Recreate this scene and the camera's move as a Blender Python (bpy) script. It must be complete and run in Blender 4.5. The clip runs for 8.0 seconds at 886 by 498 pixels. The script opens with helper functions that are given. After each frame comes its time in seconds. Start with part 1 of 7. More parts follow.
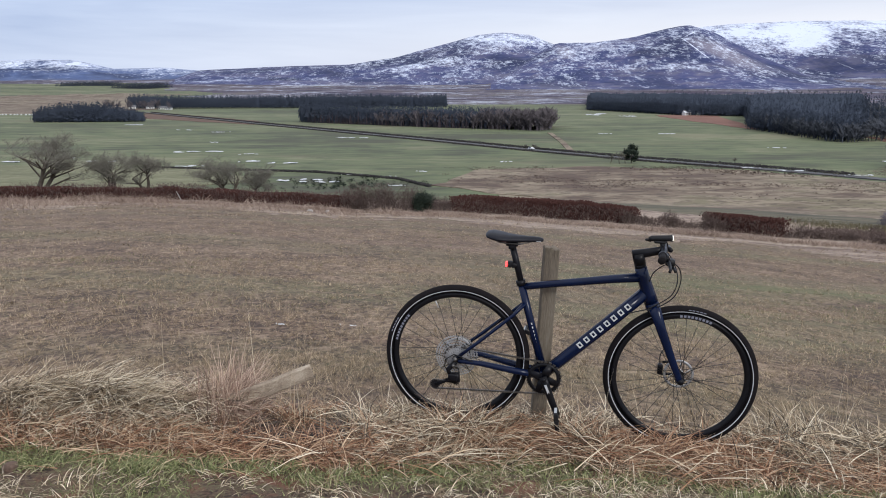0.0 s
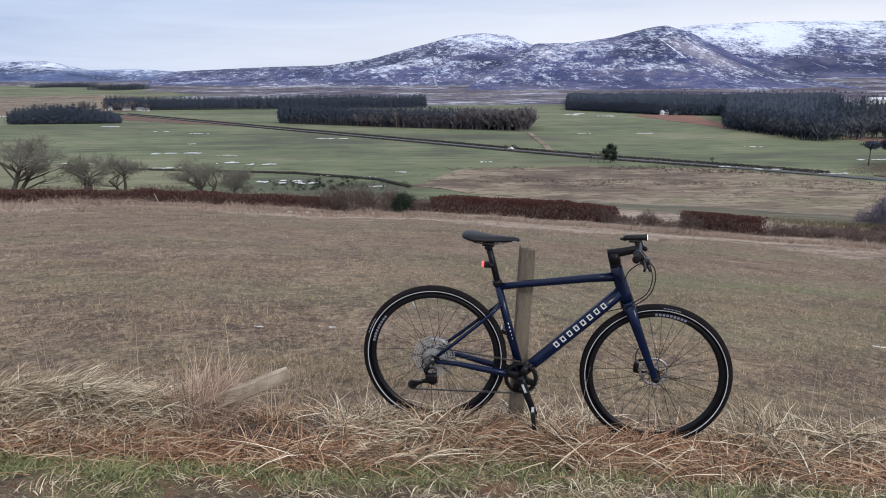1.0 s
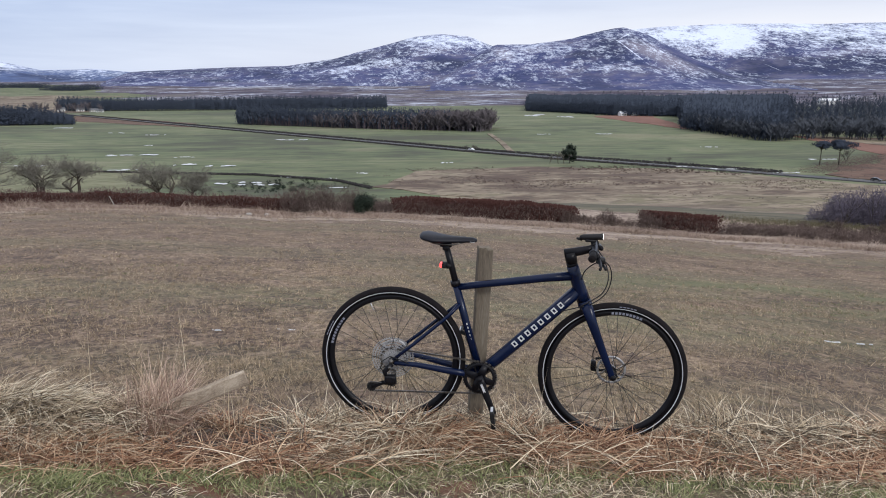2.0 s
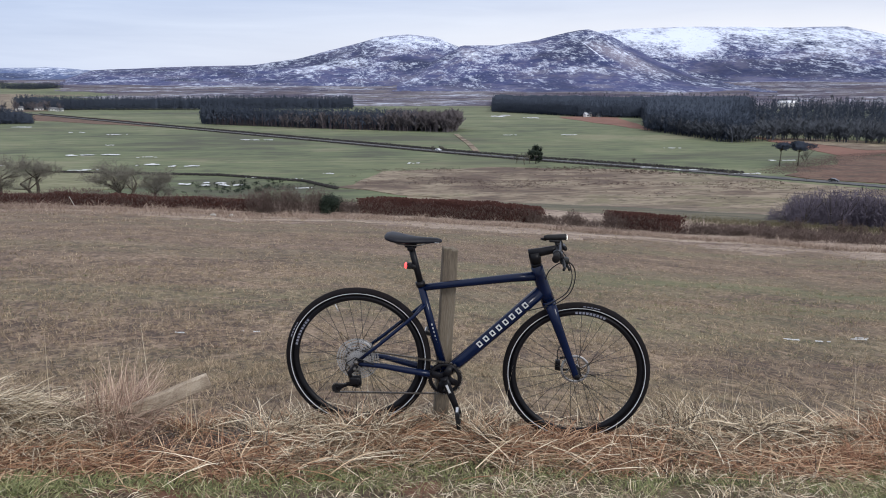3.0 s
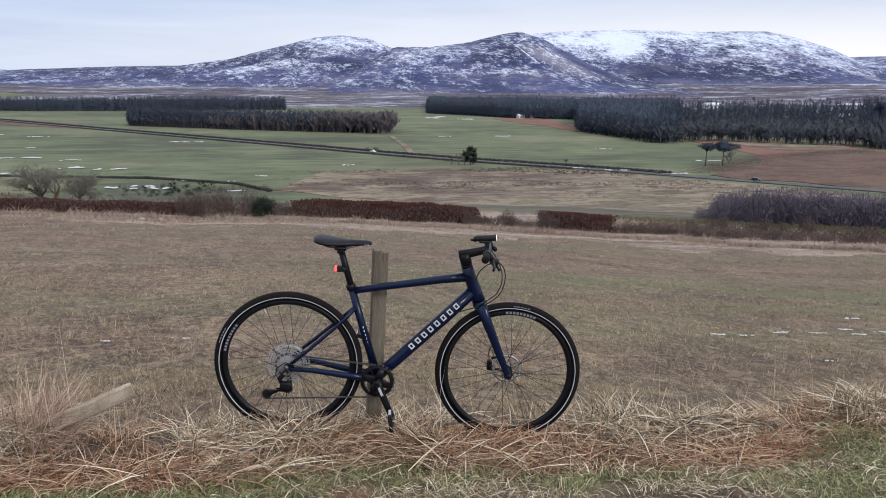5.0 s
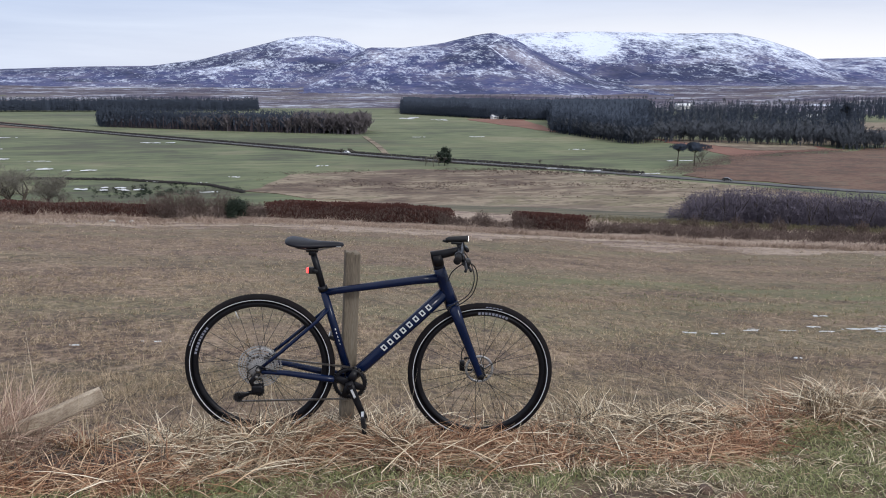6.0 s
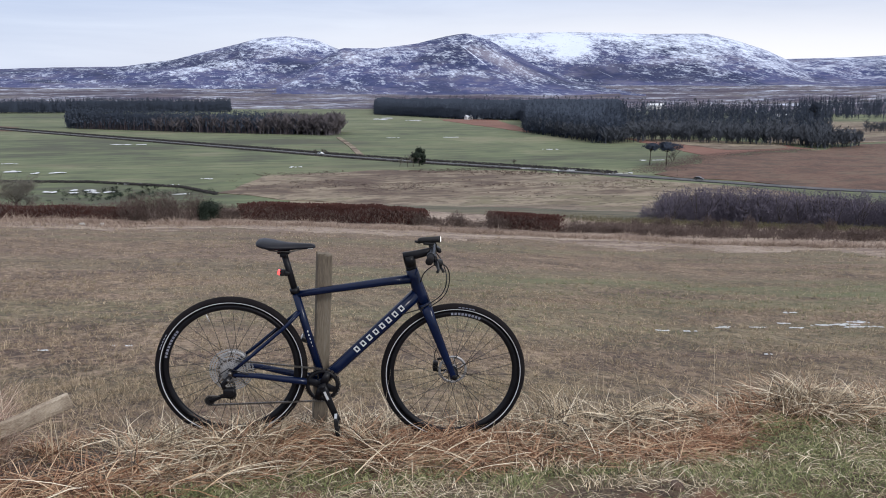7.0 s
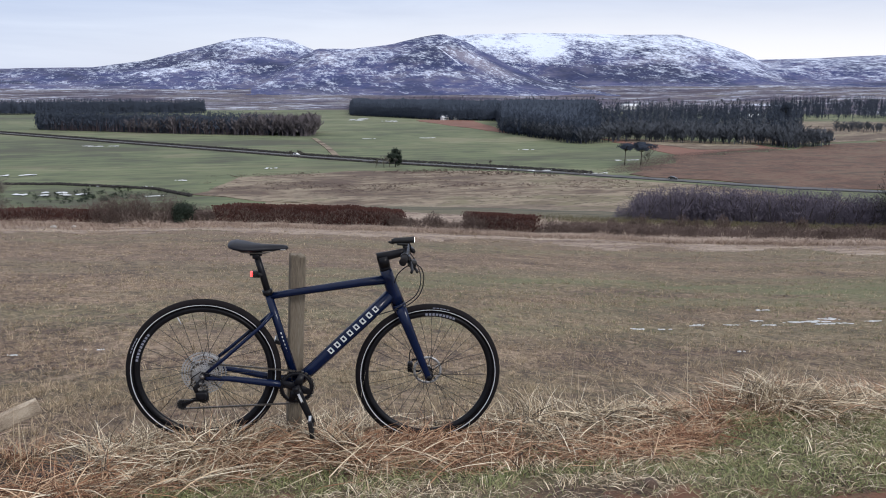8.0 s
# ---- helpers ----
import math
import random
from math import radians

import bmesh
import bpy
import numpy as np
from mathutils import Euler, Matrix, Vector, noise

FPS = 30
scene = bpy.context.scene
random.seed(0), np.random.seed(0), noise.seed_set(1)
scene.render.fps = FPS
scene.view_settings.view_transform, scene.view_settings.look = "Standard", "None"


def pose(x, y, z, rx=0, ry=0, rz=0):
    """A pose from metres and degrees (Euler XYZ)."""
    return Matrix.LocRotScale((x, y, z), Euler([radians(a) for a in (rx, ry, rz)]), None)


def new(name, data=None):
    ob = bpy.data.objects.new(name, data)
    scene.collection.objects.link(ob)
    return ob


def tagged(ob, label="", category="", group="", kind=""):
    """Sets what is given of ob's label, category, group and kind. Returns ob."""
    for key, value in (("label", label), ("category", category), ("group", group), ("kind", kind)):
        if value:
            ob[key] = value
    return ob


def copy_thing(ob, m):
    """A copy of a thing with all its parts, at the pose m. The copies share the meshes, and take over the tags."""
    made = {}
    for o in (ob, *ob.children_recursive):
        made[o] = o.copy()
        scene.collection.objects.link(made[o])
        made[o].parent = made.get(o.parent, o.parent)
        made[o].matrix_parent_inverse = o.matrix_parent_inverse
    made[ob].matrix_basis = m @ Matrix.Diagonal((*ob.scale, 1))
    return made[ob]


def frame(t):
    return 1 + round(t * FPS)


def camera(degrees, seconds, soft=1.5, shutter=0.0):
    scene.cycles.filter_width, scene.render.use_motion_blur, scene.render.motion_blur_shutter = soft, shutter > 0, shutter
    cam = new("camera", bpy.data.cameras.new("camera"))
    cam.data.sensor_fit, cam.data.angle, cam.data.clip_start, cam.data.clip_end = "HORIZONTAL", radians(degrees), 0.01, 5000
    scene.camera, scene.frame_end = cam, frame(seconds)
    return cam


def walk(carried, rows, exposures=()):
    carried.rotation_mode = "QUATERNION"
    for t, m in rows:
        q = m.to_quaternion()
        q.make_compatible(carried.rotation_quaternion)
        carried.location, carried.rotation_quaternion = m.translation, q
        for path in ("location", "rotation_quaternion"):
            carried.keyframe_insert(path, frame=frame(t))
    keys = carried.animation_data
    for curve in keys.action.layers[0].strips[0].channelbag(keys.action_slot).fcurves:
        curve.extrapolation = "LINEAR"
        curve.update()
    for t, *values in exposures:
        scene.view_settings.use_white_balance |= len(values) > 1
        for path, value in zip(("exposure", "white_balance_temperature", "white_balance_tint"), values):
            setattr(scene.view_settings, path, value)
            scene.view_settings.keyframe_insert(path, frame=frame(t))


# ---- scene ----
# ---- the camera and its way ----
EYE = 1.5
cam = camera(58.57, 8.0, soft=1.0)
ROWS = [
    (0.0, 0.0, 0.0, 0.0, 0.0, -11.99, 0.17),
    (0.5, 0.0078, -0.0019, 0.0012, 0.239, -11.97, 0.268),
    (1.0, 0.0194, -0.0025, 0.0012, 1.441, -11.96, 0.321),
    (1.5, 0.0305, -0.0018, 0.0004, 2.935, -11.926, 0.34),
    (3.0, 0.0477, -0.0014, 0.0012, 6.725, -11.879, -0.09),
    (3.5, 0.0546, -0.0010, 0.0010, 7.966, -11.842, -0.12),
    (4.0, 0.0624, 0.0002, 0.0012, 9.085, -11.809, -0.12),
    (4.5, 0.0691, 0.0010, 0.0013, 10.357, -11.785, -0.2),
    (6.0, 0.087, -0.0055, 0.0046, 13.309, -11.698, -0.36),
    (6.5, 0.0941, -0.0075, 0.0053, 14.307, -11.669, -0.304),
    (7.0, 0.1000, -0.0100, 0.0056, 15.151, -11.651, -0.254),
    (7.5, 0.1080, -0.0100, 0.0042, 16.086, -11.616, -0.2),
    (8.0, 0.1149, -0.0070, 0.0030, 16.863, -11.6, -0.22),
]
walk(cam, [(t, pose(x, y, EYE + z, 90 + pitch, 0, -yaw) @ pose(0, 0, 0, 0, 0, -roll)) for t, x, y, z, yaw, pitch, roll in ROWS],
     exposures=[(0.0, 0.0), (8.0, 0.0)])

# ---- sky and sun: a bright overcast winter day ----
world = bpy.data.worlds.new("overcast_sky")
scene.world = world
world.use_nodes = True
wn, wl = world.node_tree.nodes, world.node_tree.links
wn.clear()


def wnode(kind, **values):
    n = wn.new(kind)
    for k, v in values.items():
        n.inputs[k].default_value = v
    return n


SUN_ELEVATION, SUN_TURN = 32.0, 150.0
sky = wn.new("ShaderNodeTexSky")
sky.sky_type = "NISHITA"
sky.sun_disc = False
sky.sun_elevation, sky.sun_rotation = radians(SUN_ELEVATION), radians(SUN_TURN)
sky_gain = wn.new("ShaderNodeVectorMath")
sky_gain.operation = "SCALE"
sky_gain.inputs["Scale"].default_value = 0.10
coords = wn.new("ShaderNodeTexCoord")
stretch = wn.new("ShaderNodeMapping")
stretch.inputs["Scale"].default_value = (1.0, 1.0, 9.0)
streaks = wnode("ShaderNodeTexNoise", Scale=2.6, Detail=5.0, Roughness=0.55, Distortion=0.4)
cloud = wn.new("ShaderNodeValToRGB")
cloud.color_ramp.elements[0].position, cloud.color_ramp.elements[0].color = 0.34, (0.42, 0.53, 0.80, 1)
cloud.color_ramp.elements[1].position, cloud.color_ramp.elements[1].color = 0.66, (0.61, 0.72, 0.97, 1)
split = wn.new("ShaderNodeSeparateXYZ")
low = wnode("ShaderNodeMapRange")
low.inputs["From Min"].default_value, low.inputs["From Max"].default_value = 0.16, 0.02
low.interpolation_type = "SMOOTHSTEP"
bright = wn.new("ShaderNodeMixRGB")
bright.inputs["Color2"].default_value = (1.06, 1.06, 1.11, 1)
cover = wn.new("ShaderNodeMixRGB")
cover.inputs["Fac"].default_value = 0.9
back = wnode("ShaderNodeBackground", Strength=1.0)
world_out = wn.new("ShaderNodeOutputWorld")
half = wn.new("ShaderNodeMath")
half.operation = "MULTIPLY"
half.inputs[1].default_value = 0.8
wl.new(coords.outputs["Generated"], stretch.inputs["Vector"])
wl.new(stretch.outputs["Vector"], streaks.inputs["Vector"])
wl.new(streaks.outputs["Fac"], cloud.inputs["Fac"])
wl.new(coords.outputs["Generated"], split.inputs["Vector"])
wl.new(split.outputs["Z"], low.inputs["Value"])
side = wnode("ShaderNodeMapRange")
side.inputs["From Min"].default_value, side.inputs["From Max"].default_value = -0.45, 0.45
side.inputs["To Min"].default_value, side.inputs["To Max"].default_value = 0.12, 1.3
side_mul = wn.new("ShaderNodeMath")
side_mul.operation = "MULTIPLY"
wl.new(split.outputs["X"], side.inputs["Value"])
wl.new(low.outputs["Result"], side_mul.inputs[0])
wl.new(side.outputs["Result"], side_mul.inputs[1])
wl.new(side_mul.outputs["Value"], half.inputs[0])
wl.new(half.outputs["Value"], bright.inputs["Fac"])
wl.new(cloud.outputs["Color"], bright.inputs["Color1"])
wl.new(sky.outputs["Color"], sky_gain.inputs[0])
wl.new(sky_gain.outputs["Vector"], cover.inputs["Color1"])
zenith = wnode("ShaderNodeMapRange")
zenith.inputs["From Min"].default_value, zenith.inputs["From Max"].default_value = 0.13, 0.75
dome = wn.new("ShaderNodeMixRGB")
dome.inputs["Color2"].default_value = (1.16, 1.18, 1.25, 1)
wl.new(split.outputs["Z"], zenith.inputs["Value"])
wl.new(bright.outputs["Color"], dome.inputs["Color1"])
wl.new(zenith.outputs["Result"], dome.inputs["Fac"])
wl.new(dome.outputs["Color"], cover.inputs["Color2"])
wl.new(cover.outputs["Color"], back.inputs["Color"])
wl.new(back.outputs["Background"], world_out.inputs["Surface"])

sun_data = bpy.data.lights.new("sun", "SUN")
sun_data.energy, sun_data.angle, sun_data.color = 1.25, radians(14), (1.0, 0.965, 0.92)
sun = new("sun", sun_data)
sun.matrix_world = pose(0, 0, 50, 90 - SUN_ELEVATION, 0, 180 - SUN_TURN)


# ---- materials ----
def material(name, colours, scale=4.0, fine=60.0, rough=0.8, bump=0.3, metal=0.0, stretch=(1, 1, 1), island=0.0, fine_mix=0.4, coat=0.0, bump_scale=None, spec=0.5, obj_random=0.0, detail=4.0, grit=0.5, window=None, canopy=0.0):
    """A surface of some colours, mixed by a broad and a fine noise (and from piece to piece), with fine relief."""
    m = bpy.data.materials.new(name)
    m.use_nodes = True
    nt = m.node_tree
    bsdf = nt.nodes["Principled BSDF"]
    bsdf.inputs["Roughness"].default_value = rough
    bsdf.inputs["Metallic"].default_value = metal
    bsdf.inputs["Coat Weight"].default_value = coat
    bsdf.inputs["Specular IOR Level"].default_value = spec
    tc = nt.nodes.new("ShaderNodeTexCoord")
    mp = nt.nodes.new("ShaderNodeMapping")
    mp.inputs["Scale"].default_value = stretch
    nt.links.new(tc.outputs["Object"], mp.inputs["Vector"])
    noises = []
    for s, d in ((scale, detail), (fine, 3.0)):
        n = nt.nodes.new("ShaderNodeTexNoise")
        n.inputs["Scale"].default_value, n.inputs["Detail"].default_value = s, d
        n.inputs["Roughness"].default_value = grit
        nt.links.new(mp.outputs["Vector"], n.inputs["Vector"])
        noises.append(n)
    mix = nt.nodes.new("ShaderNodeMath")
    mix.operation = "MULTIPLY_ADD"
    mix.inputs[1].default_value = fine_mix
    part_1 = nt.nodes.new("ShaderNodeMath")
    part_1.operation = "MULTIPLY"
    part_1.inputs[1].default_value = 1 - fine_mix
    nt.links.new(noises[0].outputs["Fac"], part_1.inputs[0])
    nt.links.new(noises[1].outputs["Fac"], mix.inputs[0])
    nt.links.new(part_1.outputs["Value"], mix.inputs[2])
    value = mix.outputs["Value"]
    ramp = nt.nodes.new("ShaderNodeValToRGB")
    els = ramp.color_ramp.elements
    lo, hi = (0.34, 0.66) if not (island or obj_random) else (0.15, 0.85)
    if window:
        lo, hi = window
    while len(els) < len(colours):
        els.new(0.5)
    for i, c in enumerate(colours):
        els[i].position = lo + (hi - lo) * i / max(1, len(colours) - 1)
        els[i].color = (*c, 1)
    if island or obj_random:
        src = nt.nodes.new("ShaderNodeNewGeometry" if island else "ShaderNodeObjectInfo")
        w = island or obj_random
        a = nt.nodes.new("ShaderNodeMath")
        a.operation = "MULTIPLY"
        a.inputs[1].default_value = 1 - w
        b = nt.nodes.new("ShaderNodeMath")
        b.operation = "MULTIPLY_ADD"
        b.inputs[1].default_value = w
        nt.links.new(value, a.inputs[0])
        nt.links.new(src.outputs["Random Per Island" if island else "Random"], b.inputs[0])
        nt.links.new(a.outputs["Value"], b.inputs[2])
        value = b.outputs["Value"]
    nt.links.new(value, ramp.inputs["Fac"])
    nt.links.new(ramp.outputs["Color"], bsdf.inputs["Base Color"])
    if canopy:
        # needles and twigs much finer than the sprays scatter light as one soft canopy
        geo = nt.nodes.new("ShaderNodeNewGeometry")
        flat = nt.nodes.new("ShaderNodeVectorMath")
        flat.operation = "SCALE"
        flat.inputs["Scale"].default_value = 1 - canopy
        add = nt.nodes.new("ShaderNodeVectorMath")
        add.inputs[1].default_value = (0.0, -0.45 * canopy, 0.6 * canopy)
        unit = nt.nodes.new("ShaderNodeVectorMath")
        unit.operation = "NORMALIZE"
        nt.links.new(geo.outputs["Normal"], flat.inputs[0])
        nt.links.new(flat.outputs["Vector"], add.inputs[0])
        nt.links.new(add.outputs["Vector"], unit.inputs[0])
        nt.links.new(unit.outputs["Vector"], bsdf.inputs["Normal"])
    if bump:
        bp = nt.nodes.new("ShaderNodeBump")
        bp.inputs["Strength"].default_value = bump
        bp.inputs["Distance"].default_value = bump_scale or 0.3 / fine
        nt.links.new(noises[1].outputs["Fac"], bp.inputs["Height"])
        nt.links.new(bp.outputs["Normal"], bsdf.inputs["Normal"])
    return m


def tint(m, colour, scale, stretch, lo, hi, most, oval=None):
    """Broad patches of another ground cover over a material."""
    nt = m.node_tree
    bsdf = nt.nodes["Principled BSDF"]
    below = bsdf.inputs["Base Color"].links[0].from_socket
    tc = nt.nodes.new("ShaderNodeTexCoord")
    mp = nt.nodes.new("ShaderNodeMapping")
    mp.inputs["Scale"].default_value = stretch
    n = nt.nodes.new("ShaderNodeTexNoise")
    n.inputs["Scale"].default_value, n.inputs["Detail"].default_value, n.inputs["Roughness"].default_value = scale, 8.0, 0.62
    mr = nt.nodes.new("ShaderNodeMapRange")
    for k, v in (("From Min", lo), ("From Max", hi), ("To Min", 0.0), ("To Max", most)):
        mr.inputs[k].default_value = v
    mix = nt.nodes.new("ShaderNodeMixRGB")
    mix.inputs["Color2"].default_value = (*colour, 1)
    nt.links.new(tc.outputs["Object"], mp.inputs["Vector"])
    nt.links.new(mp.outputs["Vector"], n.inputs["Vector"])
    nt.links.new(n.outputs["Fac"], mr.inputs["Value"])
    fac = mr.outputs["Result"]
    if oval:
        place = nt.nodes.new("ShaderNodeMapping")
        place.vector_type = "TEXTURE"
        place.inputs["Location"].default_value, place.inputs["Scale"].default_value = oval[:3], oval[3:]
        far = nt.nodes.new("ShaderNodeVectorMath")
        far.operation = "LENGTH"
        fade = nt.nodes.new("ShaderNodeMapRange")
        fade.inputs["From Min"].default_value, fade.inputs["From Max"].default_value = 1.1, 0.5
        both = nt.nodes.new("ShaderNodeMath")
        both.operation = "MULTIPLY"
        nt.links.new(tc.outputs["Object"], place.inputs["Vector"])
        nt.links.new(place.outputs["Vector"], far.inputs[0])
        nt.links.new(far.outputs["Value"], fade.inputs["Value"])
        nt.links.new(fade.outputs["Result"], both.inputs[0])
        nt.links.new(fac, both.inputs[1])
        fac = both.outputs["Value"]
    nt.links.new(fac, mix.inputs["Fac"])
    nt.links.new(below, mix.inputs["Color1"])
    nt.links.new(mix.outputs["Color"], bsdf.inputs["Base Color"])
    return m


def glow(name, colour, strength):
    m = material(name, [colour, colour], rough=0.3, bump=0)
    b = m.node_tree.nodes["Principled BSDF"]
    b.inputs["Emission Color"].default_value = (*colour, 1)
    b.inputs["Emission Strength"].default_value = strength
    return m


VERGE = material("verge_soil", [(0.024, 0.016, 0.011), (0.07, 0.04, 0.026), (0.13, 0.088, 0.054), (0.09, 0.09, 0.042), (0.21, 0.16, 0.095)], 1.6, 70, 0.95, 0.8, detail=9, grit=0.72, window=(0.42, 0.58))
STUBBLE = material("stubble_soil", [(0.046, 0.028, 0.020), (0.118, 0.073, 0.049), (0.21, 0.136, 0.094), (0.212, 0.165, 0.102), (0.35, 0.245, 0.178)], 0.4, 16, 0.95, 0.9, stretch=(1.0, 0.5, 1), fine_mix=0.5, detail=10, grit=0.76, window=(0.42, 0.58))
PASTURE = material("pasture_turf", [(0.066, 0.07, 0.043), (0.095, 0.116, 0.058), (0.117, 0.142, 0.07), (0.145, 0.164, 0.085), (0.19, 0.188, 0.112)], 0.009, 0.07, 0.95, 0.2, stretch=(0.4, 1, 1), bump_scale=0.3, detail=9, grit=0.68, window=(0.42, 0.58))
ROUGH_GRASS = material("rough_pale_grass", [(0.10, 0.066, 0.048), (0.15, 0.11, 0.078), (0.24, 0.19, 0.135), (0.28, 0.228, 0.165), (0.18, 0.155, 0.095)], 0.03, 0.11, 0.95, 0.3, stretch=(0.35, 0.8, 1), bump_scale=0.4, fine_mix=0.3, detail=10, grit=0.72, window=(0.44, 0.57))
BANK_GRASS = material("pale_bank_grass", [(0.12, 0.082, 0.064), (0.22, 0.16, 0.125), (0.32, 0.25, 0.20), (0.38, 0.31, 0.25)], 0.25, 2.5, 0.95, 0.8, stretch=(0.5, 1.0, 1), bump_scale=0.15, detail=9, grit=0.72, window=(0.42, 0.58))
tint(STUBBLE, (0.125, 0.134, 0.057), 0.09, (0.35, 1.6, 1), 0.46, 0.60, 0.62)
tint(STUBBLE, (0.22, 0.15, 0.12), 0.05, (0.4, 1.2, 1), 0.50, 0.66, 0.6)
tint(VERGE, (0.17, 0.07, 0.042), 4.0, (1, 1, 1), 0.52, 0.60, 0.7)
tint(PASTURE, (0.075, 0.075, 0.045), 0.02, (0.3, 1.2, 1), 0.54, 0.68, 0.7)
tint(PASTURE, (0.17, 0.17, 0.095), 0.012, (0.4, 1.4, 1), 0.55, 0.70, 0.6)
tint(PASTURE, (0.062, 0.068, 0.042), 0.13, (0.5, 1.0, 1), 0.55, 0.66, 0.6)
tint(STUBBLE, (0.07, 0.042, 0.029), 1.6, (0.8, 0.5, 1), 0.52, 0.64, 0.45)
tint(STUBBLE, (0.052, 0.032, 0.023), 10.0, (0.9, 0.5, 1), 0.49, 0.58, 0.65)
tint(STUBBLE, (0.055, 0.035, 0.025), 3.2, (0.8, 0.5, 1), 0.53, 0.60, 0.6)
tint(STUBBLE, (0.40, 0.295, 0.205), 5.0, (0.8, 0.5, 1), 0.56, 0.63, 0.45)
tint(STUBBLE, (0.40, 0.30, 0.21), 20.0, (0.9, 0.6, 1), 0.545, 0.615, 0.45)
tint(STUBBLE, (0.06, 0.042, 0.028), 0.5, (0.5, 0.7, 1), 0.54, 0.66, 0.3)
tint(STUBBLE, (0.12, 0.135, 0.06), 0.5, (0.3, 0.6, 1), 0.40, 0.60, 0.75, oval=(13, 19, 0, 15, 10, 60))
tint(ROUGH_GRASS, (0.105, 0.072, 0.052), 0.05, (0.4, 0.8, 1), 0.50, 0.60, 0.6)
tint(ROUGH_GRASS, (0.075, 0.055, 0.04), 0.3, (0.6, 1.0, 1), 0.52, 0.60, 0.7)
OLIVE = material("rank_olive_grass", [(0.055, 0.048, 0.032), (0.10, 0.09, 0.055), (0.16, 0.135, 0.085)], 0.06, 0.6, 0.95, 0.4, stretch=(0.3, 1.2, 1), detail=9, grit=0.7, window=(0.42, 0.58), bump_scale=0.3)
PALE_OLIVE = material("pale_olive_grass", [(0.115, 0.118, 0.064), (0.165, 0.168, 0.092), (0.215, 0.205, 0.125)], 0.05, 0.4, 0.95, 0.3, stretch=(0.4, 1, 1), detail=9, grit=0.7, window=(0.4, 0.6), bump_scale=0.3)
PLOUGHED = material("red_ploughed_soil", [(0.14, 0.066, 0.048), (0.19, 0.088, 0.063), (0.22, 0.122, 0.09)], 0.03, 0.3, 0.95, 0.3, bump_scale=0.3)
BRACKEN = material("brown_bracken", [(0.075, 0.039, 0.026), (0.11, 0.057, 0.038), (0.145, 0.082, 0.056), (0.135, 0.095, 0.063)], 0.03, 0.3, 0.95, 0.3, bump_scale=0.4, detail=9, grit=0.7, window=(0.4, 0.6))
tint(BRACKEN, (0.06, 0.042, 0.028), 0.12, (0.5, 1, 1), 0.5, 0.62, 0.7)
ASPHALT = material("wet_asphalt", [(0.06, 0.06, 0.064), (0.095, 0.095, 0.10), (0.125, 0.125, 0.128)], 0.2, 3, 0.75, 0.1, spec=0.25)
SNOW = material("old_snow", [(0.40, 0.42, 0.42), (0.62, 0.64, 0.66), (0.78, 0.80, 0.83)], 0.4, 5, 0.7, 0.3)


def ellipse_mask(nt, position, az, el, r, across, up, roll, most):
    """A soft oval on a far slope, seen at a bearing and height in degrees, r metres away."""
    mp = nt.nodes.new("ShaderNodeMapping")
    mp.vector_type = "TEXTURE"
    mp.inputs["Location"].default_value = (r * math.sin(radians(az)), r * math.cos(radians(az)), EYE + r * math.tan(radians(el)))
    mp.inputs["Rotation"].default_value = (0.0, radians(roll), -radians(az))
    mp.inputs["Scale"].default_value = (across, 1500.0, up)
    nt.links.new(position, mp.inputs["Vector"])
    far = nt.nodes.new("ShaderNodeVectorMath")
    far.operation = "LENGTH"
    nt.links.new(mp.outputs["Vector"], far.inputs[0])
    soft = nt.nodes.new("ShaderNodeMapRange")
    soft.interpolation_type = "SMOOTHSTEP"
    for k, v in (("From Min", 1.35), ("From Max", 0.45), ("To Min", 0.0), ("To Max", most)):
        soft.inputs[k].default_value = v
    nt.links.new(far.outputs["Value"], soft.inputs["Value"])
    return soft.outputs["Result"]


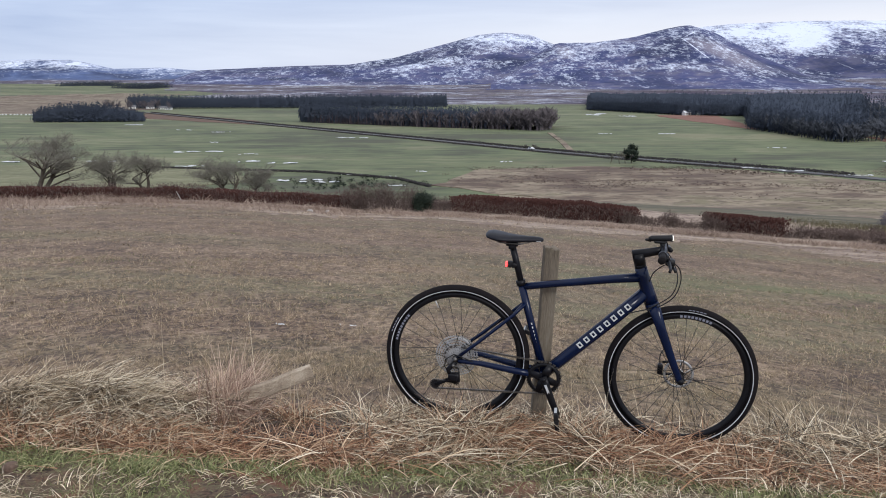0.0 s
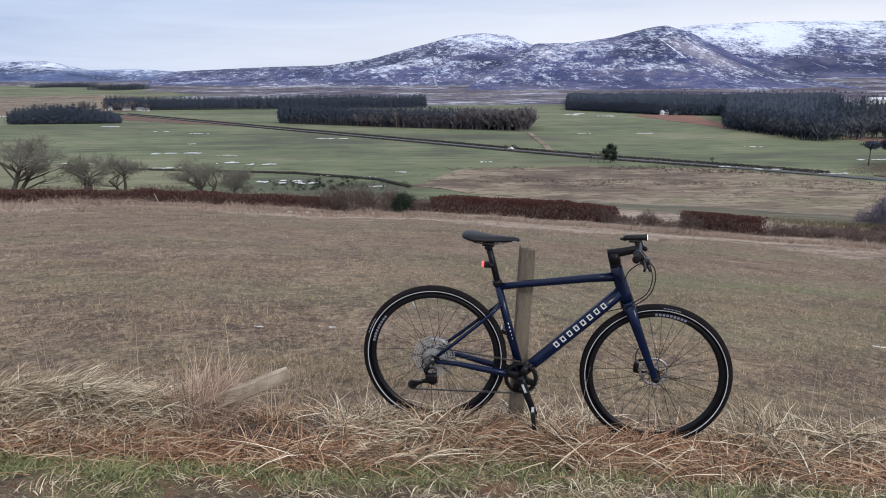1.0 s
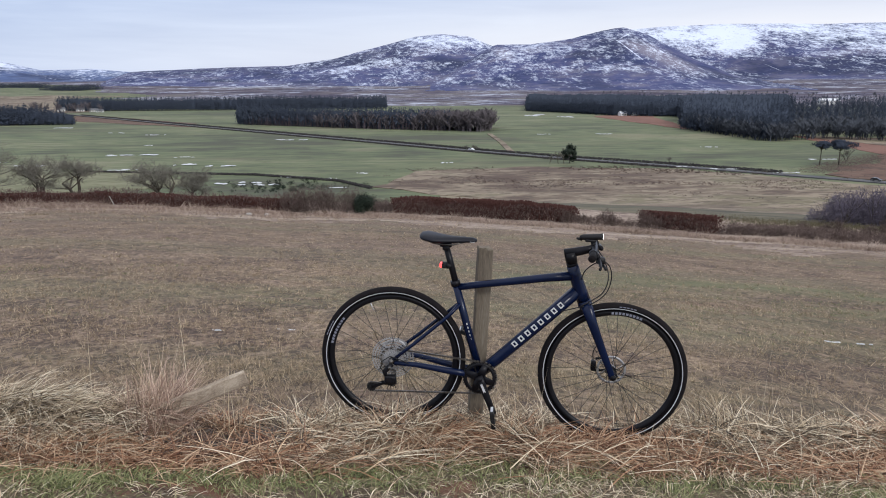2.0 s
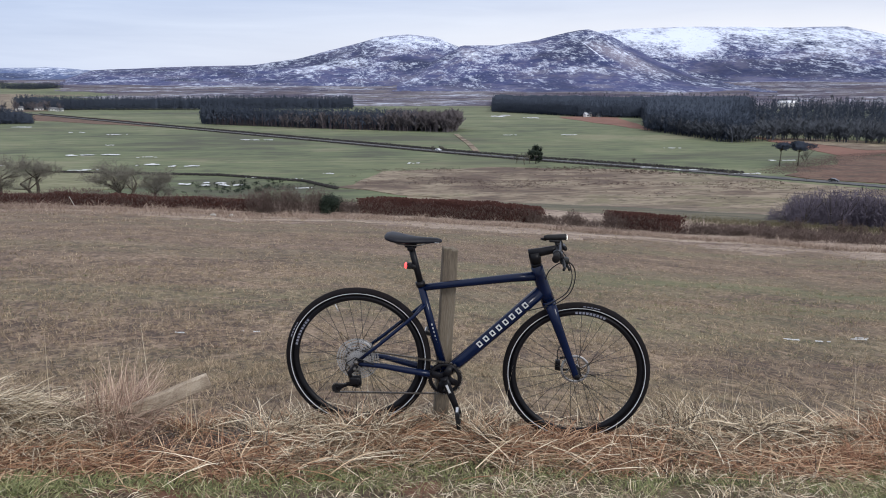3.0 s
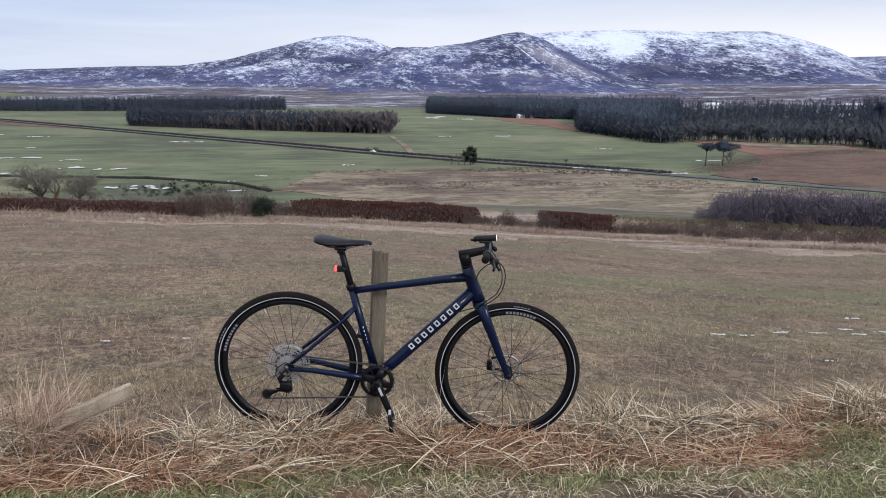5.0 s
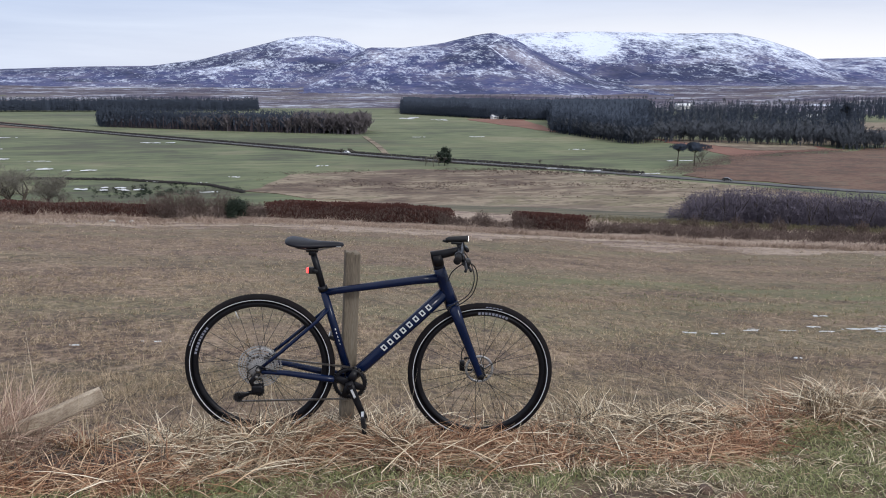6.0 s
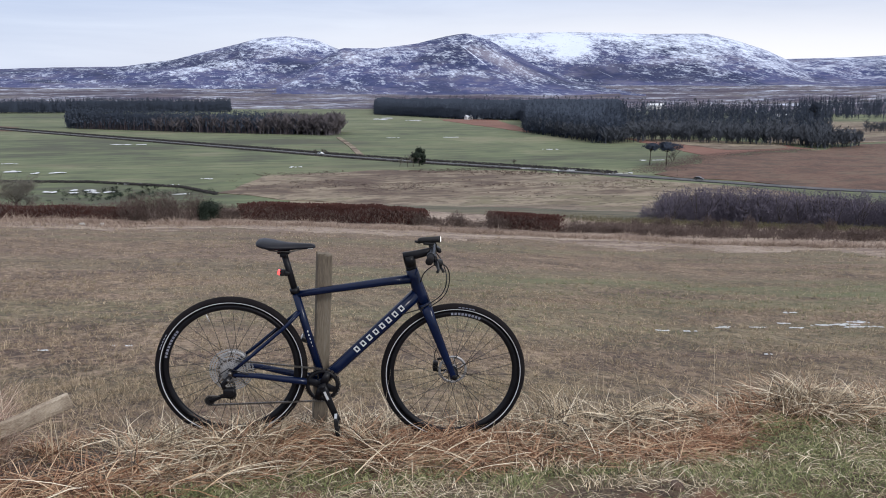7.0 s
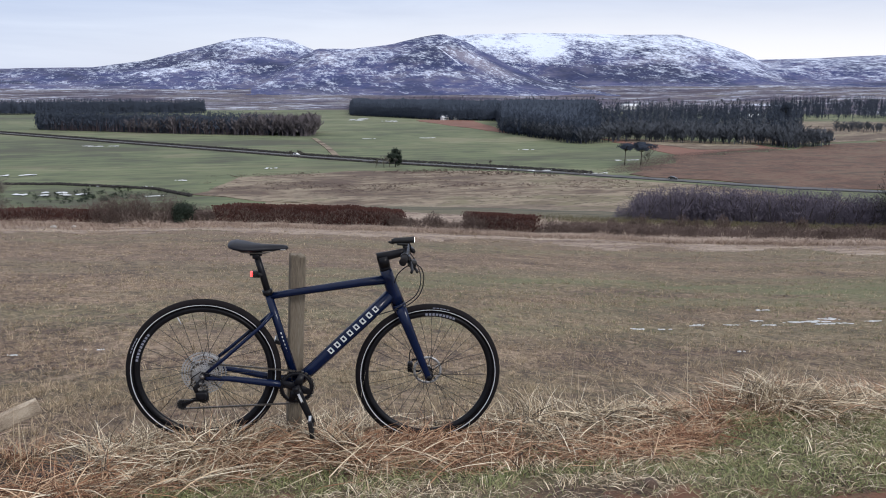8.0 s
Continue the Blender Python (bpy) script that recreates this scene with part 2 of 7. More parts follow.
def hill_material(name, ground, snow_low, snow_high, amount, foot=0.05, drifts=(), scree=(), level=False):
    """Moor and heather below, patches of drifted snow that grow with height."""
    m = material(name, ground, 0.006, 0.035, 0.95, 0.3, stretch=(0.5, 0.8, 1.0), bump_scale=6.0, detail=10, grit=0.72, window=(0.43, 0.58), spec=0.2)
    nt = m.node_tree
    bsdf = nt.nodes["Principled BSDF"]
    if not level:
        # dark heather patches, painted navy for slope shading and haze
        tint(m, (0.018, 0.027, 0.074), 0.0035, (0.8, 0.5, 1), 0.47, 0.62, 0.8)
    ground_ramp = bsdf.inputs["Base Color"].links[0].from_socket
    geo = nt.nodes.new("ShaderNodeNewGeometry")
    for oval in scree:
        stony = nt.nodes.new("ShaderNodeMixRGB")
        stony.inputs["Color2"].default_value = (0.24, 0.225, 0.285, 1)
        nt.links.new(ellipse_mask(nt, geo.outputs["Position"], *oval), stony.inputs["Fac"])
        nt.links.new(ground_ramp, stony.inputs["Color1"])
        ground_ramp = stony.outputs["Color"]
    sep = nt.nodes.new("ShaderNodeSeparateXYZ")
    nt.links.new(geo.outputs["Position"], sep.inputs["Vector"])
    hm = nt.nodes.new("ShaderNodeMapRange")
    hm.inputs["From Min"].default_value, hm.inputs["From Max"].default_value = snow_low, snow_high
    hm.inputs["To Min"].default_value, hm.inputs["To Max"].default_value = foot, amount
    nt.links.new(sep.outputs["Z"], hm.inputs["Value"])
    total = hm.outputs["Result"]
    slope = ((0.004, 0.50, (1, 0.4, 1.5)), (0.016, 0.50, (1, 0.3, 2.0)), (0.06, 0.76, (0.8, 0.22, 1.8)), (0.2, 0.64, (0.8, 0.22, 1.4)))
    flat = ((0.005, 0.6, (0.6, 1, 1)), (0.016, 0.7, (0.6, 1, 1)), (0.05, 0.6, (0.7, 1, 1)), (0.12, 0.5, (0.7, 1, 1)))
    for s, w, st in (flat if level else slope):
        mp = nt.nodes.new("ShaderNodeMapping")
        mp.inputs["Scale"].default_value = st
        nt.links.new(geo.outputs["Position"], mp.inputs["Vector"])
        n = nt.nodes.new("ShaderNodeTexNoise")
        n.inputs["Scale"].default_value, n.inputs["Detail"].default_value, n.inputs["Distortion"].default_value = s, 5.0, 0.6
        nt.links.new(mp.outputs["Vector"], n.inputs["Vector"])
        a = nt.nodes.new("ShaderNodeMath")
        a.operation = "MULTIPLY_ADD"
        a.inputs[1].default_value = w
        nt.links.new(n.outputs["Fac"], a.inputs[0])
        nt.links.new(total, a.inputs[2])
        total = a.outputs["Value"]
    for oval in drifts:
        both = nt.nodes.new("ShaderNodeMath")
        nt.links.new(total, both.inputs[0])
        nt.links.new(ellipse_mask(nt, geo.outputs["Position"], *oval), both.inputs[1])
        total = both.outputs["Value"]
    edge = nt.nodes.new("ShaderNodeMapRange")
    edge.inputs["From Min"].default_value, edge.inputs["From Max"].default_value = 1.29, 1.60
    edge.inputs["To Max"].default_value = 0.94
    nt.links.new(total, edge.inputs["Value"])
    mix = nt.nodes.new("ShaderNodeMixRGB")
    # the snow's base colour holds a blue cast for skylight and haze
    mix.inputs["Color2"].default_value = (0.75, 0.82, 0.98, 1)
    nt.links.new(edge.outputs["Result"], mix.inputs["Fac"])
    nt.links.new(ground_ramp, mix.inputs["Color1"])
    nt.links.new(mix.outputs["Color"], bsdf.inputs["Base Color"])
    return m


# heather browns and purples shifted to blue: distance haze painted into the colour
HAZY_HEATHER = [(0.042, 0.055, 0.145), (0.060, 0.074, 0.178), (0.082, 0.090, 0.195), (0.110, 0.112, 0.205), (0.144, 0.144, 0.22)]
HILL = hill_material("hazy_heather_dome_with_snow", HAZY_HEATHER, -20.0, 230.0, 0.17, 0.05, drifts=[(5.0, 2.75, 3750, 230, 40, 0, 0.16), (-1.5, 1.15, 3300, 170, 16, -10, 0.14), (4.0, 1.5, 3600, 120, 16, 0, -0.22)])
DARK_HILL = hill_material("hazy_heather_hill_thinly_snowed", HAZY_HEATHER, -20.0, 220.0, 0.15, 0.06, drifts=[(17.3, 2.06, 2950, 72, 2.0, 39, 0.24), (16.9, 3.1, 3050, 26, 2.0, -32, 0.22), (9.5, 1.8, 2900, 80, 24, 0, 0.1), (14.0, 0.9, 2700, 190, 10, 0, 0.1), (18.0, 0.75, 2600, 120, 7, 0, 0.07), (21.4, 1.5, 3000, 130, 14, 25, -0.4)], scree=[(19.2, 1.75, 2900, 140, 24, 23, 0.75), (8.6, 2.0, 2950, 40, 22, 20, 0.6)])
SNOWY_HILL = hill_material("hazy_heather_hill_under_snow", HAZY_HEATHER, 10.0, 230.0, 0.33, 0.02, drifts=[(23.7, 2.85, 3900, 140, 84, 20, 0.24), (26.6, 0.8, 3700, 60, 2.2, 24, 0.25), (20.6, 3.2, 3900, 120, 26, 8, 0.14), (26.5, 0.75, 3750, 200, 28, 8, -0.16)])
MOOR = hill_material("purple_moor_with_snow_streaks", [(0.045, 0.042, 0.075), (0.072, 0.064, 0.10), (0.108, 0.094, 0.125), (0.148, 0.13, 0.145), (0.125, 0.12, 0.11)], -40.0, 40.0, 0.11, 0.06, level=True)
# strong blue base colour paints the thicker haze over the farthest slopes
FAR_HILL = hill_material("far_haze_blue_hill_with_snow", [(0.070, 0.105, 0.23), (0.092, 0.134, 0.275), (0.13, 0.172, 0.30)], 10.0, 115.0, 0.30, -0.05)
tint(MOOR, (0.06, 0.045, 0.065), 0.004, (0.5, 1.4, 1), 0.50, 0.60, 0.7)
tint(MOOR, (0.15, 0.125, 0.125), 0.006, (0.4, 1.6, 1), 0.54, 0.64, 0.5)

DEAD_GRASS = material("dead_grass_blades", [(0.018, 0.012, 0.008), (0.16, 0.112, 0.068), (0.53, 0.415, 0.275), (0.96, 0.86, 0.67)], 2.0, 30, 0.75, 0, island=0.72)
RUSSET_GRASS = material("russet_thatch", [(0.06, 0.026, 0.015), (0.24, 0.108, 0.056), (0.44, 0.255, 0.148), (0.70, 0.52, 0.35)], 2.0, 30, 0.8, 0, island=0.72)
GREEN_GRASS = material("green_grass_blades", [(0.055, 0.062, 0.022), (0.14, 0.162, 0.056), (0.24, 0.268, 0.105), (0.52, 0.46, 0.27)], 2.0, 30, 0.7, 0, island=0.6)
TUFT_GRASS = material("reddish_tuft_blades", [(0.13, 0.075, 0.055), (0.42, 0.285, 0.215), (0.78, 0.60, 0.48)], 2.0, 30, 0.8, 0, island=0.7)
# grey stems coloured down to near black, painting the shade below the board
SHADE_GRASS = material("shade_darkened_dead_stems", [(0.012, 0.010, 0.010), (0.055, 0.048, 0.050), (0.20, 0.18, 0.175)], 2.0, 30, 0.85, 0, island=0.75)
PINK_GRASS = material("bleached_rank_grass", [(0.12, 0.086, 0.068), (0.31, 0.235, 0.19), (0.54, 0.44, 0.365)], 0.3, 4, 0.9, 0, island=0.4, spec=0.1)
STRAW = material("stubble_straw", [(0.05, 0.035, 0.021), (0.21, 0.154, 0.095), (0.37, 0.285, 0.178), (0.68, 0.54, 0.37)], 0.7, 10, 0.8, 0, island=0.65)
FIELD_GREEN = material("green_field_shoots", [(0.07, 0.076, 0.03), (0.145, 0.165, 0.066), (0.23, 0.25, 0.115)], 0.7, 10, 0.8, 0, island=0.6)
# dark needles made bluer and paler, with valley haze put into their colour
HAZY_CONIFER = material("haze_blue_conifer_needles", [(0.040, 0.050, 0.073), (0.052, 0.064, 0.089), (0.066, 0.080, 0.102)], 0.02, 0.5, 0.95, 0, island=0.07, spec=0.05, canopy=0.88)
DARK_HEDGE = material("dark_hedge_twigs", [(0.035, 0.034, 0.036), (0.055, 0.052, 0.052), (0.08, 0.072, 0.066)], 0.2, 2, 0.95, 0, island=0.15, spec=0.05)
# leafless twigs tinted blue-grey to paint the haze before the far woods
HAZY_WOOD = material("haze_grey_winter_woodland", [(0.072, 0.083, 0.106), (0.097, 0.106, 0.126), (0.122, 0.127, 0.137)], 0.012, 0.3, 0.95, 0, island=0.15, spec=0.05, canopy=0.88)
HEDGEROW = material("fine_olive_grey_twigs", [(0.15, 0.14, 0.12), (0.20, 0.19, 0.16), (0.26, 0.24, 0.205)], 0.3, 3, 0.95, 0, island=0.3, spec=0.1)
BROADLEAF = material("bare_winter_twigs", [(0.10, 0.088, 0.10), (0.14, 0.124, 0.132), (0.18, 0.16, 0.155)], 0.02, 0.5, 0.95, 0, island=0.15, spec=0.05, canopy=0.75)
STEM_BARK = material("purple_brown_stems", [(0.06, 0.048, 0.056), (0.095, 0.075, 0.082), (0.13, 0.105, 0.11)], 0.05, 0.5, 0.95, 0, island=0.3, spec=0.05, canopy=0.75)
BARK = material("grey_brown_bark", [(0.05, 0.042, 0.034), (0.10, 0.085, 0.065), (0.14, 0.12, 0.09)], 1.0, 14, 0.95, 0.5)
BEECH = material("rust_hedge_leaves", [(0.050, 0.023, 0.020), (0.072, 0.033, 0.028), (0.094, 0.047, 0.039)], 0.3, 3, 0.9, 0, island=0.08, spec=0.1)
OLIVE_BLADES = material("olive_grass_blades", [(0.07, 0.062, 0.04), (0.12, 0.108, 0.066), (0.19, 0.165, 0.105)], 0.3, 3, 0.95, 0, island=0.4, spec=0.1)
SCRUB = material("brown_scrub_twigs", [(0.085, 0.062, 0.057), (0.13, 0.097, 0.087), (0.185, 0.142, 0.12)], 0.2, 3, 0.95, 0, island=0.22, spec=0.1)
THICKET = material("purple_brown_twigs", [(0.10, 0.088, 0.118), (0.13, 0.115, 0.148), (0.165, 0.145, 0.17)], 0.12, 2, 0.95, 0, island=0.15, spec=0.05, canopy=0.75)
EVERGREEN = material("dark_evergreen_leaves", [(0.014, 0.022, 0.015), (0.024, 0.034, 0.024), (0.036, 0.046, 0.032)], 0.5, 4, 0.8, 0, island=0.3, spec=0.2)
POST_WOOD = material("weathered_post_wood", [(0.08, 0.064, 0.048), (0.135, 0.110, 0.082), (0.18, 0.15, 0.112), (0.22, 0.19, 0.15)], 3.0, 45, 0.9, 0.5, stretch=(6, 6, 0.7))
BOARD_WOOD = material("weathered_board_wood", [(0.14, 0.107, 0.078), (0.26, 0.205, 0.152), (0.38, 0.31, 0.235), (0.52, 0.44, 0.345)], 4.0, 60, 0.9, 0.5, stretch=(1.6, 4, 4), window=(0.36, 0.64))

PAINT = material("deep_blue_metallic_paint", [(0.0020, 0.0068, 0.029), (0.0032, 0.0100, 0.041)], 8, 300, 0.22, 0.02, metal=0.0, coat=0.12, spec=0.22)
RUBBER = material("black_rubber", [(0.007, 0.006, 0.007), (0.014, 0.012, 0.013)], 10, 200, 0.8, 0.15, spec=0.12)
BLACK_METAL = material("black_anodised_metal", [(0.006, 0.006, 0.008), (0.011, 0.011, 0.014)], 20, 300, 0.34, 0.02, spec=0.18)
BLACK_PLASTIC = material("black_plastic", [(0.008, 0.008, 0.009), (0.016, 0.016, 0.018)], 20, 300, 0.5, 0.05, spec=0.3)
STEEL = material("bright_steel", [(0.55, 0.55, 0.56), (0.75, 0.75, 0.76)], 20, 200, 0.4, 0.05, metal=0.45)
SPROCKET_STEEL = material("nickel_sprocket_steel", [(0.34, 0.34, 0.35), (0.54, 0.54, 0.55)], 40, 300, 0.4, 0.05, metal=0.5)
CHAIN_STEEL = material("oiled_chain_steel", [(0.10, 0.095, 0.09), (0.22, 0.21, 0.20)], 40, 300, 0.4, 0.05, metal=0.9)
SPOKE_METAL = material("black_spoke_steel", [(0.03, 0.03, 0.03), (0.06, 0.06, 0.06)], 20, 200, 0.35, 0, metal=0.8)
STRIPE = material("silver_reflective_stripe", [(0.50, 0.52, 0.56), (0.62, 0.64, 0.67)], 20, 200, 0.4, 0)
DECAL = material("silver_decal", [(0.60, 0.62, 0.64), (0.72, 0.74, 0.76)], 20, 200, 0.35, 0, metal=0.2)
GREY_DECAL = material("grey_rim_print", [(0.16, 0.17, 0.22), (0.26, 0.27, 0.33)], 20, 200, 0.5, 0)
SADDLE_SKIN = material("dark_saddle_cover", [(0.007, 0.008, 0.013), (0.014, 0.015, 0.022)], 10, 150, 0.45, 0.1, spec=0.22)
RED_GLOW = glow("red_lamp_glow", (1.0, 0.05, 0.05), 3.5)
WHITE_GLOW = glow("white_lamp_glow", (1.0, 0.98, 0.92), 2.2)
WHITE_WALL = material("white_render_wall", [(0.62, 0.62, 0.6), (0.76, 0.76, 0.74)], 0.5, 5, 0.9, 0.1)
SLATE = material("grey_slate_roof", [(0.11, 0.115, 0.125), (0.18, 0.185, 0.2)], 0.5, 5, 0.8, 0.2)
SNOWY_ROOF = material("snowy_roof", [(0.55, 0.58, 0.62), (0.78, 0.8, 0.84)], 0.2, 3, 0.8, 0.2)
DARK_PAINT = material("dark_car_paint", [(0.015, 0.015, 0.018), (0.03, 0.03, 0.035)], 3, 50, 0.3, 0, coat=0.5)
WHITE_PAINT = material("white_car_paint", [(0.68, 0.69, 0.7), (0.78, 0.79, 0.8)], 3, 50, 0.35, 0, coat=0.5)
WINDOW_GLASS = material("dark_window_glass", [(0.02, 0.025, 0.03), (0.04, 0.045, 0.05)], 3, 50, 0.1, 0)
WRAP = material("white_bale_wrap", [(0.66, 0.68, 0.68), (0.78, 0.8, 0.8)], 2, 20, 0.4, 0.1)


# ---- helpers for shapes ----
def raw_mesh(name, verts, faces, mats, smooth=False, index=None):
    me = bpy.data.meshes.new(name)
    verts = np.asarray(verts, dtype=np.float32).reshape(-1, 3)
    if isinstance(faces, np.ndarray):
        n, k = faces.shape
        me.vertices.add(len(verts))
        me.vertices.foreach_set("co", verts.ravel())
        me.loops.add(n * k)
        me.loops.foreach_set("vertex_index", faces.astype(np.int32).ravel())
        me.polygons.add(n)
        me.polygons.foreach_set("loop_start", np.arange(0, n * k, k, dtype=np.int32))
        me.update(calc_edges=True)
    else:
        me.from_pydata(verts.tolist(), [], faces)
    for m in (mats if isinstance(mats, (list, tuple)) else [mats]):
        me.materials.append(m)
    if smooth:
        me.polygons.foreach_set("use_smooth", np.ones(len(me.polygons), dtype=bool))
    if index is not None:
        me.polygons.foreach_set("material_index", np.asarray(index, dtype=np.int32))
    me.validate()
    me.update()
    return me


def thing(name, shape, mat, label, category, group="", kind="", smooth=False):
    ob = new(name, raw_mesh(name, shape[0], shape[1], mat, smooth))
    return tagged(ob, label, category, group, kind)


def root(name, m, label, category, group="", kind=""):
    ob = new(name)
    ob.matrix_world = m
    ob.empty_display_size = 0.1
    return tagged(ob, label, category, group, kind)


def part(name, shape, mat, parent, label="", smooth=True):
    ob = new(name, raw_mesh(name, shape[0], shape[1], mat, smooth))
    ob.parent = parent
    if label:
        ob["label"] = label
    return ob


def again(ob, m, parent):
    """The same part once more, at the pose m under its parent."""
    made = ob.copy()
    scene.collection.objects.link(made)
    made.parent = parent
    made.matrix_basis = m
    return made


def join(*shapes):
    verts, faces = [], []
    for v, f in shapes:
        k = len(verts)
        verts.extend([tuple(p) for p in v])
        faces.extend([tuple(i + k for i in q) for q in f])
    return verts, faces


def moved(shape, m):
    return [tuple(m @ Vector(p)) for p in shape[0]], shape[1]


def tube(points, radii, sides=12, caps=True, flat=1.0, across=None):
    """A tube along points; flat squeezes its section along the direction across."""
    pts = [Vector(p) for p in points]
    if not isinstance(radii, (list, tuple)):
        radii = [radii] * len(pts)
    verts, faces = [], []
    ref = Vector(across) if across else None
    n_old = None
    for i, p in enumerate(pts):
        d = (pts[min(i + 1, len(pts) - 1)] - pts[max(i - 1, 0)]).normalized()
        if ref is not None:
            a = (ref - d * ref.dot(d)).normalized()
        elif n_old is None:
            a = d.orthogonal().normalized()
        else:
            a = (n_old - d * n_old.dot(d)).normalized()
        n_old = a
        b = d.cross(a)
        for k in range(sides):
            w = 2 * math.pi * k / sides
            verts.append(tuple(p + a * (math.cos(w) * radii[i] * flat) + b * (math.sin(w) * radii[i])))
    for i in range(len(pts) - 1):
        for k in range(sides):
            k2 = (k + 1) % sides
            faces.append((i * sides + k, i * sides + k2, (i + 1) * sides + k2, (i + 1) * sides + k))
    if caps:
        faces.append(tuple(range(sides))[::-1])
        faces.append(tuple((len(pts) - 1) * sides + k for k in range(sides)))
    return verts, faces


def lathe(profile, steps=48, centre=(0, 0, 0), closed=False):
    """A profile of (radius, y) turned round the y axis."""
    verts, faces = [], []
    n = len(profile)
    for i in range(steps):
        w = 2 * math.pi * i / steps
        for r, y in profile:
            verts.append((centre[0] + r * math.cos(w), centre[1] + y, centre[2] + r * math.sin(w)))
    for i in range(steps):
        j = (i + 1) % steps
        for k in range(n if closed else n - 1):
            k2 = (k + 1) % n
            faces.append((i * n + k, i * n + k2, j * n + k2, j * n + k))
    return verts, faces


def box(sx, sy, sz, centre=(0, 0, 0), bevel=0.0):
    bm = bmesh.new()
    bmesh.ops.create_cube(bm, size=1.0)
    for v in bm.verts:
        v.co = Vector((v.co.x * sx, v.co.y * sy, v.co.z * sz)) + Vector(centre)
    if bevel:
        bmesh.ops.bevel(bm, geom=bm.edges[:], offset=bevel, segments=2, affect="EDGES", profile=0.6)
    bm.verts.index_update()
    shape = [tuple(v.co) for v in bm.verts], [tuple(v.index for v in f.verts) for f in bm.faces]
    bm.free()
    return shape


def plate_ring(wide, thick, high, stroke):
    """A small upright plate with a window in it."""
    v = []
    for y in (-thick / 2, thick / 2):
        for a, b in ((wide / 2, high / 2), (wide / 2 - stroke, high / 2 - stroke)):
            v += [(-a, y, -b), (a, y, -b), (a, y, b), (-a, y, b)]
    f = []
    for i in range(4):
        j = (i + 1) % 4
        f += [(i, j, j + 4, i + 4), (8 + j, 8 + i, 12 + i, 12 + j), (j, i, 8 + i, 8 + j), (4 + i, 4 + j, 12 + j, 12 + i)]
    return v, f


def smooth01(t):
    t = np.clip(t, 0.0, 1.0)
    return t * t * (3 - 2 * t)


def lattice(ix, iy, seed):
    h = (ix.astype(np.int64) * 374761393 + iy.astype(np.int64) * 668265263 + seed * 974711) & 0x7FFFFFFF
    h = ((h ^ (h >> 13)) * 1274126177) & 0x7FFFFFFF
    return ((h ^ (h >> 16)) & 0xFFFF) / 65535.0


def value_noise(x, y, seed=0):
    ix, iy = np.floor(x), np.floor(y)
    fx, fy = smooth01(x - ix), smooth01(y - iy)
    a, b = lattice(ix, iy, seed), lattice(ix + 1, iy, seed)
    c, d = lattice(ix, iy + 1, seed), lattice(ix + 1, iy + 1, seed)
    return (a * (1 - fx) + b * fx) * (1 - fy) + (c * (1 - fx) + d * fx) * fy


def fbm(x, y, octaves=4, seed=0):
    total, amp = 0.0, 0.5
    for o in range(octaves):
        total = total + amp * (value_noise(x * 2 ** o, y * 2 ** o, seed + o) - 0.5)
        amp *= 0.5
    return total


# ---- the lie of the land: verge, sloping field, valley floor, hills ----
EDGE_AZ = [-180, -75, -60, -29.5, -22.8, -14.7, -6.8, 0.7, 8.1, 16.9, 24.2, 33.7, 41, 46.6, 60, 75, 180]
EDGE_EL = [-1.2, -3, -6.9, -7.4, -7.75, -8.42, -9.2, -9.5, -9.93, -10.35, -10.55, -10.55, -10.2, -9.7, -8, -3, -1.2]
FIELD_END, PLAIN = 80.0, -42.0
HILLS = [  # ridge's distance, foot's distance, bearings, heights above the eye's level in degrees
    (4700, 3600, [-70, -50, -28.6, -26.7, -24.4, -22.1, -19, -16.8, -14, -10], [0.8, 1.2, 1.35, 1.45, 1.42, 0.86, 0.95, 0.76, 0.6, -0.2]),
    (4000, 2700, [-20, -18, -16.8, -14.2, -10.4, -6.5, -3.3, -0.1, 2.3, 4.2, 6.2, 8, 10, 14, 20], [-0.5, 0.3, 0.76, 0.89, 1.07, 1.16, 1.66, 2.5, 3.14, 3.33, 3.13, 2.4, 1.8, 1.0, 0.2]),
    (3300, 2300, [3, 6, 8, 10.5, 13.1, 15.3, 16.8, 18.5, 21.5, 24, 26.5, 30], [-0.3, 1.5, 2.57, 2.6, 2.93, 3.46, 3.69, 3.1, 1.5, 0.45, -0.1, -0.5]),
    (4400, 3300, [14, 17, 19.3, 23, 26.3, 29, 32.9, 35, 36.9, 38.1, 40, 43], [2, 3.45, 3.63, 3.7, 3.68, 3.53, 3.53, 3.0, 2.35, 1.75, 0.8, 0.0]),
    (4750, 3400, [34, 38.1, 41.7, 45.4, 60, 75], [1.0, 1.83, 1.9, 2.06, 2.2, 1.0]),
]


TUSSOCKS = [(-2.0, 3.52, 0.07, 0.26, 0.14), (-1.58, 3.55, 0.085, 0.28, 0.15), (-1.22, 3.52, 0.07, 0.16, 0.12), (-0.34, 3.44, 0.05, 0.16, 0.12), (0.02, 3.38, 0.06, 0.14, 0.10), (0.22, 3.36, 0.05, 0.12, 0.09),
            (0.62, 3.36, 0.04, 0.16, 0.10), (1.62, 3.40, 0.04, 0.14, 0.11), (1.98, 3.42, 0.05, 0.13, 0.12), (2.34, 3.38, 0.045, 0.14, 0.11), (3.10, 3.60, 0.07, 0.22, 0.14), (3.6, 3.62, 0.03, 0.22, 0.12)]


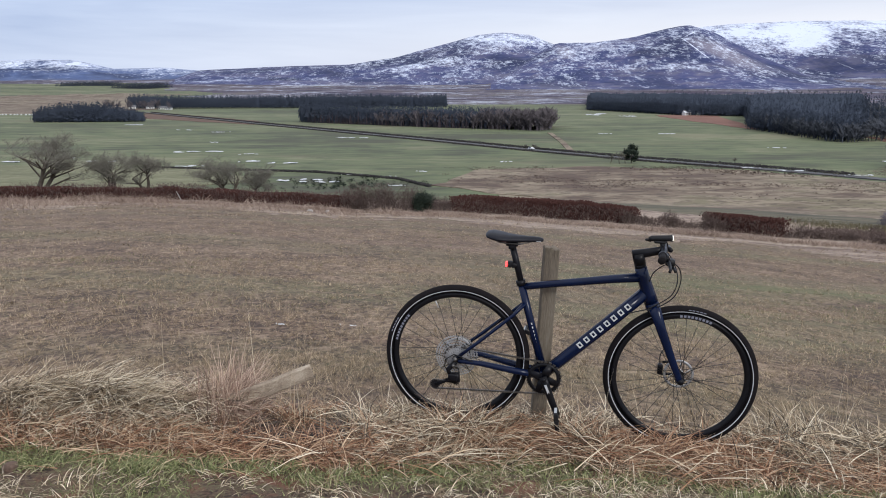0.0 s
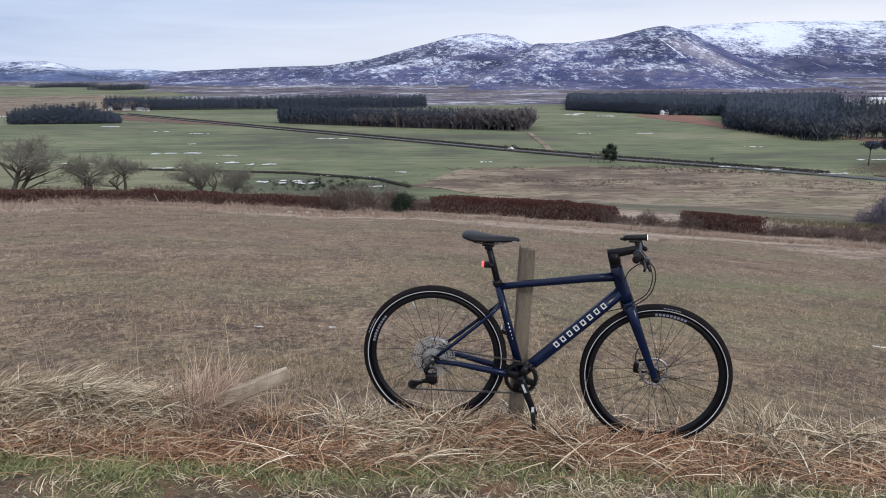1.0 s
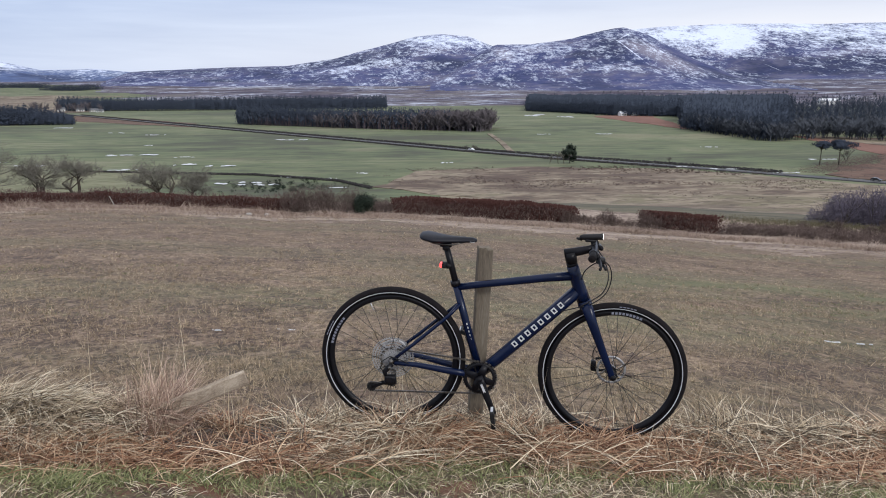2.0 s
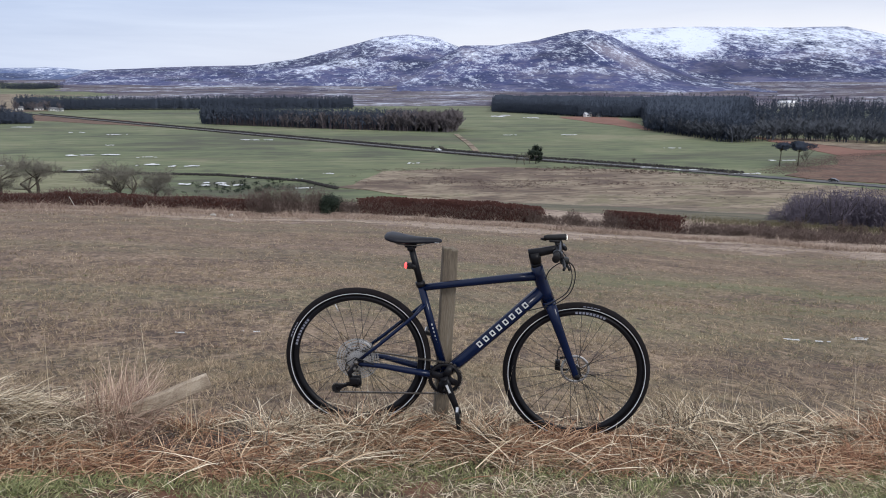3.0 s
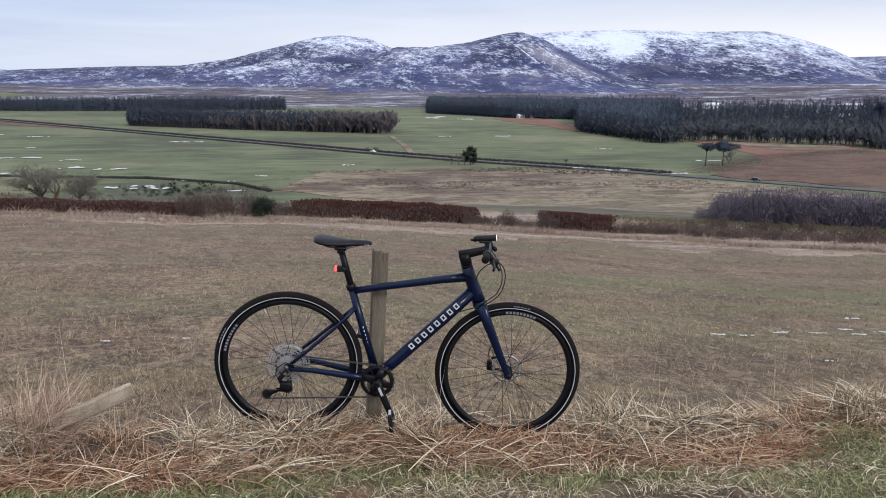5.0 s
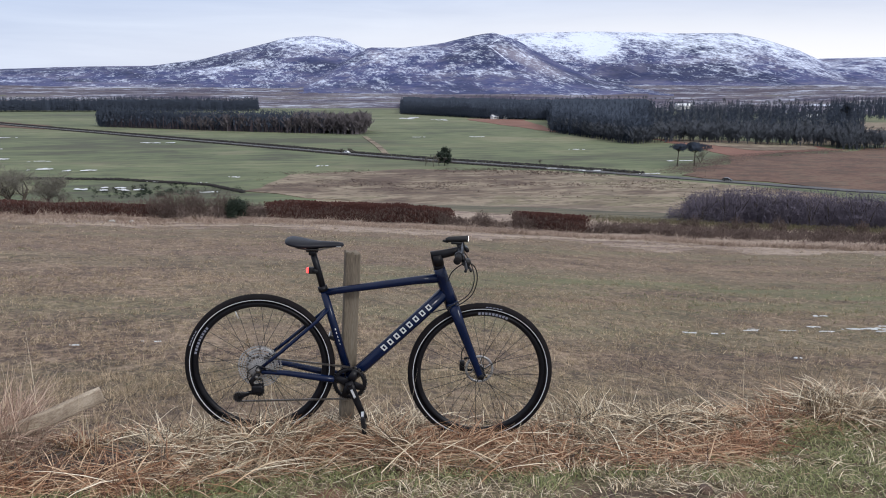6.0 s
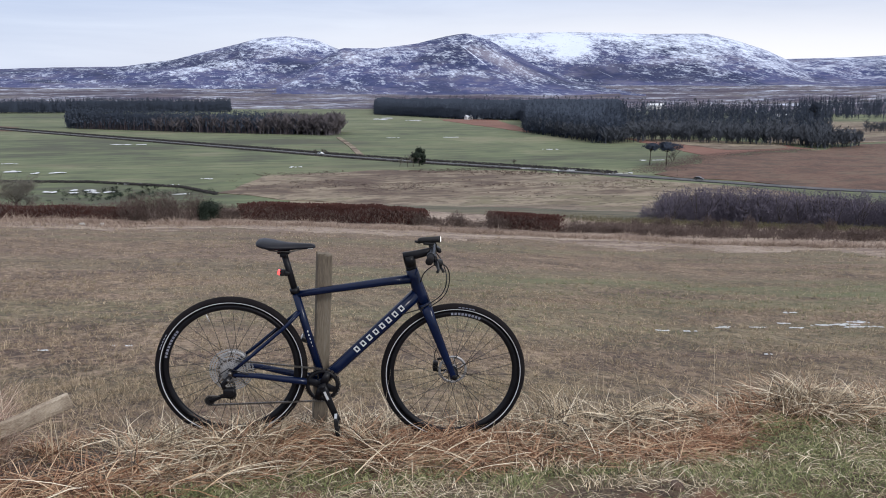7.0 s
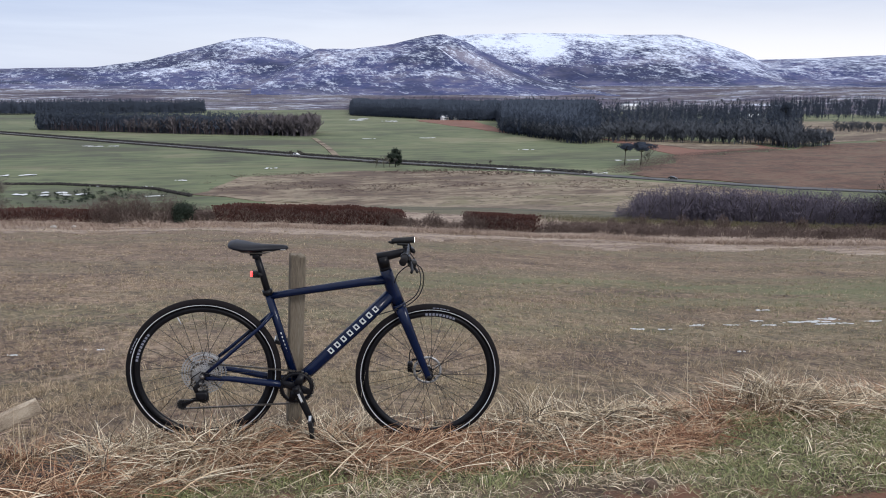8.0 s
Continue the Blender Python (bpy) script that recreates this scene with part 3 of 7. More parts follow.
def land(x, y):
    """The ground's height at places given as arrays, above the eye's level."""
    r = np.maximum(np.hypot(x, y), 0.01)
    az = np.degrees(np.arctan2(x, y))
    end_z = FIELD_END * np.tan(np.radians(np.interp(az, EDGE_AZ, EDGE_EL)))
    near = np.interp(y, [-5, 2.5, 3.0, 3.6, 4.4], [-1.5, -1.49, -1.585, -1.665, -1.86]) - 0.045 * np.clip(x, -2, 5)
    near = near + 0.05 * np.exp(-((x + 1.7) / 0.8) ** 2 - ((y - 3.1) / 0.5) ** 2) + 0.06 * np.exp(-((x - 3.1) / 0.6) ** 2 - ((y - 3.3) / 0.4) ** 2)
    for hx, hy, hz, rx, ry in TUSSOCKS:
        near = near + hz * np.exp(-((x - hx) / rx) ** 2 - ((y - hy) / ry) ** 2)
    near = near - 0.15 * np.exp(-((x + 0.76) / 0.24) ** 2 - ((y - 3.50) / 0.14) ** 2)
    near = near + 0.05 * fbm(x * 1.8, y * 1.8, 4, 3)
    s = np.clip((r - 4.2) / (FIELD_END - 4.2), 0, 1)
    field = -1.82 - 0.03 * np.clip(x, -3, 5) * (1 - s) + (end_z + 1.82) * s ** 0.88
    field = field + 0.10 * fbm(x * 0.5, y * 0.9, 4, 5) * np.clip(r / 12, 0.3, 2)
    w = smooth01((y - (3.75 - 0.08 * x)) / 0.9)
    z = near * (1 - w) + field * w
    # down to the valley floor
    t = np.clip((r - FIELD_END) / 210.0, 0, 1)
    drop = end_z - 0.3 + (PLAIN - end_z + 0.3) * (0.35 * t + 0.65 * smooth01(t))
    drop = drop + 0.5 * fbm(x * 0.15, y * 0.15, 3, 8) * (1 - t)
    z = np.where(r > FIELD_END, drop, z)
    # moor rising to the hills
    moor = np.interp(r, [1450, 2000, 2600, 3300, 4000, 5000], [PLAIN, -33, -14, 4, 12, 12])
    up = np.clip((r - 1450) / 900, 0, 1)
    moor = moor + up * 16 * fbm(x / 260, y / 260, 4, 11)
    high = moor
    kind = np.zeros_like(r)
    for i, (r0, r1, bear, deg) in enumerate(HILLS):
        top = r0 * np.tan(np.radians(np.interp(az, bear, deg, left=-2, right=-2)))
        k = np.clip((r - r1) / (r0 - r1), 0, 1)
        over = np.clip((r - r0) / 500, 0, 1)
        rough = 46 * fbm(x / 210, y / 210, 5, 20 + i) * np.sin(math.pi * np.clip(k, 0, 1)) * np.clip(top / 100, 0.2, 1.3) + 4 * fbm(x / 60, y / 60, 3, 50 + i)
        h = moor + (top - moor) * (0.35 * k ** 1.6 + 0.65 * smooth01(k)) * (1 - 0.5 * over) + rough * np.clip(k * 3, 0, 1) * (top > moor)
        h = np.where((k > 0) & (top > moor), h, -999)
        kind = np.where(h > high, i + 1, kind)
        high = np.maximum(high, h)
    return np.where(r > 1450, high, z), kind


def ground_z(x, y):
    """The ground's height in the world."""
    return float(land(np.array([float(x)]), np.array([float(y)]))[0][0]) + EYE


def make_ground():
    rings = [0.0]
    for a, b, n in ((0.4, 2.4, 14), (2.4, 4.8, 72), (4.8, 80.0, 90), (80.3, 290.0, 30), (290.0, 1450.0, 16), (1450.0, 4900.0, 100)):
        rings += list(a * (b / a) ** (np.arange(n) / n))
    rings = np.array(rings + [4900.0])
    bear = np.concatenate([np.arange(-180, -52, 4.0), np.arange(-52, 64, 0.34), np.arange(64, 180, 4.0)])
    rr, aa = np.meshgrid(rings, np.radians(bear), indexing="ij")
    x, y = rr * np.sin(aa), rr * np.cos(aa)
    z, kind = land(x, y)
    n, k = rr.shape
    i, j = np.meshgrid(np.arange(n - 1), np.arange(k), indexing="ij")
    j2 = (j + 1) % k
    faces = np.stack([i * k + j, (i + 1) * k + j, (i + 1) * k + j2, i * k + j2], -1).reshape(-1, 4)[:, ::-1]
    xm, ym, rm = x[:-1].ravel(), y[:-1].ravel(), rr[:-1].ravel()
    km = kind[:-1].ravel()
    idx = np.where(rm > FIELD_END - 0.5, 2, np.where(ym < 3.75 - 0.08 * xm, 0, 1))
    idx = np.where((rm > 63 + 26 * fbm(np.arctan2(xm, ym) * 14, rm * 0, 3, 33)) & (rm < 100), 5, idx)
    az_m = np.degrees(np.arctan2(xm, ym))
    idx = np.where((rm >= 100) & (rm < 292) & (az_m > 3 + 4 * fbm(rm / 30, rm * 0, 3, 72)), np.where(rm < 225 + 40 * fbm(az_m * 0.5, rm * 0, 3, 74), 8, 7), idx)
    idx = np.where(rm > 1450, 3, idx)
    bear_m = np.degrees(np.arctan2(xm, ym)) + 7 * fbm(rm / 160, rm * 0, 4, 71)
    idx = np.where((rm > 1450) & (bear_m < -14.5 - (rm - 1450) / 260) & (rm < 3000), 2, idx)
    idx = np.where((rm > 1440) & (bear_m < -19) & (rm < 2100 + 300 * fbm(az_m * 0.4, rm * 0, 3, 73)), 7, idx)
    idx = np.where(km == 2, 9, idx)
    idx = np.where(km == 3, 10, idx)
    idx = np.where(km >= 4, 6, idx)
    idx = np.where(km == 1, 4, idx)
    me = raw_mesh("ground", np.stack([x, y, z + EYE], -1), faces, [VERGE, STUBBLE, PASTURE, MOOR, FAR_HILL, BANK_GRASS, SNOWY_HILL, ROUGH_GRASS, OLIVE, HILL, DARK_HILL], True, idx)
    return tagged(new("ground", me), "grassy verge, brown stubble field, green valley floor and snowy heather hills", "ground", kind="structure")


make_ground()


# ---- fields, road and snow on the valley floor ----
FLOOR = PLAIN + EYE


def parcel(name, corners, mat, lift, label, category, step=14.0, ragged=3.0, seed=0):
    """A field on the valley floor with a slightly wandering edge."""
    rng = random.Random(seed)
    rim = []
    for (x0, y0), (x1, y1) in zip(corners, corners[1:] + corners[:1]):
        n = max(2, int(math.hypot(x1 - x0, y1 - y0) / step))
        for i in range(n):
            rim.append((x0 + (x1 - x0) * i / n + rng.uniform(-ragged, ragged), y0 + (y1 - y0) * i / n + rng.uniform(-ragged, ragged), FLOOR + lift))
    n = len(rim)
    verts = rim + [(x, y, FLOOR - 0.5) for x, y, _ in rim]
    faces = [tuple(range(n))] + [(i, i + n, (i + 1) % n + n, (i + 1) % n) for i in range(n)]
    return thing(name, (verts, faces), mat, label, category, kind="structure")


parcel("moor_field", [(-4, 322), (4, 345), (18, 384), (70, 394), (146, 376), (185, 330), (215, 285), (230, 230), (150, 215), (70, 262), (30, 290)], ROUGH_GRASS, 0.25, "pale rough winter grazing with brown rush patches on the valley floor", "field", seed=1)
parcel("ploughed_field", [(258, 935), (262, 990), (300, 1000), (330, 960), (278, 700), (270, 696)], PLOUGHED, 0.25, "bare red ploughed field in front of a dark wood", "field", seed=2)
parcel("ploughed_field", [(318, 600), (300, 500), (285, 432), (330, 452), (395, 470), (400, 520), (350, 575)], PLOUGHED, 0.22, "reddish bare field beyond two pines", "field", seed=3)
parcel("bracken_field", [(205, 352), (285, 425), (385, 460), (470, 500), (560, 520), (520, 400), (336, 206), (277, 261), (246, 285), (220, 314)], BRACKEN, 0.30, "rust-brown bracken slope beside the road", "field", ragged=8.0, seed=4)
parcel("stubble_strip", [(318, 598), (330, 470), (388, 480), (402, 525), (352, 580)], ROUGH_GRASS, 0.35, "pale straw-coloured strip of field by the wood", "field", seed=5)
parcel("pale_field", [(400, 520), (440, 505), (700, 560), (900, 800), (700, 860), (520, 700)], ROUGH_GRASS, 0.28, "pale grey winter field beside the woods", "field", seed=6)
parcel("tan_field", [(-800, 1360), (-430, 1330), (-470, 1180), (-520, 1075), (-900, 1085)], ROUGH_GRASS, 0.2, "tan winter field at the valley's far side", "field", seed=7)


def band(points, half, lift, name, mat, label, category, thick=0.6):
    """A strip of even width along points on the valley floor."""
    pts = []
    for (x0, y0), (x1, y1) in zip(points, points[1:]):
        n = max(1, int(math.hypot(x1 - x0, y1 - y0) / 15))
        pts += [(x0 + (x1 - x0) * i / n, y0 + (y1 - y0) * i / n) for i in range(n)]
    pts.append(points[-1])
    verts, faces = [], []
    for i, p in enumerate(pts):
        a, b = pts[max(i - 1, 0)], pts[min(i + 1, len(pts) - 1)]
        d = Vector((b[0] - a[0], b[1] - a[1])).normalized()
        for s in (-1, 1):
            for z in (FLOOR + lift, FLOOR + lift - thick):
                verts.append((p[0] - s * half * d.y, p[1] + s * half * d.x, z))
    for i in range(len(pts) - 1):
        k = 4 * i
        faces += [(k, k + 2, k + 6, k + 4), (k, k + 4, k + 5, k + 1), (k + 2, k + 3, k + 7, k + 6)]
    return thing(name, (verts, faces), mat, label, category, kind="structure")


parcel("dark_ploughed_strip", [(-404, 1100), (-330, 1040), (-200, 870), (-190, 800), (-280, 880), (-372, 960)], BRACKEN, 0.22, "dark brown strip of turned soil by the road", "field", seed=8)

ROAD = [(-560, 1300), (-414, 1120), (-202, 833), (-67, 655), (10, 554), (61, 484), (99, 438), (149, 386), (180, 349), (214, 309), (240, 279), (272, 255), (330, 200)]
band(ROAD, 3.6, 0.45, "road", ASPHALT, "narrow wet grey country road across the valley", "road")
band([(88, 655), (84, 560), (78, 478)], 2.0, 0.4, "farm_track", ROUGH_GRASS, "pale farm track from a wood to the road", "track")


def offset_line(points, d):
    out = []
    for i, p in enumerate(points):
        a, b = points[max(i - 1, 0)], points[min(i + 1, len(points) - 1)]
        t = Vector((b[0] - a[0], b[1] - a[1])).normalized()
        out.append((p[0] - d * t.y, p[1] + d * t.x))
    return out


def leaf_cloud(rng, centres, spread, size, count, up=0.0):
    """Small four-cornered leaves or twig tufts scattered round centres: corners and faces as arrays."""
    c = centres[rng.integers(0, len(centres), count)] + rng.normal(0, 1, (count, 3)) * spread
    a = rng.normal(0, 1, (count, 3))
    a[:, 2] += up * 3
    out = c - centres.mean(axis=0)
    out = out / (np.linalg.norm(out, axis=1, keepdims=True) + 1e-6) + rng.normal(0, 0.45, (count, 3)) + (0, 0, 0.5)
    a = np.cross(out, a)
    a /= np.linalg.norm(a, axis=1, keepdims=True) + 1e-6
    b = np.cross(a, out)
    b /= np.linalg.norm(b, axis=1, keepdims=True) + 1e-6
    s = size * rng.uniform(0.5, 1.3, (count, 1))
    wide = 0.35 if up else 0.6
    v = np.stack([c - a * s, c + b * s * wide, c + a * s, c - b * s * wide], 1).reshape(-1, 3)
    return v, np.arange(4 * count).reshape(-1, 4)


def hedge_line(name, points, width, height, count, size, mat, label, category="hedge", z_of=None, up=0.0, seed=0, ragged=0.1, kind=""):
    """A hedge of many small leaves and twigs along a line."""
    rng = np.random.default_rng(seed)
    p = np.array(points, float)
    seg = np.hypot(*np.diff(p, axis=0).T)
    cum = np.concatenate([[0], np.cumsum(seg)])
    s = rng.uniform(0, cum[-1], count)
    x, y = np.interp(s, cum, p[:, 0]), np.interp(s, cum, p[:, 1])
    u = rng.uniform(0, 1, count) ** 0.8
    top = height * (1 + ragged * 2 * fbm(s / (height * 1.5) + seed, s * 0 + 0.5, 4, seed))
    off = rng.uniform(-1, 1, count) * width / 2
    x, y = x + off, y + rng.uniform(-1, 1, count) * width / 2
    base = land(x, y)[0] + EYE if z_of is None else np.full(count, z_of)
    c = np.stack([x, y, base + u * top], -1)
    a = rng.normal(0, 1, (count, 3))
    a[:, 2] = np.abs(a[:, 2]) + up * 2
    far = np.hypot(x, y)[:, None]
    out = np.stack([-x, -y, x * 0], -1) / far + rng.normal(0, 0.4, (count, 3)) + (0, 0, 0.6 if not up else 0.2)
    a -= out * np.sum(a * out, axis=1, keepdims=True) / np.sum(out * out, axis=1, keepdims=True)
    a /= np.linalg.norm(a, axis=1, keepdims=True) + 1e-6
    b = np.cross(a, out)
    b /= np.linalg.norm(b, axis=1, keepdims=True) + 1e-6
    sz = size * rng.uniform(0.5, 1.3, (count, 1))
    wide = (0.13 if up > 0.5 else 0.14) if up else 0.6
    v = np.stack([c - a * sz, c + b * sz * wide, c + a * sz, c - b * sz * wide], 1).reshape(-1, 3)
    return thing(name, (v, np.arange(4 * count).reshape(-1, 4)), mat, label, category, kind=kind)


hedge_line("roadside_hedge", offset_line(ROAD[1:9], 6.5), 1.6, 1.3, 15000, 0.5, DARK_HEDGE, "low dark hedge along the far side of the road", z_of=FLOOR, seed=1)
hedge_line("roadside_hedge", offset_line(ROAD[1:8], -6.5), 1.4, 0.8, 12000, 0.5, DARK_HEDGE, "low dark hedge along the near side of the road", z_of=FLOOR, seed=2)
hedge_line("field_hedge", [(-150, 395), (-60, 372), (-20, 345), (-5, 318)], 1.5, 1.0, 6000, 0.35, DARK_HEDGE, "dark ditch-side growth across the wet pasture", z_of=FLOOR, seed=3)
hedge_line("bracken_hedge", [(205, 358), (285, 430), (385, 467)], 22.0, 0.45, 14000, 0.2, SCRUB, "brown scrubby growth along the field boundary", z_of=FLOOR, seed=4)


def broken_snow(name, x, y, long, wide, seed, count, height, z_of, label, group):
    """A broken patch of snow: ragged islets with a little thickness."""
    rng = random.Random(seed)
    z0 = z_of(x, y)
    ob = root(name, pose(x, y, z0), label, "snow", group=group)
    for _ in range(count):
        u = rng.uniform(-1, 1)
        cx, cy = u * long, rng.gauss(0, 0.55) * wide
        rx = long * rng.uniform(0.10, 0.42) * (1.1 - 0.6 * abs(u))
        ry = wide * rng.uniform(0.2, 0.8)
        n, rim = 14, []
        for i in range(n):
            w = 2 * math.pi * i / n
            k = rng.uniform(0.6, 1.2)
            px, py = cx + rx * k * math.cos(w), cy + ry * k * math.sin(w)
            rim.append((px, py, z_of(x + px, y + py) - z0))
        verts = rim + [(a + (cx - a) * 0.3, b + (cy - b) * 0.3, c + height) for a, b, c in rim]
        part("islet", (verts, [tuple(range(n, 2 * n))] + [(i, (i + 1) % n, (i + 1) % n + n, i + n) for i in range(n)]), SNOW, ob)
    return ob


def snow_patch(x, y, long, wide, turn, seed):
    return broken_snow("snow_patch", x, y, long, wide, seed, 7, 0.15, lambda a, b: FLOOR + 0.40, "thin melting patch of old snow on pasture", "snow patches in the valley")


for i, (x, y, a, b) in enumerate([(-149, 484, 17, 5), (-104, 424, 8, 4), (-84, 414, 9, 4), (-70, 602, 14, 5), (-62, 338, 11, 6), (-50, 334, 6, 3), (-233, 424, 9, 5), (199, 1019, 20, 26), (222, 960, 12, 18), (165, 373, 11, 3.5),
                                  (150, 384, 5, 2), (33, 417, 4, 2.5), (179, 637, 9, 4), (-230, 708, 8, 5), (-188, 675, 9, 5), (-184, 426, 10, 4), (-19, 322, 4, 2), (-114, 467, 6, 3), (238, 412, 8, 2.5), (130, 640, 7, 3), (-24, 352, 4, 2),
                                  (-300, 800, 18, 9), (-42, 361, 5, 2), (-160, 560, 5, 3), (210, 500, 6, 3), (-210, 445, 8, 3), (-128, 400, 7, 2.5), (186, 352, 8, 2), (-10, 372, 3, 2)]):
    snow_patch(x, y, a * 0.9, b * 0.75, 0.15 * math.sin(i * 2.3), 100 + i)


# ---- woods ----
def conifer_shape(rng, tall, bare=0.12, fat=0.125, sprays=24):
    """Verts and faces of one far conifer: a stem and a ragged cone of small drooping sprays."""
    v, f = [], []
    for k in range(2):
        w = 1.57 * k
        c, d = 0.22 * math.cos(w), 0.22 * math.sin(w)
        v += [(-c, -d, 0), (c, d, 0), (c * 0.3, d * 0.3, tall * 0.9), (-c * 0.3, -d * 0.3, tall * 0.9)]
        f.append((4 * k, 4 * k + 1, 4 * k + 2, 4 * k + 3))
    for i in range(sprays):
        u = (i + rng.uniform(0, 1)) / sprays
        h = tall * (bare + (1 - bare) * u)
        out = tall * fat * (1 - u) ** 0.45 * rng.uniform(0.2, 1.15)
        w = rng.uniform(0, 6.3)
        p = np.array([out * math.cos(w), out * math.sin(w), h])
        n = np.array([math.cos(w), math.sin(w), 0.25]) + np.array([rng.gauss(0, 0.25) for _ in range(3)])
        a = np.cross(n, np.array([rng.gauss(0, 1), rng.gauss(0, 1), rng.gauss(0, 1)]))
        a = a / np.linalg.norm(a)
        b = np.cross(n, a)
        b = b / np.linalg.norm(b)
        l = tall * rng.uniform(0.03, 0.058) * (1.25 - 0.65 * u)
        k = len(v)
        v += [tuple(p - a * l), tuple(p + b * l * 0.75), tuple(p + a * l), tuple(p - b * l * 0.75)]
        f.append((k, k + 1, k + 2, k + 3))
    return np.array(v), np.array(f)


def stem_shape(rng, tall):
    """The bare lower stems of a plantation's outer row."""
    v, f = [], []
    for i in range(4):
        x, y, r, h = rng.uniform(-1.6, 1.6), rng.uniform(-1, 1), rng.uniform(0.12, 0.22), tall * rng.uniform(0.35, 0.75)
        k = len(v)
        v += [(x - r, y, 0), (x + r, y, 0), (x + r * 0.6 + rng.uniform(-0.3, 0.3), y, h), (x - r * 0.6, y, h)]
        f.append((k, k + 1, k + 2, k + 3))
    return np.array(v, float), np.array(f)


def bare_crown_shape(rng, tall):
    """One far leafless tree: stem, limbs and many fine upright twigs."""
    v, f = [], []

    def stick(p, q, r):
        k = len(v)
        d = np.array([rng.uniform(-1, 1), rng.uniform(-1, 1), 0.0])
        d = d / np.linalg.norm(d) * r
        v.extend([p + d, p - d, q - d * 0.35, q + d * 0.35])
        f.append((k, k + 1, k + 2, k + 3))

    stick(np.zeros(3), np.array([0, 0, tall * 0.6]), 0.3)
    for i in range(15):
        w, h = rng.uniform(0, 6.3), rng.uniform(0.08, 0.5) * tall
        out = tall * rng.uniform(0.12, 0.34)
        q = np.array([out * math.cos(w), out * math.sin(w), h + tall * rng.uniform(0.15, 0.4)])
        stick(np.array([0, 0, h]), q, 0.18)
        for j in range(4):
            w2, l = rng.uniform(0, 6.3), tall * rng.uniform(0.06, 0.17)
            p = np.array([0, 0, h]) + (q - np.array([0, 0, h])) * rng.uniform(0.4, 1)
            stick(p, p + np.array([l * math.cos(w2), l * math.sin(w2), l * rng.uniform(0.4, 1.3)]), 0.34)
    return np.array(v), np.array(f)


_rs = random.Random(5)
CONIFERS = [conifer_shape(_rs, 20.0, _rs.uniform(0.05, 0.22), _rs.uniform(0.13, 0.19)) for _ in range(9)]
PINES = [conifer_shape(_rs, 20.0, 0.32, _rs.uniform(0.20, 0.26), 18) for _ in range(5)]
STEMS = [stem_shape(_rs, 20.0) for _ in range(4)]
BARES = [bare_crown_shape(_rs, 1.0 * 14) for _ in range(4)]


def canopy_hull(xy, tall, base_z, seed, ends=None):
    """The closed mass of crowns inside a wood: a lumpy sheet over a grid of places, brought down to the ground at its rim."""
    x, y = xy
    n, k = x.shape
    z = np.full_like(x, FLOOR) if base_z is None else land(x, y)[0] + EYE
    up = tall * (0.70 + 0.35 * fbm(x / 9.0, y / 9.0, 3, seed) + 0.35 * fbm(x / 38.0, y / 60.0, 3, 17))
    i, j = np.meshgrid(np.arange(n), np.arange(k), indexing="ij")
    rim = np.minimum(np.minimum(i, n - 1 - i) / 1.0, j / 1.0)
    up = up * np.where(rim <= 0, 0.12, 1.0)
    if ends is not None:
        up = up * ends(x)
    v = np.stack([x, y, z + up], -1).reshape(-1, 3)
    i, j = np.meshgrid(np.arange(n - 1), np.arange(k - 1), indexing="ij")
    f = np.stack([i * k + j, (i + 1) * k + j, (i + 1) * k + j + 1, i * k + j + 1], -1).reshape(-1, 4)
    return v, f


def belt_grid(points, depth, step):
    """Places of a belt behind a line, as a grid."""
    p = np.array(points, float)
    cum = np.concatenate([[0], np.cumsum(np.hypot(*np.diff(p, axis=0).T))])
    s = np.linspace(0, cum[-1], max(4, int(cum[-1] / step)))
    x, y = np.interp(s, cum, p[:, 0]), np.interp(s, cum, p[:, 1])
    r = np.hypot(x, y)
    e = np.concatenate([[6.0, 8.0], np.linspace(12, depth, 6)])[None, :]
    return x[:, None] + (x / r)[:, None] * e, y[:, None] + (y / r)[:, None] * e


def wood(name, places, shapes, tall, mat, label, seed=0, base_z=None, wide=1.0, round_x=None, hull=None):
    """Many far trees of a wood, joined."""
    rng = random.Random(seed)
    vs, fs, k = [], [], 0
    for x, y in places:
        v, f = rng.choice(shapes)
        s = tall / 20.0 * rng.uniform(0.78, 1.05) * (1 + 0.28 * float(fbm(np.array([x / 38.0]), np.array([y / 60.0]), 3, 17)[0]))
        if round_x:
            u = min(1.0, max(0.0, (x - round_x[0]) / (round_x[1] - round_x[0])))
            s *= 0.42 + 0.66 * max(0.0, math.sin(math.pi * u)) ** 0.8 * rng.uniform(0.8, 1.15)
        w = rng.uniform(0, 6.3)
        c, d = math.cos(w), math.sin(w)
        ww = s * wide * rng.uniform(0.9, 1.2)
        z = FLOOR if base_z is None else ground_z(x, y)
        vs.append(np.stack([x + ww * (v[:, 0] * c - v[:, 1] * d), y + ww * (v[:, 0] * d + v[:, 1] * c), z - 0.2 + s * v[:, 2]], -1))
        fs.append(f + k)
        k += len(v)
    if hull is not None:
        ends = None
        if round_x:
            ends = lambda q: 0.42 + 0.66 * np.clip(np.sin(math.pi * np.clip((q - round_x[0]) / (round_x[1] - round_x[0]), 0, 1)), 0, 1) ** 0.8
        v, f = canopy_hull(hull, tall, base_z, seed + 40, ends)
        vs.append(v)
        fs.append(f + k)
    v, f = np.concatenate(vs), np.concatenate(fs)
    tri = f[:, 2] == f[:, 3]
    faces = [tuple(q[:3]) if t else tuple(q) for q, t in zip(f.tolist(), tri.tolist())]
    return thing(name, (v, faces), mat, label, "wood", kind="stuff")


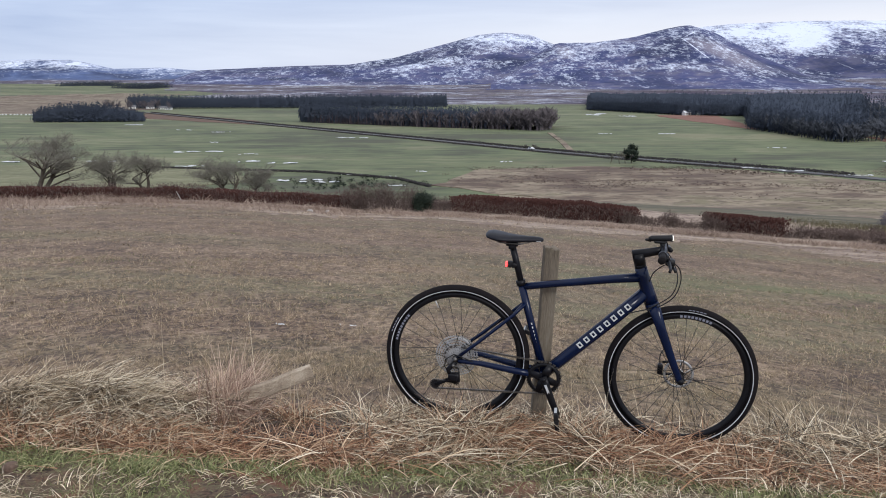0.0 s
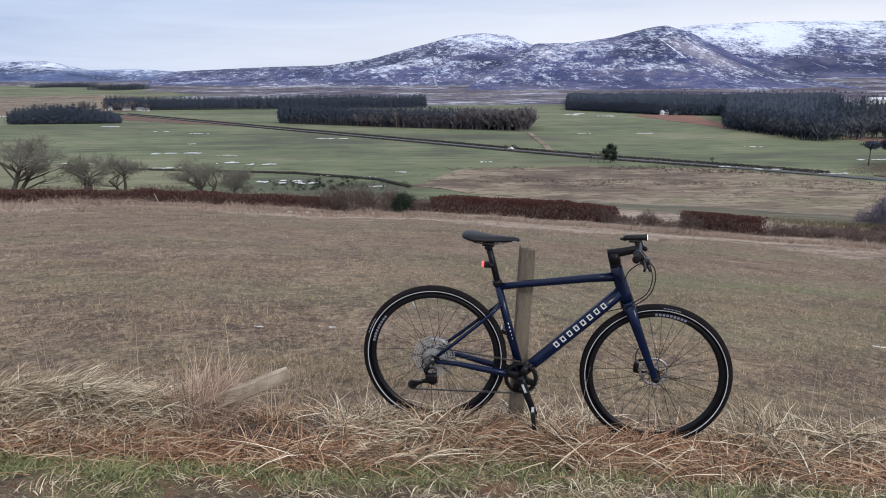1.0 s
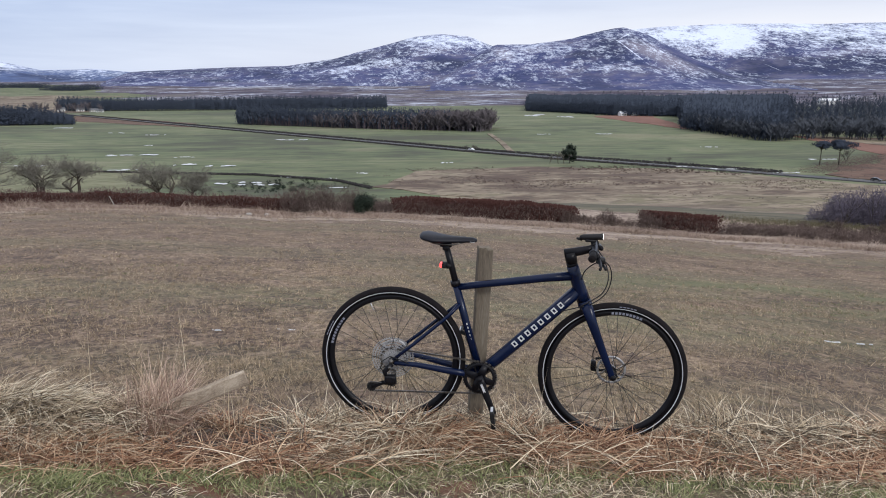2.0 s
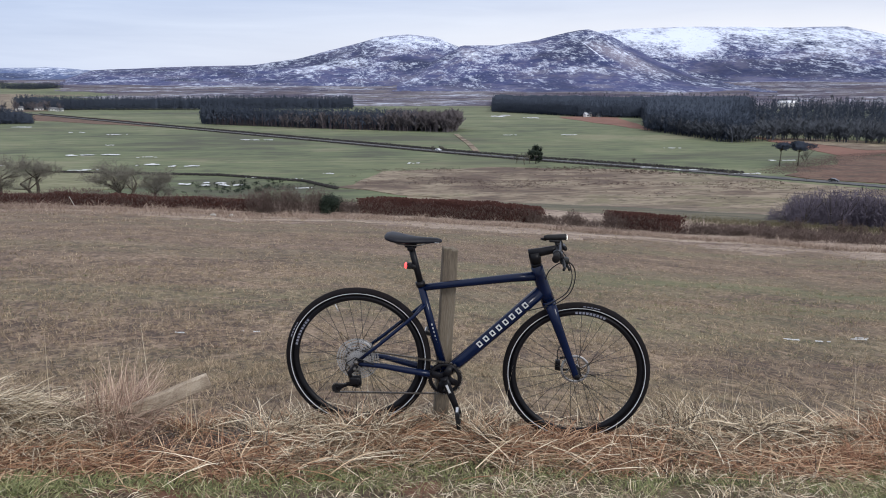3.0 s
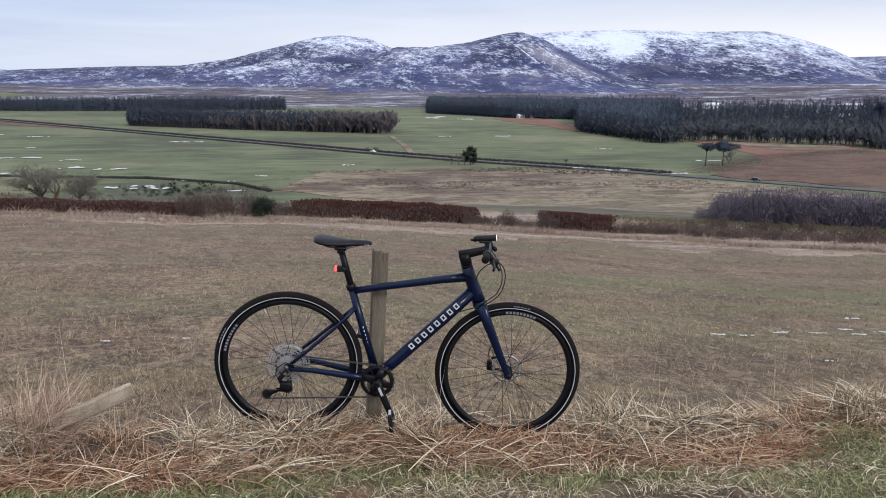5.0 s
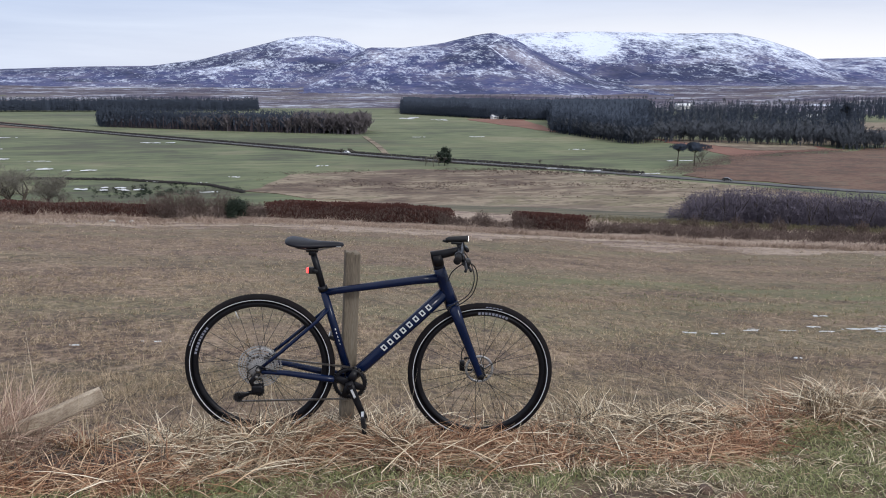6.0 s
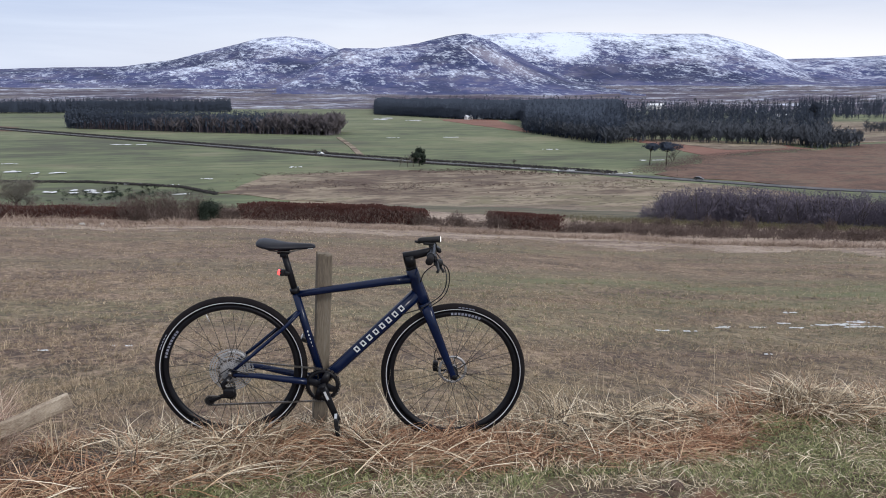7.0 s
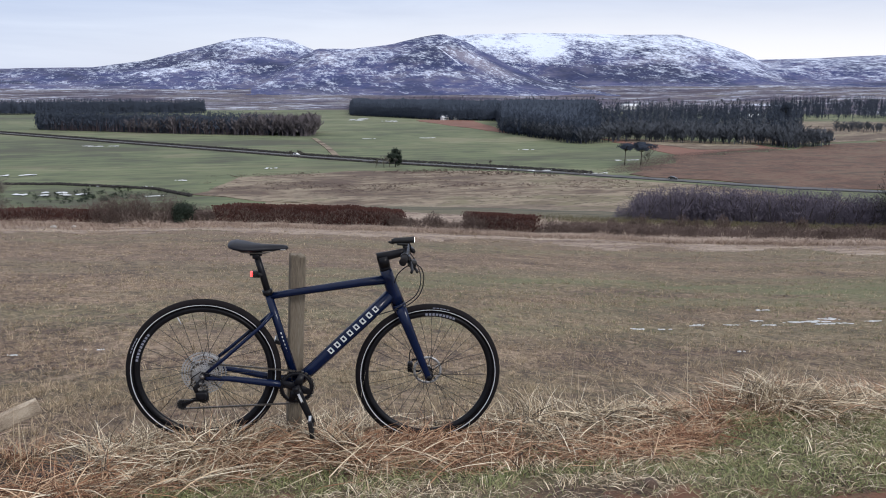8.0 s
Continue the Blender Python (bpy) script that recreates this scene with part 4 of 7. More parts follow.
def along(points, depth, gap, seed, deep_gap=None):
    """Places for trees in a belt behind a line."""
    rng = random.Random(seed)
    out = []
    for (x0, y0), (x1, y1) in zip(points, points[1:]):
        n = int(math.hypot(x1 - x0, y1 - y0) / gap)
        for i in range(n):
            rows = int(depth / (deep_gap or gap))
            for j in range(rows):
                u = (i + rng.uniform(-0.9, 0.9)) / max(n, 1)
                x, y = x0 + (x1 - x0) * u, y0 + (y1 - y0) * u
                r = math.hypot(x, y)
                e = (j + rng.uniform(-0.5, 0.5)) * (deep_gap or gap)
                out.append((x + x / r * e, y + y / r * e))
    return out


wood("conifer_wood", along([(-505, 1292), (-250, 1300), (-20, 1328), (8, 1335)], 44, 2.3, 1, 6.5), CONIFERS, 22, HAZY_CONIFER, "long dark belt of conifers across the far valley", 1, hull=belt_grid([(-505, 1292), (-250, 1300), (-20, 1328), (8, 1335)], 42, 3.0))
wood("conifer_wood", along([(-150, 845), (-75, 792), (-12, 745), (60, 705)], 34, 1.8, 2, 4.5), PINES + CONIFERS[:4], 19, HAZY_CONIFER, "dark conifer plantation in the middle of the valley", 2, hull=belt_grid([(-150, 845), (-75, 792), (-12, 745), (60, 705)], 32, 2.2))
wood("plantation_stems", along([(-140, 838), (-75, 791), (-12, 744), (56, 706)], 9, 2.2, 32, 3.0), STEMS, 17, STEM_BARK, "thin purple-brown stems along a plantation edge", 33)
wood("larch_wood", along([(-60, 780), (-12, 745), (40, 714)], 26, 4.2, 31, 9.0), BARES, 25, BROADLEAF, "brown leafless larches among plantation conifers", 31)
wood("larch_wood", along([(36, 716), (84, 690), (97, 704)], 60, 3.0, 3), BARES, 29, BROADLEAF, "brown leafless end of a plantation", 3, wide=1.0)
wood("conifer_copse", along([(-436, 856), (-380, 858), (-322, 866)], 36, 2.3, 4, 4.5), CONIFERS, 19, HAZY_CONIFER, "dark rounded copse of conifers on pasture", 4, wide=1.5, round_x=(-470, -318), hull=belt_grid([(-436, 856), (-380, 858), (-322, 866)], 34, 2.2))
wood("farm_trees", along([(-520, 1240), (-420, 1235)], 25, 11.0, 6), BARES, 28, BROADLEAF, "leafless trees round a distant farm", 5)


def deep_wood(seed, count, bears, fronts, back, shapes, tall, mat, name, label, bias=1.6, hull=False):
    rng = random.Random(seed)
    out = []
    for _ in range(count):
        az = rng.uniform(bears[0], bears[-1])
        r0 = float(np.interp(az, bears, fronts))
        r = r0 + (back - r0) * rng.uniform(0, 1) ** bias
        out.append((r * math.sin(radians(az)), r * math.cos(radians(az))))
    grid = None
    if hull:
        b = np.arange(bears[0], bears[-1], 0.22)
        d = np.concatenate([[0.025, 0.03], np.linspace(0.10, 1, 40) ** 1.3])[None, :]
        r0 = np.interp(b, bears, fronts)[:, None]
        r = r0 + (back - r0) * d
        grid = r * np.sin(np.radians(b))[:, None], r * np.cos(np.radians(b))[:, None]
    return wood(name, out, shapes, tall, mat, label, seed, base_z=True, hull=grid)


deep_wood(7, 2800, [10.2, 13, 16.4, 16.6, 20.7, 20.9, 23.5, 26.4, 28], [1185, 1120, 1030, 1030, 1010, 745, 680, 615, 640], 1650, CONIFERS, 19, HAZY_CONIFER, "conifer_wood", "broad dark wood of mixed conifers below the hills", 2.2, hull=True)
deep_wood(8, 1050, [21.0, 24, 26.4, 29.8, 35, 39.8, 41], [760, 660, 605, 650, 640, 640, 700], 1300, BARES, 23, HAZY_WOOD, "broadleaf_wood", "grey-brown leafless wood with scattered conifers", 2.0)
deep_wood(9, 800, [26.5, 32, 40, 41], [700, 740, 740, 820], 1500, CONIFERS, 22, HAZY_CONIFER, "scattered_conifers", "single dark conifers standing among leafless trees", 1.2)
deep_wood(10, 1400, [39, 43, 50, 56], [1150, 1250, 1250, 1250], 2000, CONIFERS, 20, HAZY_CONIFER, "conifer_wood", "far dark wood at the foot of the hills", 1.2)
deep_wood(11, 400, [14, 30, 56], [1500, 1500, 1500], 2100, BARES, 15, HAZY_WOOD, "moor_edge_wood", "grey leafless wood along the moor's edge", 1.0)
deep_wood(12, 90, [39.6, 40.5, 42.3, 42.8], [615, 612, 640, 650], 665, BARES, 21, HAZY_WOOD, "leafless_copse", "dense grey copse of leafless trees at the field's corner", 1.0)
deep_wood(13, 60, [43, 50], [860, 880], 920, BARES, 18, HAZY_WOOD, "leafless_trees", "row of thin leafless trees beside pale fields", 1.0)
for a0, a1, r, seed in ((-25.6, -22.4, 2750, 15), (-22.3, -19.4, 2450, 16)):
    wood("moor_plantation", [(r * math.sin(radians(a)) + 9 * k, r * math.cos(radians(a)) + 12 * k) for a in np.arange(a0, a1, 0.05) for k in range(4)], CONIFERS, 17, HAZY_CONIFER, "thin dark line of trees on a far slope", seed, base_z=True, wide=1.7)
wood("moor_plantation", [(2900 * math.sin(radians(a)) + 10 * k, 2900 * math.cos(radians(a)) + 14 * k) for a in np.arange(-12.6, -10.3, 0.09) for k in range(3)], CONIFERS, 15, HAZY_CONIFER, "small dark plantation on the moor's skyline", 14, base_z=True)


# ---- bare trees, hedges and scrub below the field ----
def branches(rng, tall, lean, spread, levels=5, kids=(5, 4, 4, 3, 2), stems=1):
    """Sticks of a leafless tree: start, end, radii, level."""
    out = []

    def grow(p, d, length, r, level):
        steps = 3 if level < 2 else 2
        q = p
        for i in range(steps):
            d = (d + Vector((rng.gauss(0, 0.12), rng.gauss(0, 0.12), rng.gauss(0, 0.08))) + Vector(lean) * 0.05).normalized()
            n = q + d * (length / steps)
            ra, rb = r * (1 - 0.3 * i / steps), r * (1 - 0.3 * (i + 1) / steps)
            out.append((q, n, ra, rb, level))
            q = n
            if level < levels:
                for _ in range(kids[min(level, len(kids) - 1)] if i else 1):
                    w = rng.uniform(0, 6.3)
                    side = Vector((math.cos(w), math.sin(w), rng.uniform(-0.1, 0.55)))
                    k = (d * rng.uniform(0.35, 0.8) + side * spread + Vector(lean) * 0.25).normalized()
                    if rng.random() < 0.62:
                        grow(q, k, length * rng.uniform(0.45, 0.68), rb * 0.55, level + 1)

    for _ in range(stems):
        w = rng.uniform(0, 6.3)
        d = Vector((0.25 * math.cos(w) * (stems > 1), 0.25 * math.sin(w) * (stems > 1), 1)) + Vector(lean) * 0.3
        grow(Vector((0, 0, 0)), d.normalized(), tall * 0.42, tall * 0.024, 0)
    return out


def sticks_shape(sticks, sides, least=0.0):
    p = np.array([s[0] for s in sticks])
    q = np.array([s[1] for s in sticks])
    ra = np.maximum(np.array([s[2] for s in sticks]), least)[:, None]
    rb = np.maximum(np.array([s[3] for s in sticks]), least)[:, None]
    d = q - p
    d /= np.linalg.norm(d, axis=1, keepdims=True)
    a = np.cross(d, np.array([0.31, 0.77, 0.55]))
    a /= np.linalg.norm(a, axis=1, keepdims=True)
    b = np.cross(d, a)
    rows = []
    for c, r in ((p, ra), (q, rb)):
        for k in range(sides):
            w = 2 * math.pi * k / sides
            rows.append(c + r * (a * math.cos(w) + b * math.sin(w)))
    v = np.stack(rows, 1)
    n = len(sticks)
    base = (np.arange(n) * 2 * sides)[:, None, None]
    quad = np.array([[k, (k + 1) % sides, sides + (k + 1) % sides, sides + k] for k in range(sides)])[None]
    return v.reshape(-1, 3), (base + quad).reshape(-1, 4)


def bare_tree(x, y, tall, lean, spread, seed, label, stems=1, least=0.014, name="bare_tree", wide=1.0):
    rng = random.Random(seed)
    st = branches(rng, tall, lean, spread, levels=4 if least > 0.03 else 5, stems=stems)
    z = ground_z(x, y) - 0.05
    ob = root(name, pose(x, y, z) @ Matrix.Diagonal((wide, 1, 1, 1)), label, "tree")
    part("trunk", sticks_shape([s for s in st if s[4] < 2], 7), BARK, ob)
    fine = [s for s in st if s[4] >= 2]
    nr = np.random.default_rng(seed)
    if least < 0.03:
        ends = np.array([s[1] for s in fine if s[4] >= 3])
        for p in ends[nr.integers(0, len(ends), 2000)]:
            d = nr.normal(0, 1, 3) + (0, 0, 0.5)
            p = p + nr.normal(0, 0.12, 3)
            fine.append((p, p + d * nr.uniform(0.10, 0.26), 0.010, 0.006, 5))
    part("crown", sticks_shape(fine, 3, least if least > 0.03 else 0.009), HEDGEROW, ob, "fine leafless twigs", smooth=False)
    return ob


def at_bearing(az, r):
    return r * math.sin(radians(az)), r * math.cos(radians(az))


for az, r, tall, lean, spread, seed, stems, label in [
    (-27.3, 89, 8.2, (0.55, 0, 0), 0.72, 31, 3, "wide leafless hedgerow tree swept sideways by wind"),
    (-22.9, 90, 5.6, (0.1, 0, 0), 0.6, 32, 3, "small grey leafless hedgerow tree"),
    (-20.5, 89, 6.0, (-0.2, 0, 0), 0.75, 33, 2, "low spreading leafless hedgerow tree"),
    (-15.1, 89, 5.6, (0.0, 0, 0), 0.6, 34, 3, "bushy leafless tree above the hedge"),
    (-13.2, 89, 4.8, (0.3, 0, 0), 0.75, 35, 2, "low leafless tree leaning along the hedge"),
]:
    bare_tree(*at_bearing(az, r), tall, lean, spread, seed, label, stems, wide=1.35)


def arc(a0, a1, r, n=24):
    return [at_bearing(a0 + (a1 - a0) * i / n, r) for i in range(n + 1)]


hedge_line("beech_hedge", arc(-48, -6.0, 86), 1.4, 1.25, 40000, 0.135, BEECH, "long clipped hedge with rust-red winter leaves", seed=11, ragged=0.22)
hedge_line("beech_hedge", arc(0.9, 13.8, 86), 1.5, 1.85, 17000, 0.12, BEECH, "rust-red clipped hedge below the stubble field", seed=12, ragged=0.22)
hedge_line("beech_hedge", arc(18.8, 23.6, 86), 1.5, 1.8, 6500, 0.11, BEECH, "short rust-red length of clipped hedge", seed=13)
for a0, a1, n, seed in ((-48, -6.0, 16000, 211), (0.9, 13.8, 6500, 212), (18.8, 23.6, 2600, 213)):
    hedge_line("hedge_twigs", arc(a0, a1, 85.8), 1.7, 1.55, n, 0.16, SCRUB, "bare twigs standing out of the clipped hedge", "twigs", up=0.6, seed=seed, ragged=0.6, kind="stuff")
hedge_line("undergrowth", arc(26.0, 54, 90), 7.0, 0.5, 16000, 0.2, SCRUB, "dull brown undergrowth below the field", "undergrowth", up=0.6, seed=18, ragged=0.9, kind="stuff")
hedge_line("ditch_grass", arc(24.0, 54, 99), 8.0, 0.5, 14000, 0.16, OLIVE_BLADES, "rank olive grass along a ditch below the field", "grass", up=0.6, seed=20, ragged=0.9, kind="stuff")


def shrub(name, m, wide, tall, count, thick, long, mat, seed, label, category="shrub", group="", flare=0.8):
    """A leafless shrub: a few stems from one foot and a fuzzy dome of fine twigs."""
    rng = np.random.default_rng(seed)
    ob = root(name, m, label, category, group)
    w, q = rng.uniform(0, 2 * math.pi, count), rng.uniform(0, 1, count) ** 0.55
    lump = 1 + 0.22 * np.sin(2 * w + seed) + 0.14 * np.sin(5 * w + 2 * seed)
    top = tall * np.sqrt(np.clip(1 - (0.92 * q) ** 2.6, 0.06, 1)) * (1 + 0.16 * np.sin(7 * w + 9 * q + seed))
    u = rng.uniform(0, 1, count) ** 0.75
    reach = q * lump * wide / 2 * (flare + (1 - flare) * u)
    c = np.stack([reach * np.cos(w), reach * np.sin(w), u * top], -1)
    d = np.stack([np.cos(w) * q * 0.7, np.sin(w) * q * 0.7, np.ones(count)], -1) + rng.normal(0, 0.8, (count, 3))
    d /= np.linalg.norm(d, axis=1, keepdims=True)
    a = d * (long * rng.uniform(0.4, 1.3, (count, 1)) / 2)
    side = np.cross(d, rng.normal(0, 1, (count, 3)))
    side *= thick * rng.uniform(0.6, 1.3, (count, 1)) / (np.linalg.norm(side, axis=1, keepdims=True) + 1e-6)
    v = np.stack([c - a - side, c - a + side, c + a + side * 0.3, c + a - side * 0.3], 1).reshape(-1, 3)
    part("crown", (v, np.arange(4 * count).reshape(-1, 4)), mat, ob, "fine leafless twigs", smooth=False)
    stems = []
    for _ in range(6):
        z, o = rng.uniform(0, 6.3), rng.uniform(0.1, 0.42) * wide
        stems.append(tube([(0, 0, -0.15), (o * 0.4 * math.cos(z), o * 0.4 * math.sin(z), tall * 0.4), (o * math.cos(z), o * math.sin(z), tall * 0.85)], [tall * 0.014, tall * 0.009, tall * 0.004], 4, caps=False))
    part("stem", join(*stems), BARK, ob)
    return ob


def shrub_row(name, arcs, heights, gap, kinds, seed, top_el=None):
    """Shrubs side by side along bearings at a distance, each a copy of one of a few kinds, turned and scaled."""
    rng = random.Random(seed)
    made = [None] * len(kinds)
    a0, a1, r0 = arcs
    steps = int(math.radians(a1 - a0) * r0 / gap)
    for i in range(steps + 1):
        az = a0 + (a1 - a0) * (i + rng.uniform(-0.35, 0.35)) / steps
        r = r0 + rng.uniform(-0.6, 0.6)
        x, y = at_bearing(az, r)
        z = ground_z(x, y) - 0.05
        h = rng.uniform(*heights)
        if top_el:
            h *= max(0.5, EYE + r * math.tan(radians(np.interp(az, *top_el))) - z)
        k = rng.randrange(len(kinds))
        m = pose(x, y, z, 0, 0, rng.uniform(0, 360))
        wide, tall, count, thick, long, mat, label, group = kinds[k]
        if made[k] is None:
            made[k] = shrub(name, Matrix.Identity(4), wide, tall, count, thick, long, mat, seed * 10 + k, label, "shrub", group)
            made[k].matrix_world = m
            made[k].scale = (1, 1, h / tall)
        else:
            w = rng.uniform(0.85, 1.2)
            copy_thing(made[k], m @ Matrix.Diagonal((w, w, h / tall / made[k].scale.z, 1)))


THICKET_KINDS = [(4.2, 4.4, 1250, 0.036, 0.6, THICKET, "purple-brown leafless shrub of a dense thicket", "thicket shrubs"), (3.6, 4.4, 1250, 0.036, 0.6, THICKET, "purple-brown leafless shrub of a dense thicket", "thicket shrubs"), (4.8, 4.4, 1250, 0.036, 0.6, THICKET, "purple-brown leafless shrub of a dense thicket", "thicket shrubs")]
TOPS = ([30.0, 30.4, 31.6, 35.4, 40, 44, 47, 56], [-8.6, -7.7, -7.05, -6.84, -6.8, -6.75, -6.9, -6.9])
for k, r in enumerate((104.5, 107.5, 111.0)):
    shrub_row("thicket_shrub", (30.5 + 0.4 * k, 55, r), (0.9, 1.06), 2.1, THICKET_KINDS, 190 + k, TOPS)
GAP_KINDS = [(3.6, 2.3, 1600, 0.016, 0.42, SCRUB, "tangled grey-brown leafless bush in a hedge gap", "hedge-gap bushes"), (3.0, 2.3, 1400, 0.016, 0.4, SCRUB, "tangled grey-brown leafless bush in a hedge gap", "hedge-gap bushes")]
BRAMBLE_KINDS = [(2.2, 1.2, 640, 0.020, 0.36, SCRUB, "low brown bramble bush beside the hedge", "bramble bushes"), (1.8, 1.2, 560, 0.020, 0.32, SCRUB, "low brown bramble bush beside the hedge", "bramble bushes")]
shrub_row("leafless_bush", (-6.3, -2.2, 84.5), (2.1, 2.9), 0.9, GAP_KINDS, 14)
shrub_row("leafless_bush", (-1.2, 0.9, 86.5), (1.0, 1.7), 0.9, GAP_KINDS, 15)
shrub_row("bramble_bush", (13.4, 19.2, 85), (0.9, 1.9), 0.9, BRAMBLE_KINDS, 16)
shrub_row("bramble_bush", (23.2, 31, 86), (0.6, 1.3), 1.0, BRAMBLE_KINDS, 17)
shrub_row("bramble_bush", (30, 54, 88), (0.5, 1.3), 1.9, BRAMBLE_KINDS, 180)
shrub_row("bramble_bush", (29, 54, 94), (0.7, 1.7), 2.0, BRAMBLE_KINDS, 181)


def evergreen_bush(az, r, wide, tall, seed, label, name="evergreen_bush"):
    rng = np.random.default_rng(seed)
    x, y = at_bearing(az, r)
    z = ground_z(x, y)
    ob = root(name, pose(x, y, z), label, "bush")
    c = np.stack([rng.normal(0, wide * 0.25, 22), rng.normal(0, wide * 0.25, 22), rng.uniform(0.2, 0.9, 22) * tall], -1)
    part("foliage", leaf_cloud(rng, c, 0.12 * tall, 0.055 * tall, 3500), EVERGREEN, ob, smooth=False)
    part("stem", tube([(0, 0, -0.1), (0.05, 0, tall * 0.6)], [0.07, 0.03], 6), BARK, ob)
    return ob


evergreen_bush(-1.5, 84, 2.0, 1.95, 41, "dark green evergreen bush at the field's edge")
shrub("leafless_bush", pose(*at_bearing(47.4, 103), ground_z(*at_bearing(47.4, 103))), 5.5, 6.4, 5000, 0.022, 0.6, DARK_HEDGE, 42, "tall dark leafless bush at the thicket's end")


def valley_tree(x, y, tall, wide, crown_from, mat, seed, label, leaves, leaf=0.5, clumps=26):
    """A leafy tree on the valley floor: trunk, limbs and a broken crown."""
    rng = np.random.default_rng(seed)
    rr = random.Random(seed)
    ob = root("tree", pose(x, y, FLOOR), label, "tree")
    lean = rr.uniform(-0.05, 0.05)
    limbs = [tube([(0, 0, -0.2), (lean * tall * 0.5, 0, tall * 0.45), (lean * tall, 0, tall * 0.9)], [tall * 0.028, tall * 0.02, 0.05], 7)]
    cs = []
    for _ in range(clumps):
        w, u = rr.uniform(0, 6.3), rr.uniform(0, 1)
        h = crown_from + (1 - crown_from) * u
        out = wide * 0.5 * math.sqrt(max(0.05, 1 - (2 * u - 0.9) ** 2)) * rr.uniform(0.3, 1)
        c = (out * math.cos(w), out * math.sin(w), h * tall * 0.94)
        cs.append(c)
        limbs.append(tube([(0, 0, max(0.2, h * tall * 0.75)), c], [tall * 0.01, 0.03], 4))
    part("trunk", join(*limbs), BARK, ob)
    part("crown", leaf_cloud(rng, np.array(cs), (tall * 0.055, tall * 0.055, tall * (0.03 if crown_from > 0.6 else 0.055)), leaf, leaves), mat, ob, smooth=False)
    return ob


valley_tree(98, 411, 9.5, 8.0, 0.25, EVERGREEN, 51, "round dark evergreen tree beside the road", 2600, clumps=34)
valley_tree(222, 388, 12.5, 9.0, 0.76, HAZY_CONIFER, 52, "flat-topped dark pine on a bare trunk", 2000, leaf=0.4)
valley_tree(231, 386, 13.0, 18.0, 0.72, HAZY_CONIFER, 53, "spreading flat-topped pine on a bare trunk", 3600, leaf=0.4, clumps=40)
valley_tree(618, 737, 26.0, 13.0, 0.05, HAZY_CONIFER, 54, "tall dark spruce by a white house", 2600, leaf=0.9)
for az, r, tall, seed in ((12.6, 418, 8, 61), (12.0, 420, 6, 62), (13.0, 421, 9, 63)):
    x, y = at_bearing(az, r)
    bare_tree(x, y, tall, (0, 0, 0), 0.45, seed, "slim leafless tree by the road", 1, 0.05)
for az, r, tall, seed in ((6.0, 500, 4, 64), (6.6, 502, 4, 65), (20.3, 440, 3, 66), (31.3, 470, 9, 67)):
    x, y = at_bearing(az, r)
    bare_tree(x, y, tall, (0, 0, 0), 0.5, seed, "small leafless tree on the valley floor", 2, 0.05)


# dark rush clumps in the wet hollow
def rush_clumps():
    rng = np.random.default_rng(71)
    c = []
    for _ in range(110):
        x, y = rng.normal(-44, 15), rng.normal(327, 9)
        for _ in range(14):
            c.append((x + rng.normal(0, 0.5), y + rng.normal(0, 0.5), FLOOR + rng.uniform(0.2, 1.1)))
    v, f = leaf_cloud(rng, np.array(c), 0.18, 0.2, len(c) * 6, up=0.6)
    thing("rush_clumps", (v, f), EVERGREEN, "dark clumps of rushes in a wet hollow of the pasture", "rushes", kind="stuff")


def field_tussocks():
    """Brown rush tussocks scattered in drifts over the pale grazing."""
    rng = np.random.default_rng(73)
    x, y = rng.uniform(0, 215, 16000), rng.uniform(250, 392, 16000)
    drift = fbm(x / 34, y / 16, 4, 81)
    inside = (y > 330 - 0.42 * x) & (y < 402 - 0.001 * (x - 60) ** 2 - 0.1 * np.abs(x - 90)) & (y > 340 - 1.6 * x)
    keep = inside & (rng.uniform(0, 1, 16000) < np.clip(6 * drift, 0.02, 0.6))
    x, y = x[keep], y[keep]
    c = np.stack([x, y, np.full(len(x), FLOOR + 0.45)], -1)
    v, f = leaf_cloud(rng, c, (0.5, 0.4, 0.12), 0.34, len(x) * 4, up=0.5)
    thing("rush_tussocks", (v, f), SCRUB, "brown rush tussocks over pale rough grazing", "rushes", kind="stuff")


rush_clumps()
field_tussocks()
parcel("grass_strip", [(-260, 420), (-119, 386), (-78, 345), (-106, 318), (-200, 318)], PALE_OLIVE, 0.22, "pale olive strip of rank grass in the valley", "field", seed=9)


